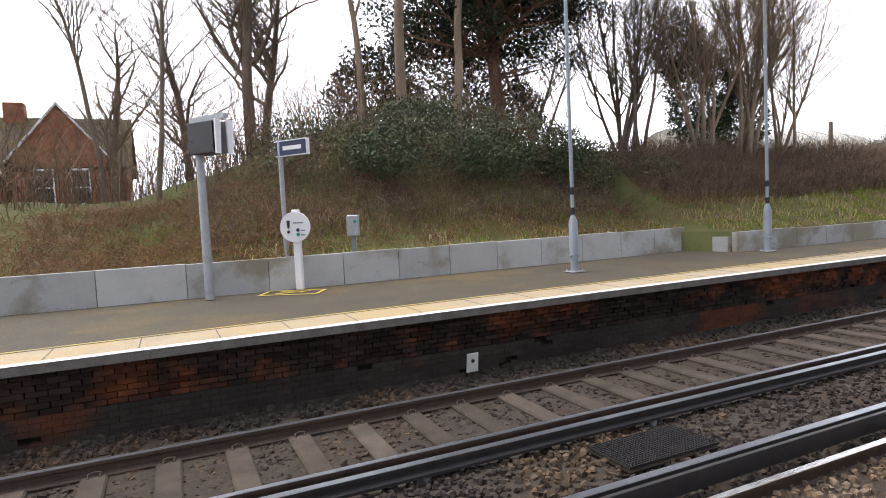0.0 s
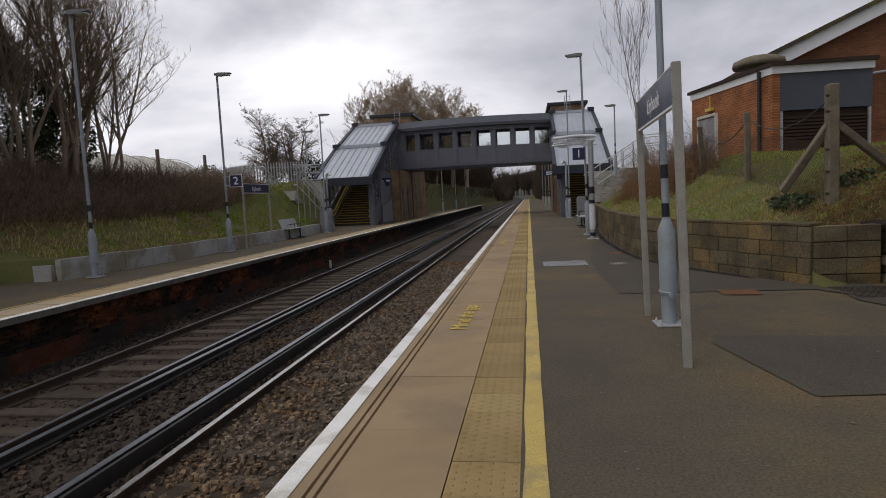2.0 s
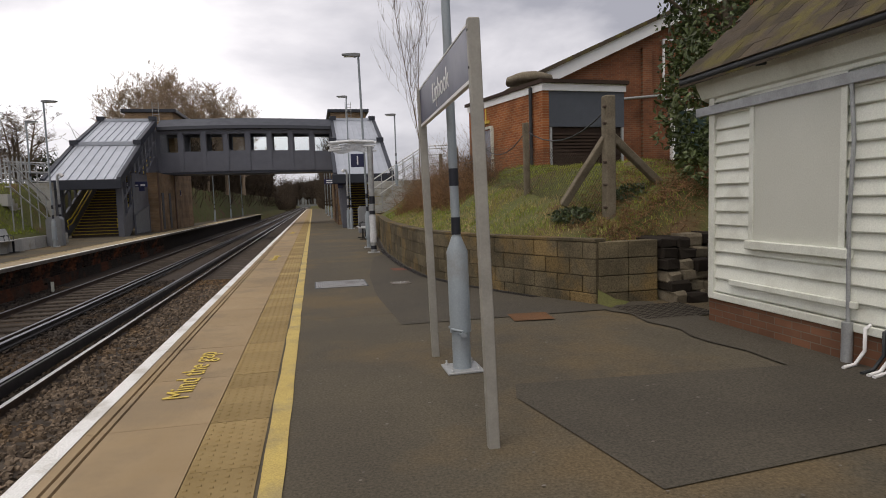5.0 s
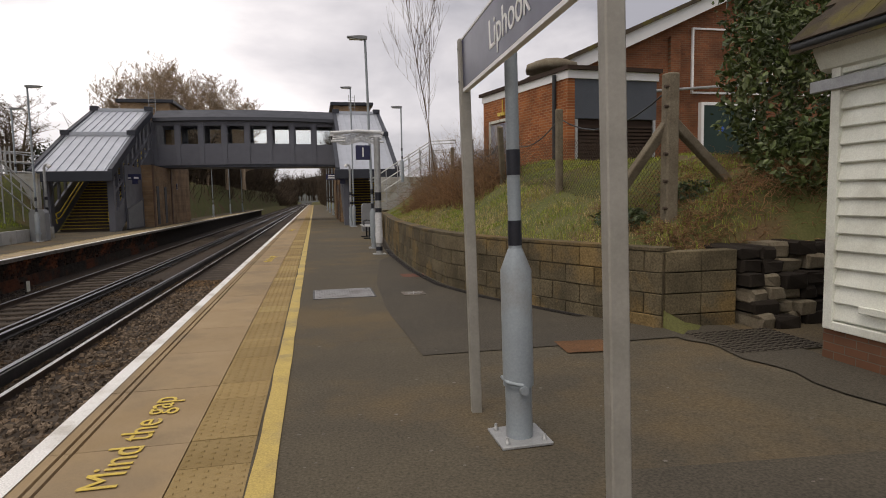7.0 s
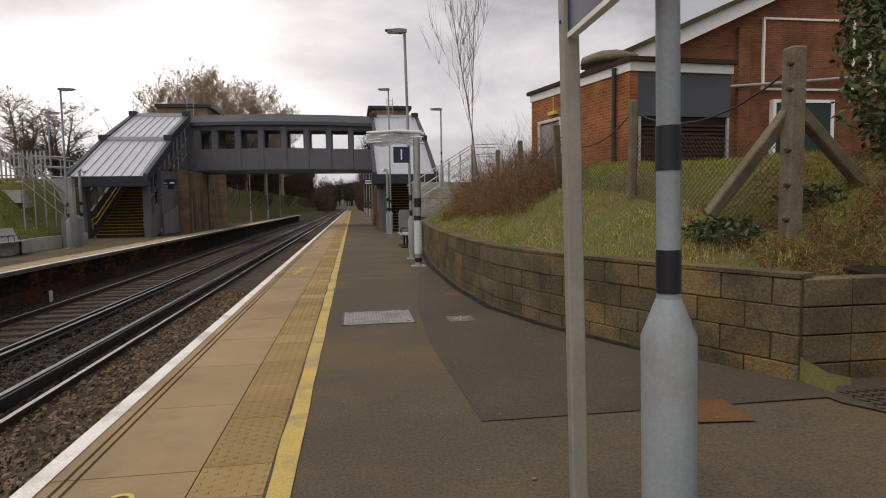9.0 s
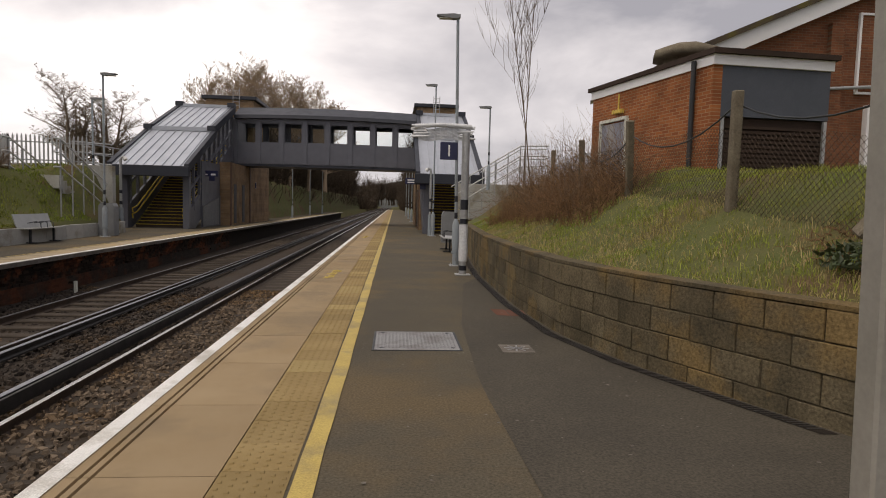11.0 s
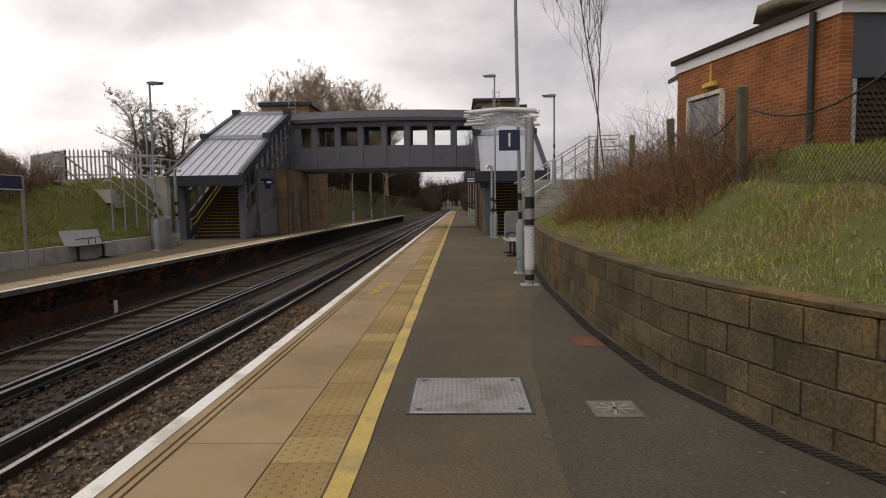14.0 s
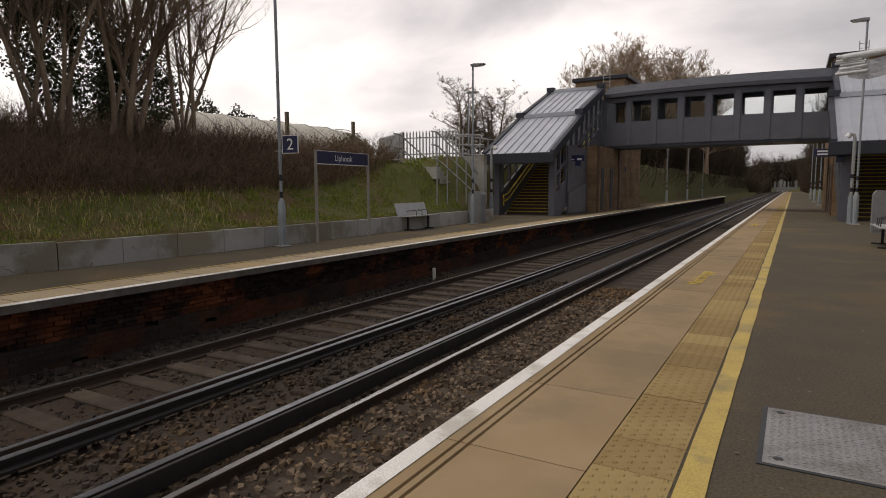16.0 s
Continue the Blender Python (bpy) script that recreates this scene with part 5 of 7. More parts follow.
for i in range(4):
    bm = BM()
    tube(bm, [(-0.22, -1.0 - i * 1.4, 2.77), (-0.25, -1.0 - i * 1.4, 2.70), (-0.16, -1.0 - i * 1.4, 2.72)], 0.02, 6)
    part("gutter_bracket", bm, M_GUTTER, hut)
bm = BM()
prism(bm, [(-0.26, 2.78), (2.3, 5.05), (4.8, 2.78), (4.8, 2.70), (2.3, 4.95), (-0.26, 2.70)], "y", -9.0, 0.25)
roof = part("roof", bm, M_SLATE, hut, "steep dark slate roof with moss")
sl = bpy.data.meshes.new("slate")
bm = BM()
beam(bm, (0, 0, 0), (0.27, 0, 0.24), 0.245, 0.012, up=(0, 0, 1))
bm.to_mesh(sl), bm.free()
sl.materials.append(M_SLATE)
for r in range(13):
    for k in range(17):
        o = new("slate", sl)
        o.parent = roof
        o.location = (-0.28 + r * 0.19, 0.12 - k * 0.25 - (0.125 if r % 2 else 0), 2.795 + r * 0.1685)
        o.rotation_euler = (random.uniform(-0.02, 0.02), random.uniform(-0.02, 0.02), 0)
for y, lean, m_, top in ((-1.87, 0.0, M_GALV, 2.36),):
    bm = BM()
    tube(bm, [(-0.05, y, 0.0), (-0.05, y, 0.35)], 0.045, 8)
    tube(bm, [(-0.045, y, 0.35), (-0.05, y + 0.01, 1.2), (-0.04, y - 0.01, 1.9), (-0.045, y + 0.02, top)], 0.018, 6)
    part("cable_conduit", bm, m_, hut, "grey cable conduit")
for k, (y, m_) in enumerate(((-2.05, M_SIGNW), (-2.22, M_GUTTER), (-2.28, M_SIGNW), (-2.33, M_SIGNW))):
    bm = BM()
    tube(bm, [(0.0, y, 0.36), (-0.06, y, 0.33), (-0.07, y - 0.01, 0.15), (-0.10, y + 0.05, 0.02), (-0.25, y + 0.02, 0.012)], 0.016, 6)
    part("cable", bm, m_, hut, "loose cable")
bm = BM()
box(bm, -0.06, 0.03, -3.6, -2.5, 0.1, 2.4, 0.01)
dd = part("door", bm, M_NAVY, hut, "dark navy door")
bm = BM()
box(bm, -0.05, -0.031, -2.66, -2.5, 0.05, 2.5, 0.01)
part("frame", bm, M_BOARD, dd)
# white notice board standing out from the hut
nb = thing("notice_board", pose(4.72, 7.22, 0), "white and grey notice board with a dark hood", "sign")
bm = BM()
box(bm, -0.03, 0.03, -1.2, 0.14, 1.96, 2.42, 0.004)
p = part("board", bm, M_SIGNW, nb)
bm = BM()
box(bm, -0.033, 0.033, -1.2, 0.14, 1.80, 1.955, 0.004)
part("lower_band", bm, M_GREYBOX, nb, "grey lower band")
bm = BM()
box(bm, -0.09, 0.09, -1.2, 0.17, 2.44, 2.56, 0.01)
part("hood", bm, M_GUTTER, nb)
bm = BM()
box(bm, -0.034, -0.0305, -0.35, -0.02, 2.26, 2.33)
part("text_bar", bm, M_GREYBOX, p)
for y in (-0.55, -1.1):
    bm = BM()
    box(bm, -0.03, 0.03, y - 0.03, y + 0.03, 0, 2.44)
    part("post", bm, M_GALV, nb)
# ribbed metal sheet on the ground by the hut, cover beside it
s = thing("ribbed_plate", pose(6.05, 11.72, 0), "worn ribbed plate on the ground beside the hut", "ground plate")
bm = BM()
box(bm, -0.55, 0.45, -0.42, 0.42, 0.0, 0.008)
part("plate", bm, M_ASPH2, s)
bm = BM()
for i in range(24):
    for j in range(9):
        d = 0.028 if (i + j) % 2 else -0.028
        beam(bm, (-0.52 + i * 0.041 - 0.016, -0.38 + j * 0.095 - d, 0.010), (-0.52 + i * 0.041 + 0.016, -0.38 + j * 0.095 + d, 0.010), 0.012, 0.006)
part("ribs", bm, M_MORTAR, s)["kind"] = "stuff"
# broken masonry between the block wall and the hut
rk = thing("rubble_wall", pose(6.74, 12.3, 0), "broken old stone and brick wall under ivy", "rubble wall", kind="structure")
rr = random.Random(8)
for c in range(6):
    x = -0.32
    while x < 1.6:
        w = rr.uniform(0.16, 0.36)
        bm = BM()
        z = -0.05 + c * 0.155 + rr.uniform(-0.02, 0.02)
        yo = 0.06 * c + rr.uniform(-0.10, 0.10)
        box(bm, x, x + w - 0.005, -0.1 + yo, 0.9 + yo, z, z + rr.uniform(0.15, 0.175), 0.025)
        for v in bm.verts:
            v.co += Vector((rr.uniform(-1, 1), rr.uniform(-1, 1), rr.uniform(-1, 1))) * 0.018
        part("stone", bm, M_POST if rr.random() < 0.45 else M_MORTAR, rk)
        x += w

# ---- brick annex and hall ----
A, B, C, D = (6.7, 24.2), (7.6, 20.2), (10.0, 20.35), (10.0, 24.4)
GROW = Matrix.Translation((1.84, 9.44, 1.515)) @ Matrix.Diagonal((1.125, 1.125, 1.055, 1)) @ Matrix.Translation((-1.84, -9.44, -1.515))
an = thing("brick_annex", GROW, "flat-roofed orange brick annex with a faded door", "building")
bm = BM()
prism(bm, [A, B, (7.78, 20.21), (7.78, 24.3)], "z", 1.0, 4.42)
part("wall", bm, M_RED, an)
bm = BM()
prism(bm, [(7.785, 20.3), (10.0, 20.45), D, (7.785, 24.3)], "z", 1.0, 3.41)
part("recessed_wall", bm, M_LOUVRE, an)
bm = BM()
prism(bm, [(7.785, 20.22), (10.0, 20.37), (10, 20.6), (7.785, 20.5)], "z", 3.42, 4.402)
part("panel", bm, mat("blue_grey_panel", (0.075, 0.085, 0.105), (0.06, 0.07, 0.085), 2, 0.5, 0.02), an, "blue-grey fascia panel")
for i in range(17):
    z = 1.75 + i * 0.092
    bm = BM()
    beam(bm, (7.85, 20.27, z), (9.9, 20.41, z), 0.05, 0.055)
    part("louvre", bm, M_LOUVRE, an)
for x in (7.82, 9.93):
    bm = BM()
    beam(bm, (x, 20.22 + (x - 7.8) * 0.067, 1.5), (x, 20.22 + (x - 7.8) * 0.067, 3.4), 0.06, 0.06)
    part("frame", bm, M_GALV, an)


def poly_band(bm, pts, z0, z1, out):
    cx, cy = sum(p[0] for p in pts) / len(pts), sum(p[1] for p in pts) / len(pts)
    prism(bm, [(p[0] + (p[0] - cx) * out, p[1] + (p[1] - cy) * out) for p in pts], "z", z0, z1)


bm = BM()
poly_band(bm, [A, B, C, D], 4.40, 4.60, 0.02)
part("fascia", bm, M_SIGNW, an, "white painted fascia board")
bm = BM()
poly_band(bm, [A, B, C, D], 4.60, 4.70, 0.06)
part("roof", bm, M_LOUVRE, an, "flat felt roof with brown edge")
bm = BM()
tube(bm, [(7.9, 21.9, 4.7), (7.9, 21.9, 4.92), (7.9, 21.9, 4.93), (7.9, 21.9, 5.1), (7.9, 21.9, 5.22)], [0.5, 0.5, 0.72, 0.68, 0.4], 8)
part("roof_vent", bm, M_POST, an, "grey concrete roof ventilator")
ux, uy = (A[0] - B[0]) / 4.1, (A[1] - B[1]) / 4.1
nx, ny = -uy, ux


def on_face(s, z, out=0.0):
    return (B[0] + ux * s - uy * out, B[1] + uy * s + ux * out, z)


bm = BM()
beam(bm, on_face(3.12, 1.95, 0.01), on_face(3.12, 3.66, 0.01), 0.05, 0.95, up=(ux, uy, 0))
dd = part("door", bm, M_DOOR, an, "faded grey-blue flaking door")
bm = BM()
for a, b in ((on_face(2.60, 1.9, 0.03), on_face(2.60, 3.72, 0.03)), (on_face(3.64, 1.9, 0.03), on_face(3.64, 3.72, 0.03)), (on_face(2.58, 3.74, 0.03), on_face(3.66, 3.74, 0.03))):
    beam(bm, a, b, 0.08, 0.08)
part("frame", bm, M_PANEL, dd)
bm = BM()
beam(bm, on_face(2.75, 3.92, 0.06), on_face(3.10, 3.92, 0.06), 0.10, 0.09)
beam(bm, on_face(2.95, 3.95, 0.03), on_face(2.95, 4.35, 0.03), 0.03, 0.03)
part("door_lamp", bm, M_YELL2, an, "small yellowed bulkhead lamp")
bm = BM()
tube(bm, [on_face(0.45, 1.7, 0.07), on_face(0.45, 4.55, 0.07)], 0.05, 8)
part("downpipe", bm, M_GUTTER, an, "black downpipe")

hl = thing("brick_hall", GROW, "large red-brown brick hall with white verge boards", "building")
bm = BM()
ap = 22.0
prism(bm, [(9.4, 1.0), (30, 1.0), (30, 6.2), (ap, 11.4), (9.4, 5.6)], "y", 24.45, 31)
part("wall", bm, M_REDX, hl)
bm = BM()
sl_ = (11.4 - 5.05) / (ap - 8.2)
prism(bm, [(9.0, 5.4 - 0.2), (ap, 11.4 + 0.02), (ap, 11.75), (9.0, 5.4 + 0.35)], "y", 24.15, 24.43)
part("verge_board", bm, M_SIGNW, hl, "white verge board along the roof slope")
bm = BM()
prism(bm, [(8.9, 5.6), (ap, 11.76), (31, 6.0), (31, 6.1), (ap, 11.9), (8.9, 5.75)], "y", 24.05, 31.2)
part("roof", bm, M_SLATE, hl)
for x in (12.9, 18.0):
    bm = BM()
    box(bm, x, x + 0.35, 24.3, 24.44, 1.0, 5.0 + (x - 8.2) * sl_ - 0.4)
    part("pilaster", bm, M_REDX, hl)
for x0, z0 in ((13.7, 4.9), (17.2, 4.9)):
    w = thing("window", pose(0, 0, 0), "", "")
    w.parent = hl
    bm = BM()
    for q in ((x0, x0 + 0.06, z0, z0 + 2.2), (x0 + 2.94, x0 + 3.0, z0, z0 + 2.2), (x0 + 0.06, x0 + 2.94, z0, z0 + 0.06), (x0 + 0.06, x0 + 2.94, z0 + 2.14, z0 + 2.2)):
        box(bm, q[0], q[1], 24.36, 24.44, q[2], q[3])
    part("frame", bm, M_SIGNW, w)
    bm = BM()
    box(bm, x0 + 0.06, x0 + 2.94, 24.40, 24.44, z0 + 0.06, z0 + 2.14)
    part("infill", bm, M_REDX, w)
bm = BM()
box(bm, 14.1, 15.9, 24.3, 24.44, 1.4, 4.5)
dd = part("door", bm, M_GREEN, hl, "dark green double door")
bm = BM()
for q in ((14.0, 14.1, 1.4, 4.6), (15.9, 16.0, 1.4, 4.6), (14.1, 15.9, 4.5, 4.6)):
    box(bm, q[0], q[1], 24.27, 24.44, q[2], q[3])
part("frame", bm, M_SIGNW, dd)
bm = BM()
tube(bm, [(14.75, 24.29, 3.7), (14.75, 24.30, 3.7)], 0.11, 16)
part("blue_notice", bm, M_BLUEB, dd, "round blue safety notice")
bm = BM()
tube(bm, [(10.2, 24.3, 4.75), (13.0, 24.3, 5.0), (20, 24.3, 5.6)], 0.05, 6)
part("pipe", bm, M_GALV, hl)

# ---- chain-link fence on the bank ----
fc = thing("chain_link_fence", pose(0, 0, 0), "rusty chain-link fence on leaning concrete posts", "fence")
FPOSTS = [(5.98, 16.6, 2.99, -0.05), (6.0, 19.9, 3.04, -0.2), (6.05, 22.8, 3.05, -0.1), (6.1, 25.6, 3.1, 0.04)]
for x, y, zt, lean in FPOSTS:
    bm = BM()
    z0 = right_h(x, y) - 0.2
    beam(bm, (x, y, z0), (x + lean, y + lean * 2, zt), 0.11, 0.11, up=(0, 1, 0))
    bmesh.ops.bevel(bm, geom=bm.edges[:], offset=0.012, segments=1, affect="EDGES")
    part("post", bm, M_POST, fc)
sp = (6.23, 13.6)
bm = BM()
beam(bm, (*sp, 0.9), (*sp, 3.03), 0.17, 0.17, up=(0, 1, 0))
bmesh.ops.bevel(bm, geom=bm.edges[:], offset=0.02, segments=1, affect="EDGES")
st = part("strainer_post", bm, M_POST, fc, "thick weathered concrete strainer post")
for z in (1.3, 1.65, 2.0, 2.6, 2.85):
    bm = BM()
    tube(bm, [(sp[0] - 0.12, sp[1] - 0.06, z), (sp[0] - 0.05, sp[1] - 0.06, z)], 0.025, 6)
    part("eye_bolt", bm, M_RAIL, st)
for q in ((5.72, 14.2, 1.35), (7.3, 13.8, 1.6)):
    bm = BM()
    beam(bm, q, (sp[0], sp[1], 2.45), 0.12, 0.13, up=(0, 1, 0))
    bmesh.ops.bevel(bm, geom=bm.edges[:], offset=0.015, segments=1, affect="EDGES")
    part("strut", bm, M_POST, fc)
line_pts = [(sp[0], sp[1], 0)] + [(p[0], p[1], 0) for p in FPOSTS]
fv, ff = [], []


def wire(a, b, r=0.0025):
    n = len(fv)
    d = (Vector(b) - Vector(a)).normalized()
    s = d.cross(Vector((0.3, 0.2, 0.9))).normalized() * r
    u = d.cross(s)
    for p in (a, b):
        for q in (s, -0.5 * s + 0.87 * u, -0.5 * s - 0.87 * u):
            fv.append(tuple(Vector(p) + q))
    for k in range(3):
        ff.append((n + k, n + (k + 1) % 3, n + 3 + (k + 1) % 3, n + 3 + k))


for a, b in zip(line_pts, line_pts[1:]):
    A_, B_ = Vector(a), Vector(b)
    L = (B_ - A_).length
    hgt = 0.95
    stp = 0.075
    k = -hgt
    while k < L:
        for sgn in (1, -1):
            s0, s1 = (k, k + hgt) if sgn > 0 else (k + hgt, k)
            z0, z1 = 0.0, hgt
            c0, c1 = max(0, min(L, s0)), max(0, min(L, s1))
            if abs(s1 - s0) > 1e-6 and c0 != c1:
                za, zb = hgt * (c0 - s0) / (s1 - s0), hgt * (c1 - s0) / (s1 - s0)
                pa, pb = A_.lerp(B_, c0 / L), A_.lerp(B_, c1 / L)
                ga, gb_ = right_h(pa.x, pa.y), right_h(pb.x, pb.y)
                wire((pa.x, pa.y, ga + za), (pb.x, pb.y, gb_ + zb))
        k += stp
o = new("wire_mesh", arrays("wire_mesh", fv, ff, M_RAIL))
o.parent = fc
for z, sag in ((2.85, 0.35), (2.5, 0.5)):
    pts = []
    for (a, b) in zip(line_pts, line_pts[1:]):
        for k in range(8):
            t = k / 8
            pts.append((a[0] + (b[0] - a[0]) * t, a[1] + (b[1] - a[1]) * t, z - sag * 4 * t * (1 - t)))
    if z > 2.6:
        bm = BM()
        tube(bm, pts, 0.012, 5)
        part("slack_wire", bm, M_GUTTER, fc, "slack black cable between the posts")

# ---- steps, railings and palisade on the far bank ----
sf = thing("bank_steps", pose(0, 0, 0), "galvanised handrails on steps climbing the far bank", "steps")
for i in range(12):
    bm = BM()
    box(bm, -12.3, -10.75, 36.2 - i * 0.27, 36.5 - i * 0.27, max(0.0, i * 0.19 - 0.3), 0.2 + i * 0.19)
    part("step", bm, M_CONC, sf)
for x in (-10.25, -12.0):
    for dz in (0.1, 0.62, 1.12):
        bm = BM()
        tube(bm, [(x, 35.9, 0.9 + dz), (x, 35.6, 1.1 + dz), (x, 32.4, 2.45 + dz), (x, 32.0, 2.45 + dz)], 0.032, 8)
        part("handrail", bm, M_PALERAIL, sf)
    for k in range(5):
        y = 35.6 - k * 0.8
        bm = BM()
        tube(bm, [(x, y, 0.0), (x, y, 2.2 + k * 0.34)], 0.028, 8)
        part("baluster", bm, M_GALV, sf)
bm = BM()
box(bm, -12.6, -10.6, 37.2, 37.5, 0, 2.9)
part("retaining_wall", bm, M_CONC, sf, "pale stacked concrete block wall")
pf = thing("palisade_fence", pose(0, 0, 0), "galvanised palisade fence on top of the bank", "fence")
for x0, x1, y0, y1 in ((-14.2, -11.2, 36.0, 36.6), (-14.2, -17.5, 36.0, 38.5)):
    n = int(math.hypot(x1 - x0, y1 - y0) / 0.16)
    for i in range(n):
        x, y = x0 + (x1 - x0) * i / n, y0 + (y1 - y0) * i / n
        g = 2.7
        bm = BM()
        prism(bm, [(x - 0.035, g - 0.3), (x + 0.035, g - 0.3), (x + 0.035, g + 1.28), (x, g + 1.38), (x - 0.035, g + 1.28)], "y", y - 0.008, y + 0.008)
        part("pale", bm, M_GALV, pf)
    for z in (3.0, 3.75):
        bm = BM()
        beam(bm, (x0, y0 + 0.04, z), (x1, y1 + 0.04, z), 0.03, 0.05)
        part("rail", bm, M_GALV, pf)
rf = thing("ramp_railing", pose(0, 0, 0), "green and grey railing along the ramp behind the far stair", "railing")
for z in (0.35, 0.8, 1.25):
    bm = BM()
    tube(bm, [(-10.8, 37.6, 2.6 + z), (-12.4, 37.6, 2.7 + z), (-12.6, 44, 2.8 + z)], 0.03, 6)
    part("rail", bm, M_GALV, rf)
for k in range(7):
    bm = BM()
    tube(bm, [(-12.45 - k * 0.02, 37.6 + k * 1.0, 2.3), (-12.45 - k * 0.02, 37.6 + k, 4.0)], 0.03, 6)
    part("post", bm, M_GALV, rf)
# handrails climbing the near bank
sr = thing("near_bank_steps", pose(0, 0, 0), "galvanised handrails on steps up the near bank", "steps")
for y, off in ((38.9, 0.0), (40.7, 0.35)):
    for dz, sx in ((0.0, 0.0), (-0.5, 0.35), (-1.0, 0.8)):
        bm = BM()
        tube(bm, [(4.6 + sx + off, y, 2.45 + dz + 0.59 * sx), (4.75 + sx + off, y, 2.55 + dz + 0.59 * sx), (8.0 + off, y, 4.55 + dz), (9.4 + off, y, 4.6 + dz)], 0.03, 8)
        part("handrail", bm, M_PALERAIL, sr)
    for k in range(6):
        x = 4.9 + k * 0.62 + off
        bm = BM()
        tube(bm, [(x, y, 0.0), (x, y, 2.62 + (x - off - 4.75) * 0.61)], 0.026, 8)
        part("baluster", bm, M_GALV, sr)
for i in range(6):
    bm = BM()
    box(bm, 5.0, 8.6, 40.1, 40.35, 0.0 + i * 0.45, 0.43 + i * 0.45, 0.01)
    part("wall_course", bm, M_CONC, sr, "pale stacked block course")
p2 = thing("palisade_fence", pose(0, 0, 0), "galvanised palisade fence along the top of the near bank", "fence")
for i in range(46):
    x, y = 6.4 + i * 0.035, 30.5 + i * 0.16
    bm = BM()
    prism(bm, [(x - 0.035, 2.0), (x + 0.035, 2.0), (x + 0.035, 3.5), (x, 3.6), (x - 0.035, 3.5)], "y", y - 0.008, y + 0.008)
    part("pale", bm, M_GALV, p2)

# ---- polytunnel and house beyond the bank ----
pt = thing("polytunnel", pose(0, 0, 0), "long cream plastic film polytunnel behind the hedge", "polytunnel")
bm = BM()
rings = []
for k in range(9):
    y = 27.5 + k * 1.85
    rings.append([bm.verts.new((-23.5 + 3.0 * math.cos(a), y, 2.4 + 2.75 * math.sin(a) * (1 if k < 8 else 0.96))) for a in np.linspace(0, math.pi, 13)])
for a, b in zip(rings, rings[1:]):
    for i in range(12):
        f = bm.faces.new((a[i], a[i + 1], b[i + 1], b[i]))
        f.smooth = True
bm.faces.new(rings[0][::-1]), bm.faces.new(rings[-1])
part("film", bm, M_TUNNEL, pt)
for k in range(9):
    y = 27.5 + k * 1.85
    bm = BM()
    tube(bm, [(-23.5 + 3.02 * math.cos(a), y, 2.4 + 2.77 * math.sin(a)) for a in np.linspace(0, math.pi, 13)], 0.03, 5)
    part("hoop", bm, M_GALV, pt)
for y in (31.5, 36.0):
    s = thing("fence_post", pose(-17.2, y, 3.0), "weathered timber fence post in the hedge", "post", "hedge posts")
    bm = BM()
    box(bm, -0.07, 0.07, -0.07, 0.07, -0.3, 1.7, 0.01)
    part("post", bm, M_POST, s)

hs = thing("brick_house", pose(-50, -7.2, 3.4) @ Matrix.Diagonal((1.5, 1.5, 1.75, 1)), "red brick house with steep gables and white bargeboards", "house")
M_HOUSE = brick_mat("house_brick", (0.34, 0.13, 0.07), (0.26, 0.10, 0.06), (0.26, 0.17, 0.12), axis="yz")
bm = BM()
box(bm, -6, 0, -8, 5.0, -1, 1.5)
part("wall", bm, M_HOUSE, hs)
for yc, h, x in ((2.3, 3.9, 0.5), (-1.4, 2.6, 0.8), (-5.5, 3.7, 0.5)):
    bm = BM()
    w = 1.9 if h > 3 else 1.3
    prism(bm, [(yc - w, -1), (yc + w, -1), (yc + w, h - w * 1.05), (yc, h), (yc - w, h - w * 1.05)], "x", -5.5, x)
    part("gable", bm, M_HOUSE, hs)
    for sg in (-1, 1):
        bm = BM()
        beam(bm, (x + 0.1, yc + sg * (w + 0.3), h - w * 1.05 - 0.32), (x + 0.1, yc, h + 0.02), 0.08, 0.20, up=(1, 0, 0))
        part("bargeboard", bm, M_SIGNW, hs)
    for sg in (-1, 1):
        bm = BM()
        prism(bm, [(yc + sg * (w + 0.4), h - w * 1.05 - 0.42), (yc, h), (yc, h + 0.1), (yc + sg * (w + 0.4), h - w * 1.05 - 0.32)], "x", -5.5, x + 0.05)
        part("roof", bm, M_SLATE, hs)
    if h > 3:
        for dy in (-0.75, 0.75):
            w_ = thing("window", pose(0, 0, 0), "", "")
            w_.parent = hs
            bm = BM()
            for q in ((-0.42, -0.36, -0.2, 1.3), (0.36, 0.42, -0.2, 1.3), (-0.36, 0.36, -0.2, -0.12), (-0.36, 0.36, 1.22, 1.3), (-0.36, 0.36, 0.5, 0.56)):
                box(bm, x + 0.002, x + 0.06, yc + dy + q[0], yc + dy + q[1], q[2], q[3])
            part("frame", bm, M_SIGNW, w_)
            bm = BM()
            box(bm, x + 0.003, x + 0.02, yc + dy - 0.36, yc + dy + 0.36, -0.12, 1.22)
            part("pane", bm, M_SCREEN, w_)
bm = BM()
prism(bm, [(-6.5, 1.2), (-3, 3.6), (0.5, 1.2), (0.5, 1.35), (-3, 3.8), (-6.5, 1.35)], "y", -8.3, 5.3)
rf_ = part("roof", bm, M_SLATE, hs)
bm = BM()
box(bm, -3.4, -2.6, -0.4, 0.5, 3.3, 4.4, 0.03)
part("chimney", bm, M_HOUSE, rf_)

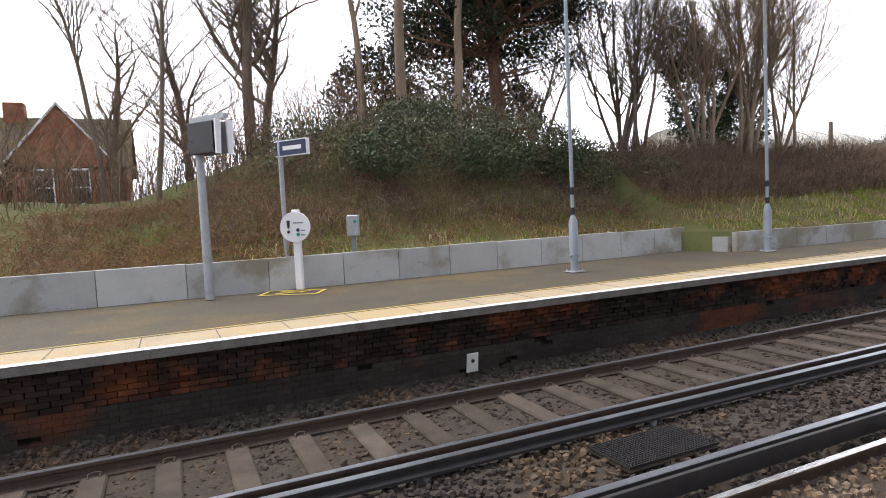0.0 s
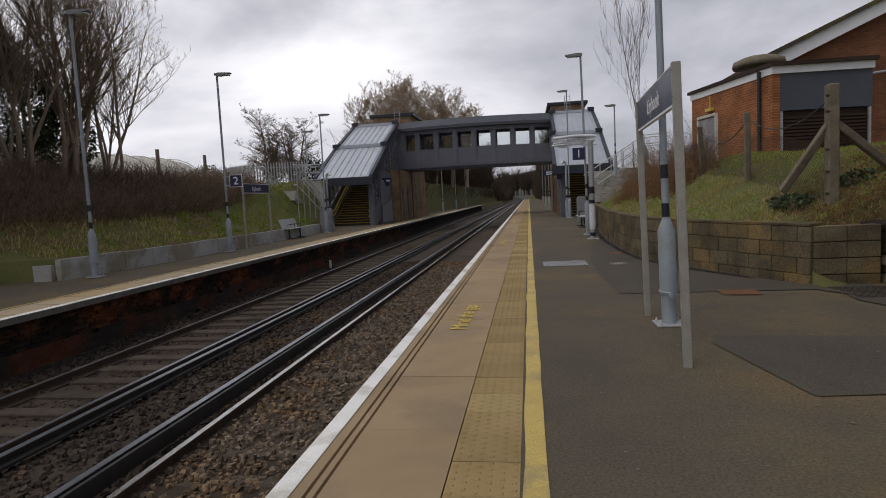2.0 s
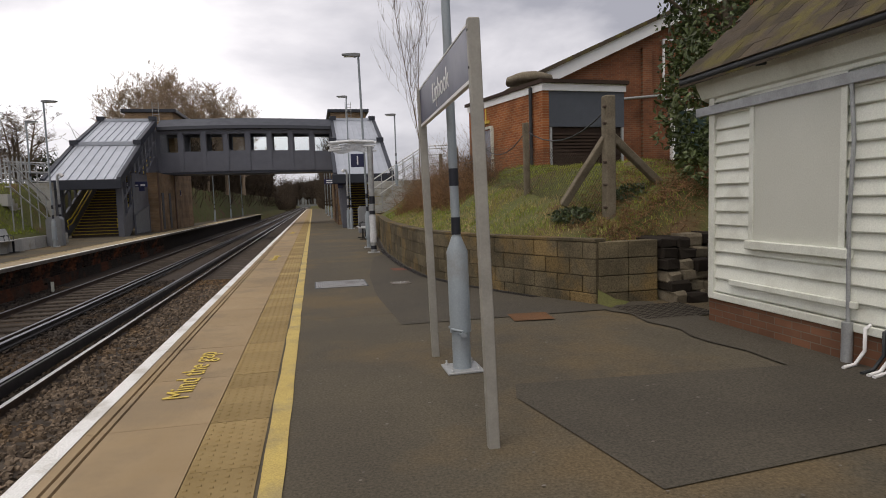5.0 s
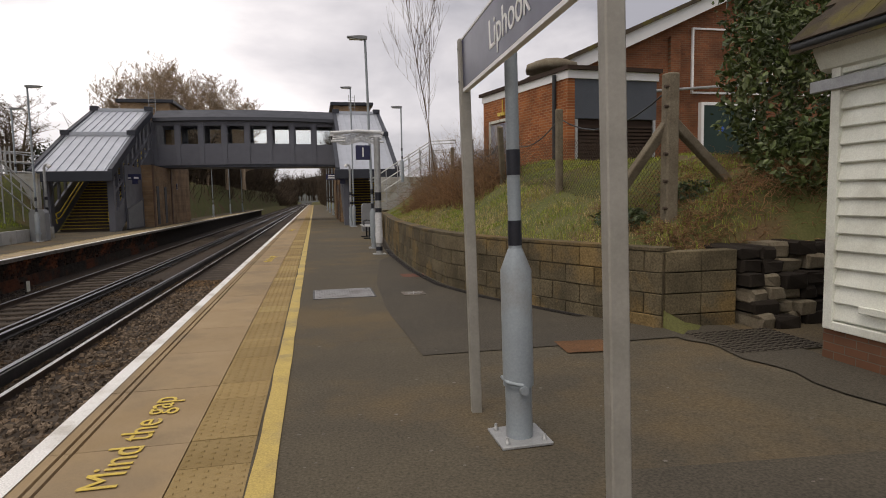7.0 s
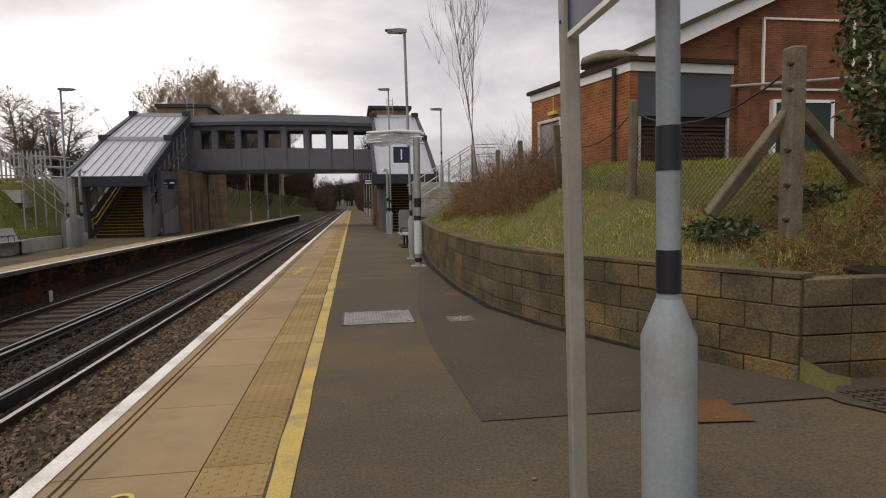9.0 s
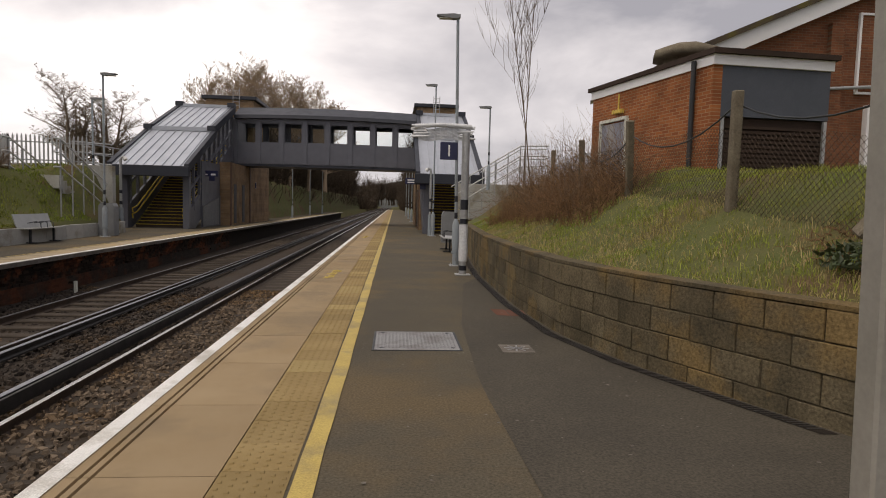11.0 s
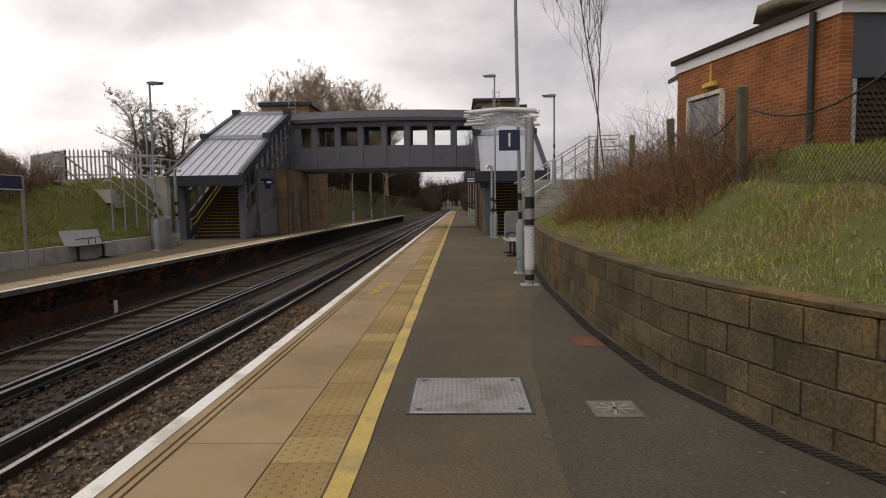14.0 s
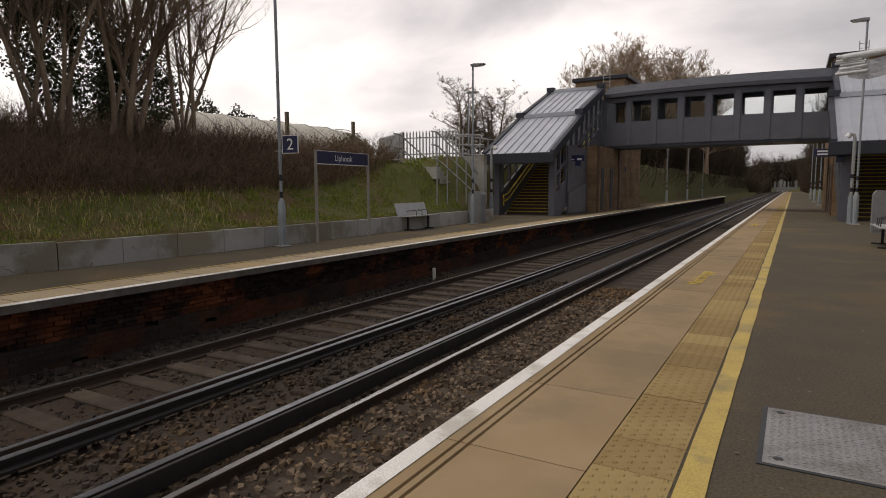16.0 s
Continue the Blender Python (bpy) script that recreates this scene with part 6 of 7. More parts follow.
# ---- plants ----
def tubes_mesh(name, segs, material, sides=4):
    """One mesh of tapered sticks; segs: rows of x0 y0 z0 x1 y1 z1 r0 r1."""
    s = np.asarray(segs, float)
    a, b, ra, rb = s[:, 0:3], s[:, 3:6], s[:, 6], s[:, 7]
    d = b - a
    d /= np.maximum(np.linalg.norm(d, axis=1, keepdims=True), 1e-6)
    ref = np.where(np.abs(d[:, 2:3]) < 0.9, np.array([[0, 0, 1.0]]), np.array([[1.0, 0, 0]]))
    u = np.cross(d, ref)
    u /= np.linalg.norm(u, axis=1, keepdims=True)
    v = np.cross(d, u)
    ang = np.arange(sides) * 2 * np.pi / sides
    off = u[:, None] * np.cos(ang)[None, :, None] + v[:, None] * np.sin(ang)[None, :, None]
    lo, hi = a[:, None] + off * ra[:, None, None], b[:, None] + off * rb[:, None, None]
    verts = np.concatenate([lo, hi], 1).reshape(-1, 3)
    k = np.arange(sides)
    f = np.stack([k, (k + 1) % sides, sides + (k + 1) % sides, sides + k], -1)
    faces = (f[None] + (np.arange(len(s)) * 2 * sides)[:, None, None]).reshape(-1, 4)
    me = arrays(name, verts.tolist(), faces.tolist(), material)
    for p in me.polygons:
        p.use_smooth = True
    return me


def leaves_mesh(name, centres, size, material, rng, flat=0.0):
    """Folded leaf blades, two triangles each, about the points given."""
    n = len(centres)
    c = np.asarray(centres, float)
    ax = rng.normal(size=(n, 3))
    ax[:, 2] *= 1 - flat
    ax /= np.linalg.norm(ax, axis=1, keepdims=True)
    t = np.cross(ax, rng.normal(size=(n, 3)))
    t /= np.maximum(np.linalg.norm(t, axis=1, keepdims=True), 1e-6)
    nn = np.cross(ax, t)
    L = (size * rng.uniform(0.6, 1.4, n))[:, None]
    p0, p1 = c - ax * L * 0.5, c + ax * L * 0.5
    q0, q1 = c + t * L * 0.28 + nn * L * 0.10, c - t * L * 0.28 + nn * L * 0.10
    verts = np.stack([p0, q0, p1, q1], 1).reshape(-1, 3)
    i = np.arange(n) * 4
    faces = np.concatenate([np.stack([i, i + 1, i + 2], -1), np.stack([i, i + 2, i + 3], -1)])
    return arrays(name, verts.tolist(), faces.tolist(), material)


def grow(rng, base, height, r, spread=0.5, depth=4, lean=(0, 0), first=0.3, kids=(3, 5), droop=0.0, up=0.35, fine=0.006):
    segs, tips = [], []

    def limb(p, d, length, rad, level):
        n = max(3, int(length / 0.45)) if level < 2 else 3
        step = length / n
        pts = [p]
        for i in range(n):
            w = 0.035 if level == 0 else 0.20
            d = d + Vector((rng.normal(0, w), rng.normal(0, w), rng.normal(0, w * 0.6) + (0.02 if level == 0 else up * 0.12) - droop * 0.1 * level))
            d.normalize()
            q = p + d * step
            r0, r1 = rad * (1 - 0.75 * i / n), rad * (1 - 0.75 * (i + 1) / n)
            segs.append((*p, *q, r0, r1))
            p = q
            pts.append(p)
            frac = (i + 1) / n
            if level < depth and (level > 0 or frac > first):
                for _ in range(int(rng.integers(kids[0], kids[1] + 1)) if level else int(rng.integers(1, 4))):
                    if rng.random() < (0.75 if level == 0 else 0.42):
                        a = rng.uniform(0, 2 * math.pi)
                        side = Vector((math.cos(a), math.sin(a), 0))
                        nd = (d * (1 - spread) + side * spread + Vector((0, 0, up))).normalized()
                        limb(p, nd, length * rng.uniform(0.30, 0.55) * (1.15 - 0.5 * frac), max(fine, r1 * rng.uniform(0.4, 0.65)), level + 1)
        tips.append(p)

    limb(Vector(base), Vector((lean[0], lean[1], 1)).normalized(), height, r, 0)
    return segs, tips


def bare_tree(name, x, y, height, r, seed, label, material=None, stems=1, z=None, **kw):
    rng = np.random.default_rng(seed)
    z = ground_h(x, y) - 0.1 if z is None else z
    t = thing(name, pose(x, y, z), label, "tree", "bare trees on the banks")
    segs = []
    for k in range(stems):
        a = rng.uniform(0, 6.28)
        b = (0.5 * math.cos(a) * (stems > 1) * rng.random(), 0.7 * math.sin(a) * (stems > 1) * rng.random(), 0)
        s, _ = grow(rng, b, height * rng.uniform(0.7, 1.05) if stems > 1 else height, r * (rng.uniform(0.6, 1) if stems > 1 else 1), lean=(rng.normal(0, 0.16 if stems > 1 else 0.05), rng.normal(0, 0.2 if stems > 1 else 0.05)), **kw)
        segs += s
    segs = np.asarray(segs)
    thick = segs[:, 6] > 0.35 * r
    for nm, sel, sd in (("trunk", thick, 7), ("crown", ~thick, 3)):
        if sel.any():
            o = new(nm, tubes_mesh(nm, segs[sel], material or M_BARK, sd))
            o.parent = t
    return t


# far bank, from the near end of the clip's view to the steps
bare_tree("bare_tree", -17.0, 9.8, 13, 0.19, 21, "tall bare tree with a pale straight trunk", M_BARK2, first=0.45, depth=3)
bare_tree("bare_tree", -16.6, 11.5, 12, 0.16, 22, "tall bare tree with a pale straight trunk", M_BARK2, first=0.4, depth=3)
bare_tree("bare_tree", -17.5, 8.6, 11, 0.13, 23, "slim bare tree on the bank", M_BARK2, first=0.3, depth=3)
bare_tree("bare_tree", -20.0, 5.5, 10, 0.22, 24, "bare spreading tree with many fine twigs", M_BARK, first=0.25, depth=4, spread=0.6)
bare_tree("bare_tree", -24.0, 6.5, 9, 0.2, 25, "bare spreading tree with many fine twigs", M_BARK, first=0.2, depth=4, spread=0.6)
bare_tree("bare_tree", -16.5, 2.6, 9, 0.08, 26, "thin bare sapling on the bank", M_BARK, first=0.3, depth=3)
bare_tree("bare_tree", -18.0, 1.2, 9, 0.08, 27, "thin bare sapling on the bank", M_BARK, first=0.3, depth=3)
bare_tree("bare_tree", -26.0, 1.0, 7, 0.2, 28, "bare spreading tree before the house", M_BARK, first=0.2, depth=4, spread=0.65)
bare_tree("bare_tree", -22.5, 3.6, 6.5, 0.16, 29, "bare spreading tree before the house", M_BARK, first=0.2, depth=4, spread=0.65)
bare_tree("bare_tree", -16.5, 18.6, 7.5, 0.08, 31, "many-stemmed bare tree on the bank", M_BARK, stems=6, first=0.25, depth=3)
bare_tree("bare_tree", -15.2, 21.0, 9.0, 0.10, 32, "many-stemmed bare tree with thin brown stems", M_BARK2, stems=7, first=0.25, depth=3, spread=0.4)
bare_tree("bare_tree", -14.9, 22.8, 9.0, 0.11, 33, "many-stemmed bare tree with thin brown stems", M_BARK2, stems=8, first=0.25, depth=3, spread=0.4)
bare_tree("bare_tree", -14.5, 24.4, 7.5, 0.09, 34, "leaning bare stems over the hedge", M_BARK2, stems=5, first=0.25, depth=3, spread=0.5)
bare_tree("bare_tree", -20.5, 17.0, 8.5, 0.10, 35, "many-stemmed bare tree on the bank", M_BARK, stems=4, first=0.2, depth=3)
bare_tree("bare_tree", -18.5, 20.0, 8.5, 0.10, 37, "many-stemmed bare tree on the bank", M_BARK, stems=4, first=0.2, depth=3)

# the pine
rng = np.random.default_rng(40)
t = thing("pine_tree", pose(-19.0, 14.6, 3.2), "tall pine with red-brown bark and dark needles", "tree")
segs, tips = grow(rng, (0, 0, 0), 14, 0.30, depth=2, first=0.22, spread=0.8, up=0.1)
segs = np.asarray(segs)
th = segs[:, 6] > 0.1
o = new("trunk", tubes_mesh("trunk", segs[th], M_PINEBARK, 9))
o.parent = t
o = new("crown", tubes_mesh("crown", segs[~th], M_PINEBARK, 4))
o.parent = t
pts = []
for p in tips:
    c = np.array(p)
    if c[2] > 2.0:
        k = int(rng.integers(120, 220))
        pts.append(c + rng.normal(size=(k, 3)) * np.array([0.55, 0.55, 0.26]))
o = new("needles", leaves_mesh("needles", np.concatenate(pts), 0.14, M_PINE, rng))
o.parent = t


def leafy(name, label, clumps, count, size, material, seed, category="bush", kind="", group=""):
    """A leafy mass: clumps are rows of x y z rx ry rz; leaves lie towards the outside of each."""
    rng = np.random.default_rng(seed)
    w = np.array([c[3] * c[4] + c[3] * c[5] for c in clumps])
    pts = []
    for c, k in zip(clumps, (count * w / w.sum()).astype(int)):
        d = rng.normal(size=(k, 3))
        d /= np.linalg.norm(d, axis=1, keepdims=True)
        rad = 1 - np.abs(rng.normal(0, 0.22, k))
        lump = np.array([0.82 + 0.35 * noise.noise((v[0] * 2.3 + c[0], v[1] * 2.3 + c[1], v[2] * 2.3)) for v in d])
        pts.append(np.array(c[:3]) + d * (rad * lump)[:, None] * np.array(c[3:6]))
    p = np.concatenate(pts)
    o = new(name, leaves_mesh(name, p, size, material, rng))
    return tagged(o, label, category, group, kind)


# holly inside the stems, mound of laurel and bramble, conifers behind the tunnel
leafy("holly_tree", "dark evergreen holly among bare stems", [(-16.4, 22.2, 5.4, 1.5, 2.1, 2.8), (-16.2, 24.0, 4.4, 1.3, 1.5, 1.9), (-16.5, 21.2, 7.2, 1.1, 1.4, 1.7)], 26000, 0.105, M_LEAF, 51, "tree")
leafy("dark_conifer", "dark evergreen tree behind the pine", [(-22.5, 13.5, 7.0, 2.4, 3.2, 3.0), (-22.5, 10.5, 6.2, 2.2, 2.2, 2.4), (-22, 16.8, 5.6, 1.8, 2.0, 1.8)], 15000, 0.16, M_PINE, 52, "tree")
leafy("laurel_mound", "broad mound of brown-green evergreen undergrowth on the bank", [(-14.9, 9.2, 3.3, 1.7, 2.4, 1.2), (-14.7, 12.4, 3.3, 1.7, 2.3, 1.2), (-15.4, 6.6, 3.2, 1.6, 2.0, 1.2), (-14.8, 15.0, 2.6, 1.5, 1.7, 1.1), (-16.6, 10.8, 4.2, 1.6, 3.0, 1.1), (-13.9, 17.2, 2.2, 1.2, 1.4, 0.9)], 26000, 0.085, M_LEAF2, 53)
leafy("evergreen_mound", "patches of dark ivy and holly in the undergrowth", [(-13.8, 11.2, 2.9, 1.0, 1.6, 0.8), (-13.9, 8.0, 3.0, 1.0, 1.2, 0.8), (-14.4, 13.9, 3.0, 1.2, 1.2, 1.0), (-15.4, 9.6, 4.2, 1.0, 1.5, 0.6)], 11000, 0.09, M_LEAF, 54)
leafy("conifer_hedge", "row of dark conifers behind the polytunnel", [(-31, 38 + i * 3.0, 4.6 - 0.25 * i, 2.2, 2.0, 3.2 - 0.25 * i) for i in range(5)], 14000, 0.22, M_PINE, 55, "hedge")
leafy("garden_shrubs", "dark shrubs at the end of the hedge", [(-15.2, 33.5, 2.9, 1.0, 1.2, 0.9), (-16.5, 34.8, 3.2, 1.2, 1.2, 1.0)], 6000, 0.08, M_LEAF2, 56)
leafy("ivy_tree", "tree thickly covered with green ivy behind the hut", [(9.3, 15.0, 4.8, 1.3, 1.4, 2.1), (8.4, 14.2, 3.0, 1.0, 1.0, 1.6), (9.8, 14.2, 6.3, 1.2, 1.2, 1.5), (8.2, 13.4, 1.9, 1.0, 0.8, 0.8)], 15000, 0.11, mat("ivy_leaf", (0.045, 0.075, 0.018), (0.085, 0.105, 0.03), 1.5, 0.5, 0, island=0.5), 57, "tree")
leafy("ivy_patch", "ivy spreading over the bank by the strainer post", [(5.9, 14.2, 1.15, 0.45, 0.6, 0.18), (6.9, 14.0, 1.45, 0.55, 0.45, 0.25), (7.7, 13.9, 1.5, 0.5, 0.45, 0.3)], 2600, 0.075, M_LEAF, 58)
rng = np.random.default_rng(62)
t = thing("bare_tree", pose(9.4, 15.2, 1.9), "bare twigs reaching out from the ivy-clad trunk", "tree", "bare trees on the banks")
segs = []
for k in range(6):
    s, _ = grow(rng, (0, 0, 2.4 + 0.45 * k), 4.2, 0.05, lean=(-1.7, 0.3 * rng.normal()), depth=3, first=0.25, spread=0.5, up=0.15)
    segs += s
s, _ = grow(rng, (0, 0, 0), 6.0, 0.16, depth=2, first=0.5)
segs += s
o = new("crown", tubes_mesh("crown", segs, M_BARK, 4))
o.parent = t

# saplings on the near bank
bare_tree("sapling", 5.55, 26.6, 6.6, 0.021, 71, "slim bare sapling on the near bank", M_BARK, z=1.3, first=0.3, depth=2, spread=0.2, up=0.9)
bare_tree("sapling", 5.9, 26.9, 7.0, 0.024, 72, "slim bare sapling on the near bank", M_BARK, z=1.3, first=0.3, depth=2, spread=0.18, up=0.9)
# trees beyond the bridge
M_TREEFAR = mat("brown_far_bark", (0.42, 0.32, 0.23), (0.31, 0.235, 0.165), 3, 0.95, 0)
for k, (x, y, h) in enumerate(((-11.5, 80, 11.5), (-8.5, 86, 11.5), (-13.5, 84, 11), (-5.5, 90, 10.5), (-4.0, 97, 11), (-9.5, 94, 12.5), (-15.8, 82, 10.5), (-12.4, 88, 12), (-6.8, 83, 10.5), (-10.4, 82, 11.5), (-3.2, 88, 9.5))):
    bare_tree("bare_tree", x - 4, y, h, 0.22, 80 + k, "leafless tree rising behind the footbridge", M_TREEFAR, first=0.2, depth=4, spread=0.6, up=0.3, z=3.0, fine=0.018)
bare_tree("round_oak", -24.8, 62, 7.2, 0.26, 90, "round bare oak beyond the fence", M_BARK, stems=4, first=0.15, depth=4, spread=0.85, z=3.0, fine=0.012)
bare_tree("round_oak", -23.4, 64, 6.6, 0.24, 91, "round bare oak beyond the fence", M_BARK, stems=4, first=0.15, depth=4, spread=0.85, z=3.0, fine=0.012)
leafy("evergreen_belt", "belt of dark evergreens beyond the ramp", [(-22.6, 68, 4.8, 2.6, 3, 2.4), (-19.6, 70, 5.2, 2.4, 3, 2.2)], 6000, 0.25, M_PINE, 59, "trees")


GX, GY = np.arange(-26, 14.01, 0.25), np.arange(-6, 40.01, 0.25)
GRID = np.array([[ground_h(float(x), float(y)) for x in GX] for y in GY])


def heights(x, y):
    fx, fy = np.clip((x - GX[0]) / 0.25, 0, len(GX) - 1.01), np.clip((y - GY[0]) / 0.25, 0, len(GY) - 1.01)
    i, j = fx.astype(int), fy.astype(int)
    u, v = fx - i, fy - j
    return (GRID[j, i] * (1 - u) + GRID[j, i + 1] * u) * (1 - v) + (GRID[j + 1, i] * (1 - u) + GRID[j + 1, i + 1] * u) * v


def scatter(rng, count, region):
    areas = np.array([(q[1] - q[0]) * (q[3] - q[2]) for q in region])
    k = rng.choice(len(region), count, p=areas / areas.sum())
    q = np.array(region)[k]
    return q[:, 0] + (q[:, 1] - q[:, 0]) * rng.random(count), q[:, 2] + (q[:, 3] - q[:, 2]) * rng.random(count)


def sticks(name, label, count, region, height, material, seed, category, lean=0.5, r=0.006, bend=0.5, segn=4):
    """Many thin bent stems standing on the ground within a list of (x0, x1, y0, y1) patches."""
    rng = np.random.default_rng(seed)
    x, y = scatter(rng, count, region)
    p = np.stack([x, y, heights(x, y) - 0.03], -1)
    a = rng.uniform(0, 6.28, count)
    out_ = np.stack([np.cos(a), np.sin(a), np.full(count, -1.0)], -1)
    d = np.stack([np.cos(a) * lean * rng.random(count), np.sin(a) * lean * rng.random(count), np.ones(count)], -1)
    L = height * rng.uniform(0.4, 1.25, count)[:, None]
    w = r * rng.uniform(0.6, 1.4, count)
    rows_ = []
    for s in range(segn):
        d = d / np.linalg.norm(d, axis=1, keepdims=True)
        n = p + d * L / segn
        rows_.append(np.concatenate([p, n, (w * (1 - 0.8 * s / segn))[:, None], (w * (1 - 0.8 * (s + 1) / segn))[:, None]], 1))
        p = n
        d = d + rng.normal(0, 0.28, (count, 3)) + out_ * (bend * rng.random(count) * 0.6)[:, None]
    o = new(name, tubes_mesh(name, np.concatenate(rows_), material, 3))
    return tagged(o, label, category, kind="stuff")


sticks("bramble_stems", "tangled brown bramble and bare scrub stems on the far bank", 8000, [(-17, -12.6, 3.5, 8.5), (-16, -12.3, 16.0, 27.5), (-16.0, -12.0, 24, 32.5), (-15, -12.8, 8, 17)], 1.05, M_TWIG, 101, "scrub", lean=0.9, r=0.009, bend=0.7)
sticks("hedge_stems", "dense leafless hedge along the top of the far bank", 7500, [(-15.8, -12.3, 17.0, 24.0), (-15.2, -12.0, 24.0, 32.5)], 1.15, M_TWIG, 102, "hedge", lean=0.7, r=0.010, bend=0.35)
sticks("dead_bracken", "rust-brown dead bracken and bramble on the bank", 9000, [(-16, -11.5, -3.0, 6.0), (-16, -11.7, 0.0, 5.0), (-14.5, -12.0, 5, 11), (-13.5, -11.8, 11, 20)], 0.6, M_BRACK, 103, "bracken", lean=1.3, r=0.007, bend=1.2)
sticks("tall_scrub", "tall thin scrub stems before the house and trees", 1700, [(-22, -16.5, -3, 8), (-21, -17, 8, 17)], 3.6, M_TWIG, 104, "scrub", lean=0.5, r=0.012, bend=0.25, segn=5)
sticks("near_bramble", "rust-brown bramble thicket on the near bank", 2600, [(4.9, 6.6, 20.5, 29.5), (5.0, 6.4, 19.5, 24.0)], 1.15, M_BRACK, 105, "scrub", lean=0.9, r=0.006, bend=0.8)
sticks("near_twigs", "thin brown twigs among the brambles by the annex", 1100, [(5.2, 6.7, 21, 29.5)], 1.7, M_TWIG, 106, "scrub", lean=0.5, r=0.006, bend=0.3)
sticks("fallen_twigs", "dry leaf litter and twigs by the strainer post", 4200, [(5.7, 8.6, 13.1, 15.0), (6.0, 8.2, 12.7, 13.6)], 0.28, M_BRACK, 107, "litter", lean=2.5, r=0.005, bend=1.5)
sticks("bank_litter", "dead stalks scattered over the far bank", 3500, [(-13.5, -10.3, 1, 13.5), (-12.5, -9.3, 14, 22)], 0.32, M_BRACK, 108, "litter", lean=2.0, r=0.005, bend=1.2)


def grass(name, label, count, region, height, material, seed, width=0.006):
    rng = np.random.default_rng(seed)
    x, y = scatter(rng, count, region)
    wx = np.interp(y, [p[0] for p in WALL_R], [p[1] for p in WALL_R])
    wl_ = np.interp(y, [p[0] for p in WALL_L], [p[1] for p in WALL_L])
    dens = 0.5 * (np.sin(x * 2.9 + 1.3 * np.sin(y * 1.7) + seed) + np.sin(y * 2.3 + 1.1 * np.sin(x * 2.1)))
    ok = np.where(x > 0, x - wx, wl_ - x) > 0.07
    clump = np.array([noise.noise((a_ * 1.7, b_ * 1.7, seed)) + 0.5 * noise.noise((a_ * 5.1, b_ * 5.1, seed)) for a_, b_ in zip(x, y)])
    dens = 0.4 * dens + 1.3 * clump
    ok &= (dens > -0.15) | (rng.random(count) < 0.25)
    x, y, dens = x[ok], y[ok], dens[ok]
    n = len(x)
    z = heights(x, y)
    z = np.where(z < 0.2, 0.72, z)
    a, b = rng.uniform(0, 6.28, n), rng.uniform(0, 6.28, n)
    h = height * rng.uniform(0.4, 1.4, n) * np.clip(1 + 0.6 * dens, 0.4, 2.0)
    c, s = np.cos(a) * width, np.sin(a) * width
    l1, l2 = rng.uniform(0.05, 0.4, n) * h, rng.uniform(0.3, 1.1, n) * h
    ex, ey = np.cos(b), np.sin(b)
    v = np.stack([np.stack([x - c, y - s, z - 0.02], -1), np.stack([x + c, y + s, z - 0.02], -1),
                  np.stack([x + ex * l1 + c * 0.7, y + ey * l1 + s * 0.7, z + h * 0.6], -1), np.stack([x + ex * l1 - c * 0.7, y + ey * l1 - s * 0.7, z + h * 0.6], -1),
                  np.stack([x + ex * l2, y + ey * l2, z + h * rng.uniform(0.55, 1.0, n)], -1)], 1).reshape(-1, 3)
    k = np.arange(n)[:, None] * 5
    faces = (k + np.array([[0, 1, 2, 3]])).tolist() + (k + np.array([[3, 2, 4]])).tolist()
    o = new(name, arrays(name, v.tolist(), faces, material))
    return tagged(o, label, "grass", kind="stuff")


grass("bank_grass", "tufts of green grass on the near bank", 70000, [(3.8, 7.4, 12.9, 20), (3.8, 7.0, 20, 33), (7.2, 12, 14, 22.0)], 0.065, M_GRASS, 201, width=0.0045)
grass("dry_bank_grass", "straw-coloured dead grass on the near bank", 17000, [(3.8, 6.2, 12.9, 20), (3.8, 5.4, 20, 28)], 0.07, M_DRYGR, 202, width=0.004)
grass("far_bank_grass", "short green grass on the far bank", 42000, [(-14.5, -10.2, 1, 13.6), (-13.2, -8.8, 14, 34), (-13.5, -9, 22, 36)], 0.09, M_GRASSF, 203, width=0.010)
grass("far_dry_grass", "dead grass patches on the far bank", 6000, [(-13.5, -10.2, 4, 13.6), (-12.5, -9.0, 14, 24)], 0.18, M_DRYGR, 204, width=0.009)


def woods(name, label, spots, seed):
    rng = np.random.default_rng(seed)
    segs = []
    for x, y, z, h in spots:
        p = np.array([x, y, z])
        for s in range(3):
            q = p + np.array([rng.normal(0, 0.25), rng.normal(0, 0.25), h * 0.22])
            segs.append((*p, *q, 0.16 - s * 0.03, 0.13 - s * 0.03))
            p = q
            for _ in range(26):
                a = rng.uniform(0, 6.28)
                L = h * rng.uniform(0.15, 0.42)
                e = p + np.array([math.cos(a) * L * 0.55, math.sin(a) * L * 0.55, L * rng.uniform(0.4, 1.0)])
                segs.append((*p, *e, 0.05, 0.015))
                for _ in range(3):
                    m = p + (e - p) * rng.uniform(0.3, 1.0)
                    t2 = m + rng.normal(0, 0.14 * h * 0.5, 3) + np.array([0, 0, 0.05 * h])
                    segs.append((*m, *t2, 0.03, 0.012))
    o = new(name, tubes_mesh(name, segs, M_FARTREE, 3))
    return tagged(o, label, "woods", kind="stuff")


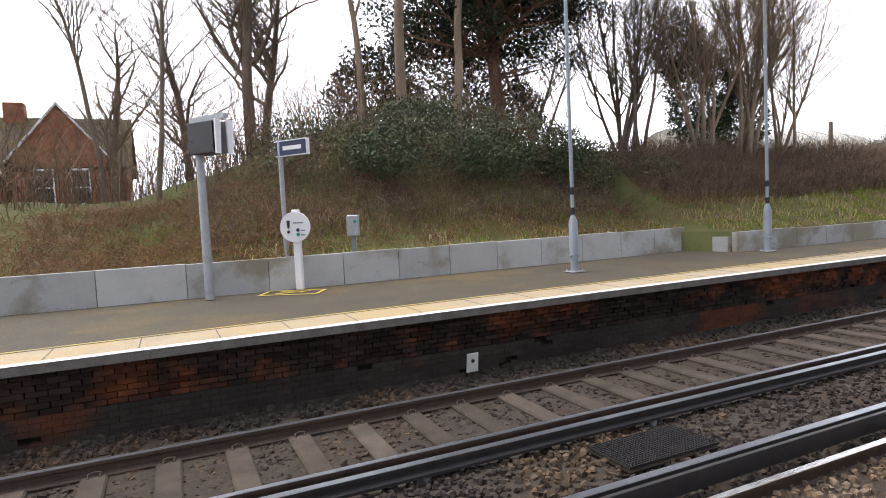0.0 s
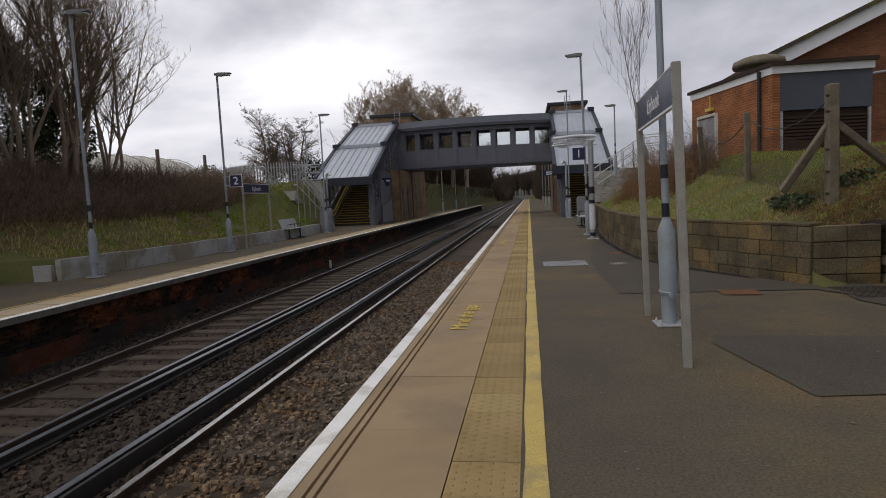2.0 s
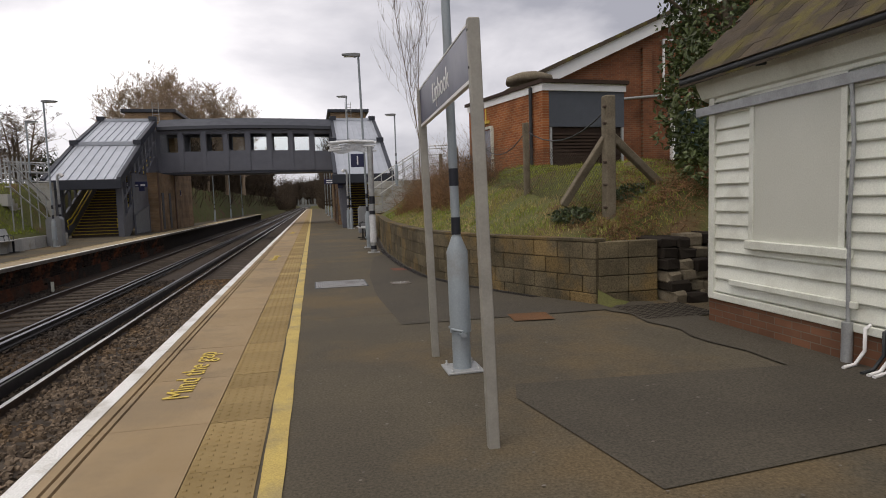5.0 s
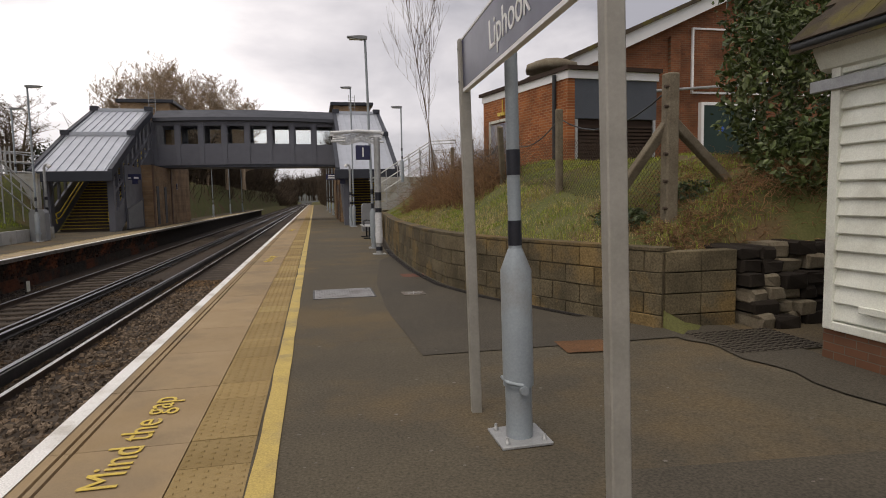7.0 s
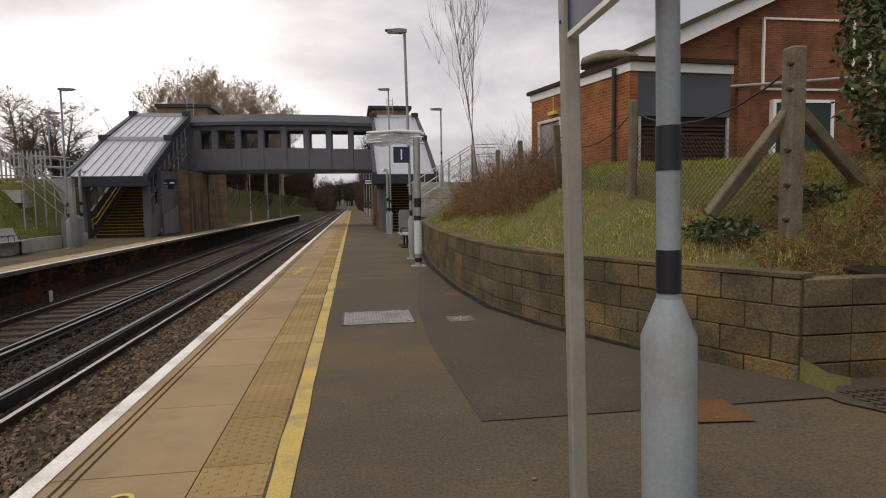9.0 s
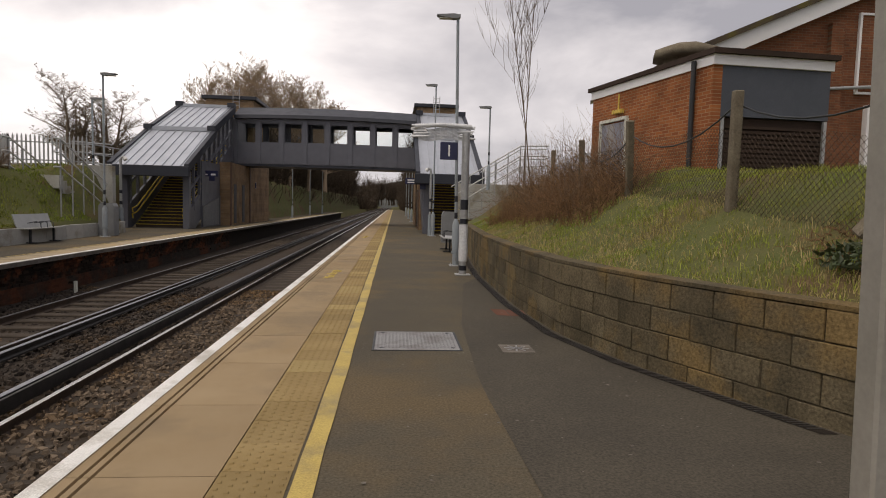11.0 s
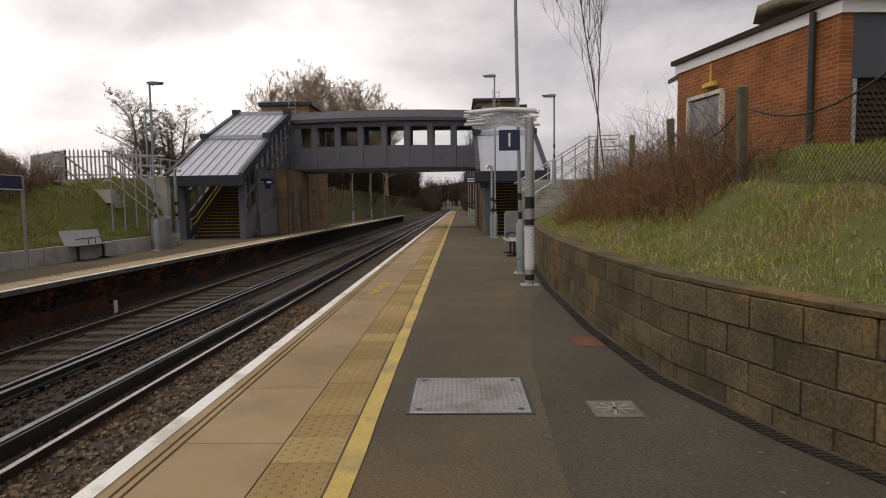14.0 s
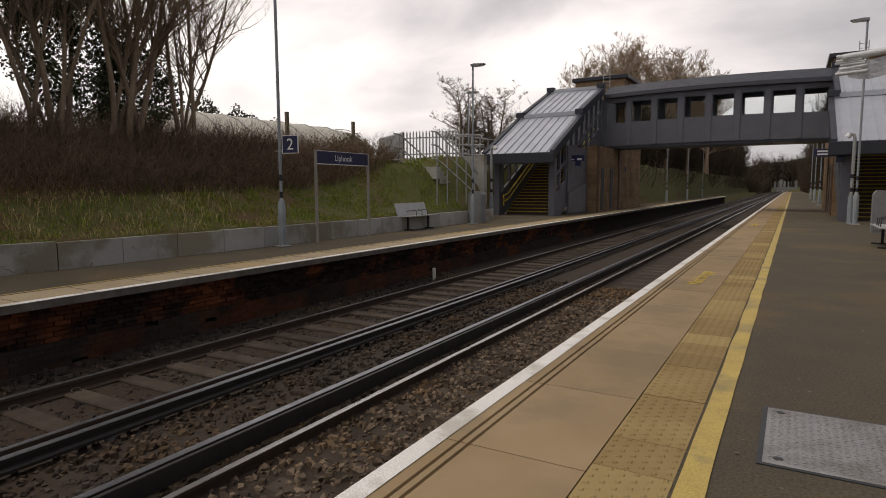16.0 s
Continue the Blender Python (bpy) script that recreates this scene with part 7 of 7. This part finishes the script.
rng = np.random.default_rng(300)
spots = [(float(-11.0 - rng.random() ** 2 * 6), float(66 + 150 * rng.random() ** 1.2), 2.4, float(rng.uniform(6.5, 8.5))) for _ in range(150)]
spots = [(x, y, z, h * (0.85 + 0.5 * min(1.0, (y - 66) / 90))) for x, y, z, h in spots]
spots += [(float(5.5 + rng.random() ** 1.5 * 6), float(100 + 140 * rng.random() ** 1.2), 2.2, float(rng.uniform(8, 12))) for _ in range(90)]
spots += [(float(rng.uniform(-22, 16)), float(rng.uniform(260, 330)), 1.0, float(rng.uniform(9, 13))) for _ in range(110)]
woods("lineside_woods", "leafless brown woods lining the cutting beyond the bridge", spots, 301)
leafy("lineside_evergreens", "dark evergreens and ivy along the line beyond the bridge", [(-13.5 - (i % 3), 62 + i * 7.5, 3.6, 2.2, 4.0, 2.6) for i in range(16)] + [(8.0 + (i % 3), 105 + i * 10, 3.0, 2.2, 5.0, 2.4) for i in range(13)], 26000, 0.30, mat("dull_ivy", (0.05, 0.048, 0.028), (0.075, 0.06, 0.04), 1, 0.8, 0, island=0.5), 302, "woods", kind="stuff")
sticks("lineside_scrub", "brown leafless scrub covering the cutting sides beyond the bridge", 15000, [(-16, -10.2, 59, 85), (-16, -10.0, 85, 140), (-16, -9.6, 140, 260), (4.8, 9, 105, 160), (4.0, 9, 150, 280), (-14, -7, 200, 330)], 5.5, M_FARTREE, 303, "scrub", lean=0.35, r=0.045, bend=0.12)

# wooded ridge closing the view along the line
hx = np.linspace(-320, 320, 65)
hz = 15 + 5 * np.sin(hx * 0.013 + 0.8) + 2.0 * np.sin(hx * 0.06) + 0.8 * np.sin(hx * 0.31)
hv, hf = [], []
for dy, k in ((-60, -0.2), (-25, 0.6), (0, 1.0), (60, 0.5), (120, -0.2)):
    hv += [(float(x), 480.0 + dy, float(z * k)) for x, z in zip(hx, hz)]
for r_ in range(4):
    hf += [(r_ * 65 + i, r_ * 65 + i + 1, r_ * 65 + i + 66, r_ * 65 + i + 65) for i in range(64)]
tagged(new("backdrop_ridge", arrays("backdrop_ridge", hv, hf, M_HILL)), "low hazy wooded ridge beyond the line", "hill", kind="structure")
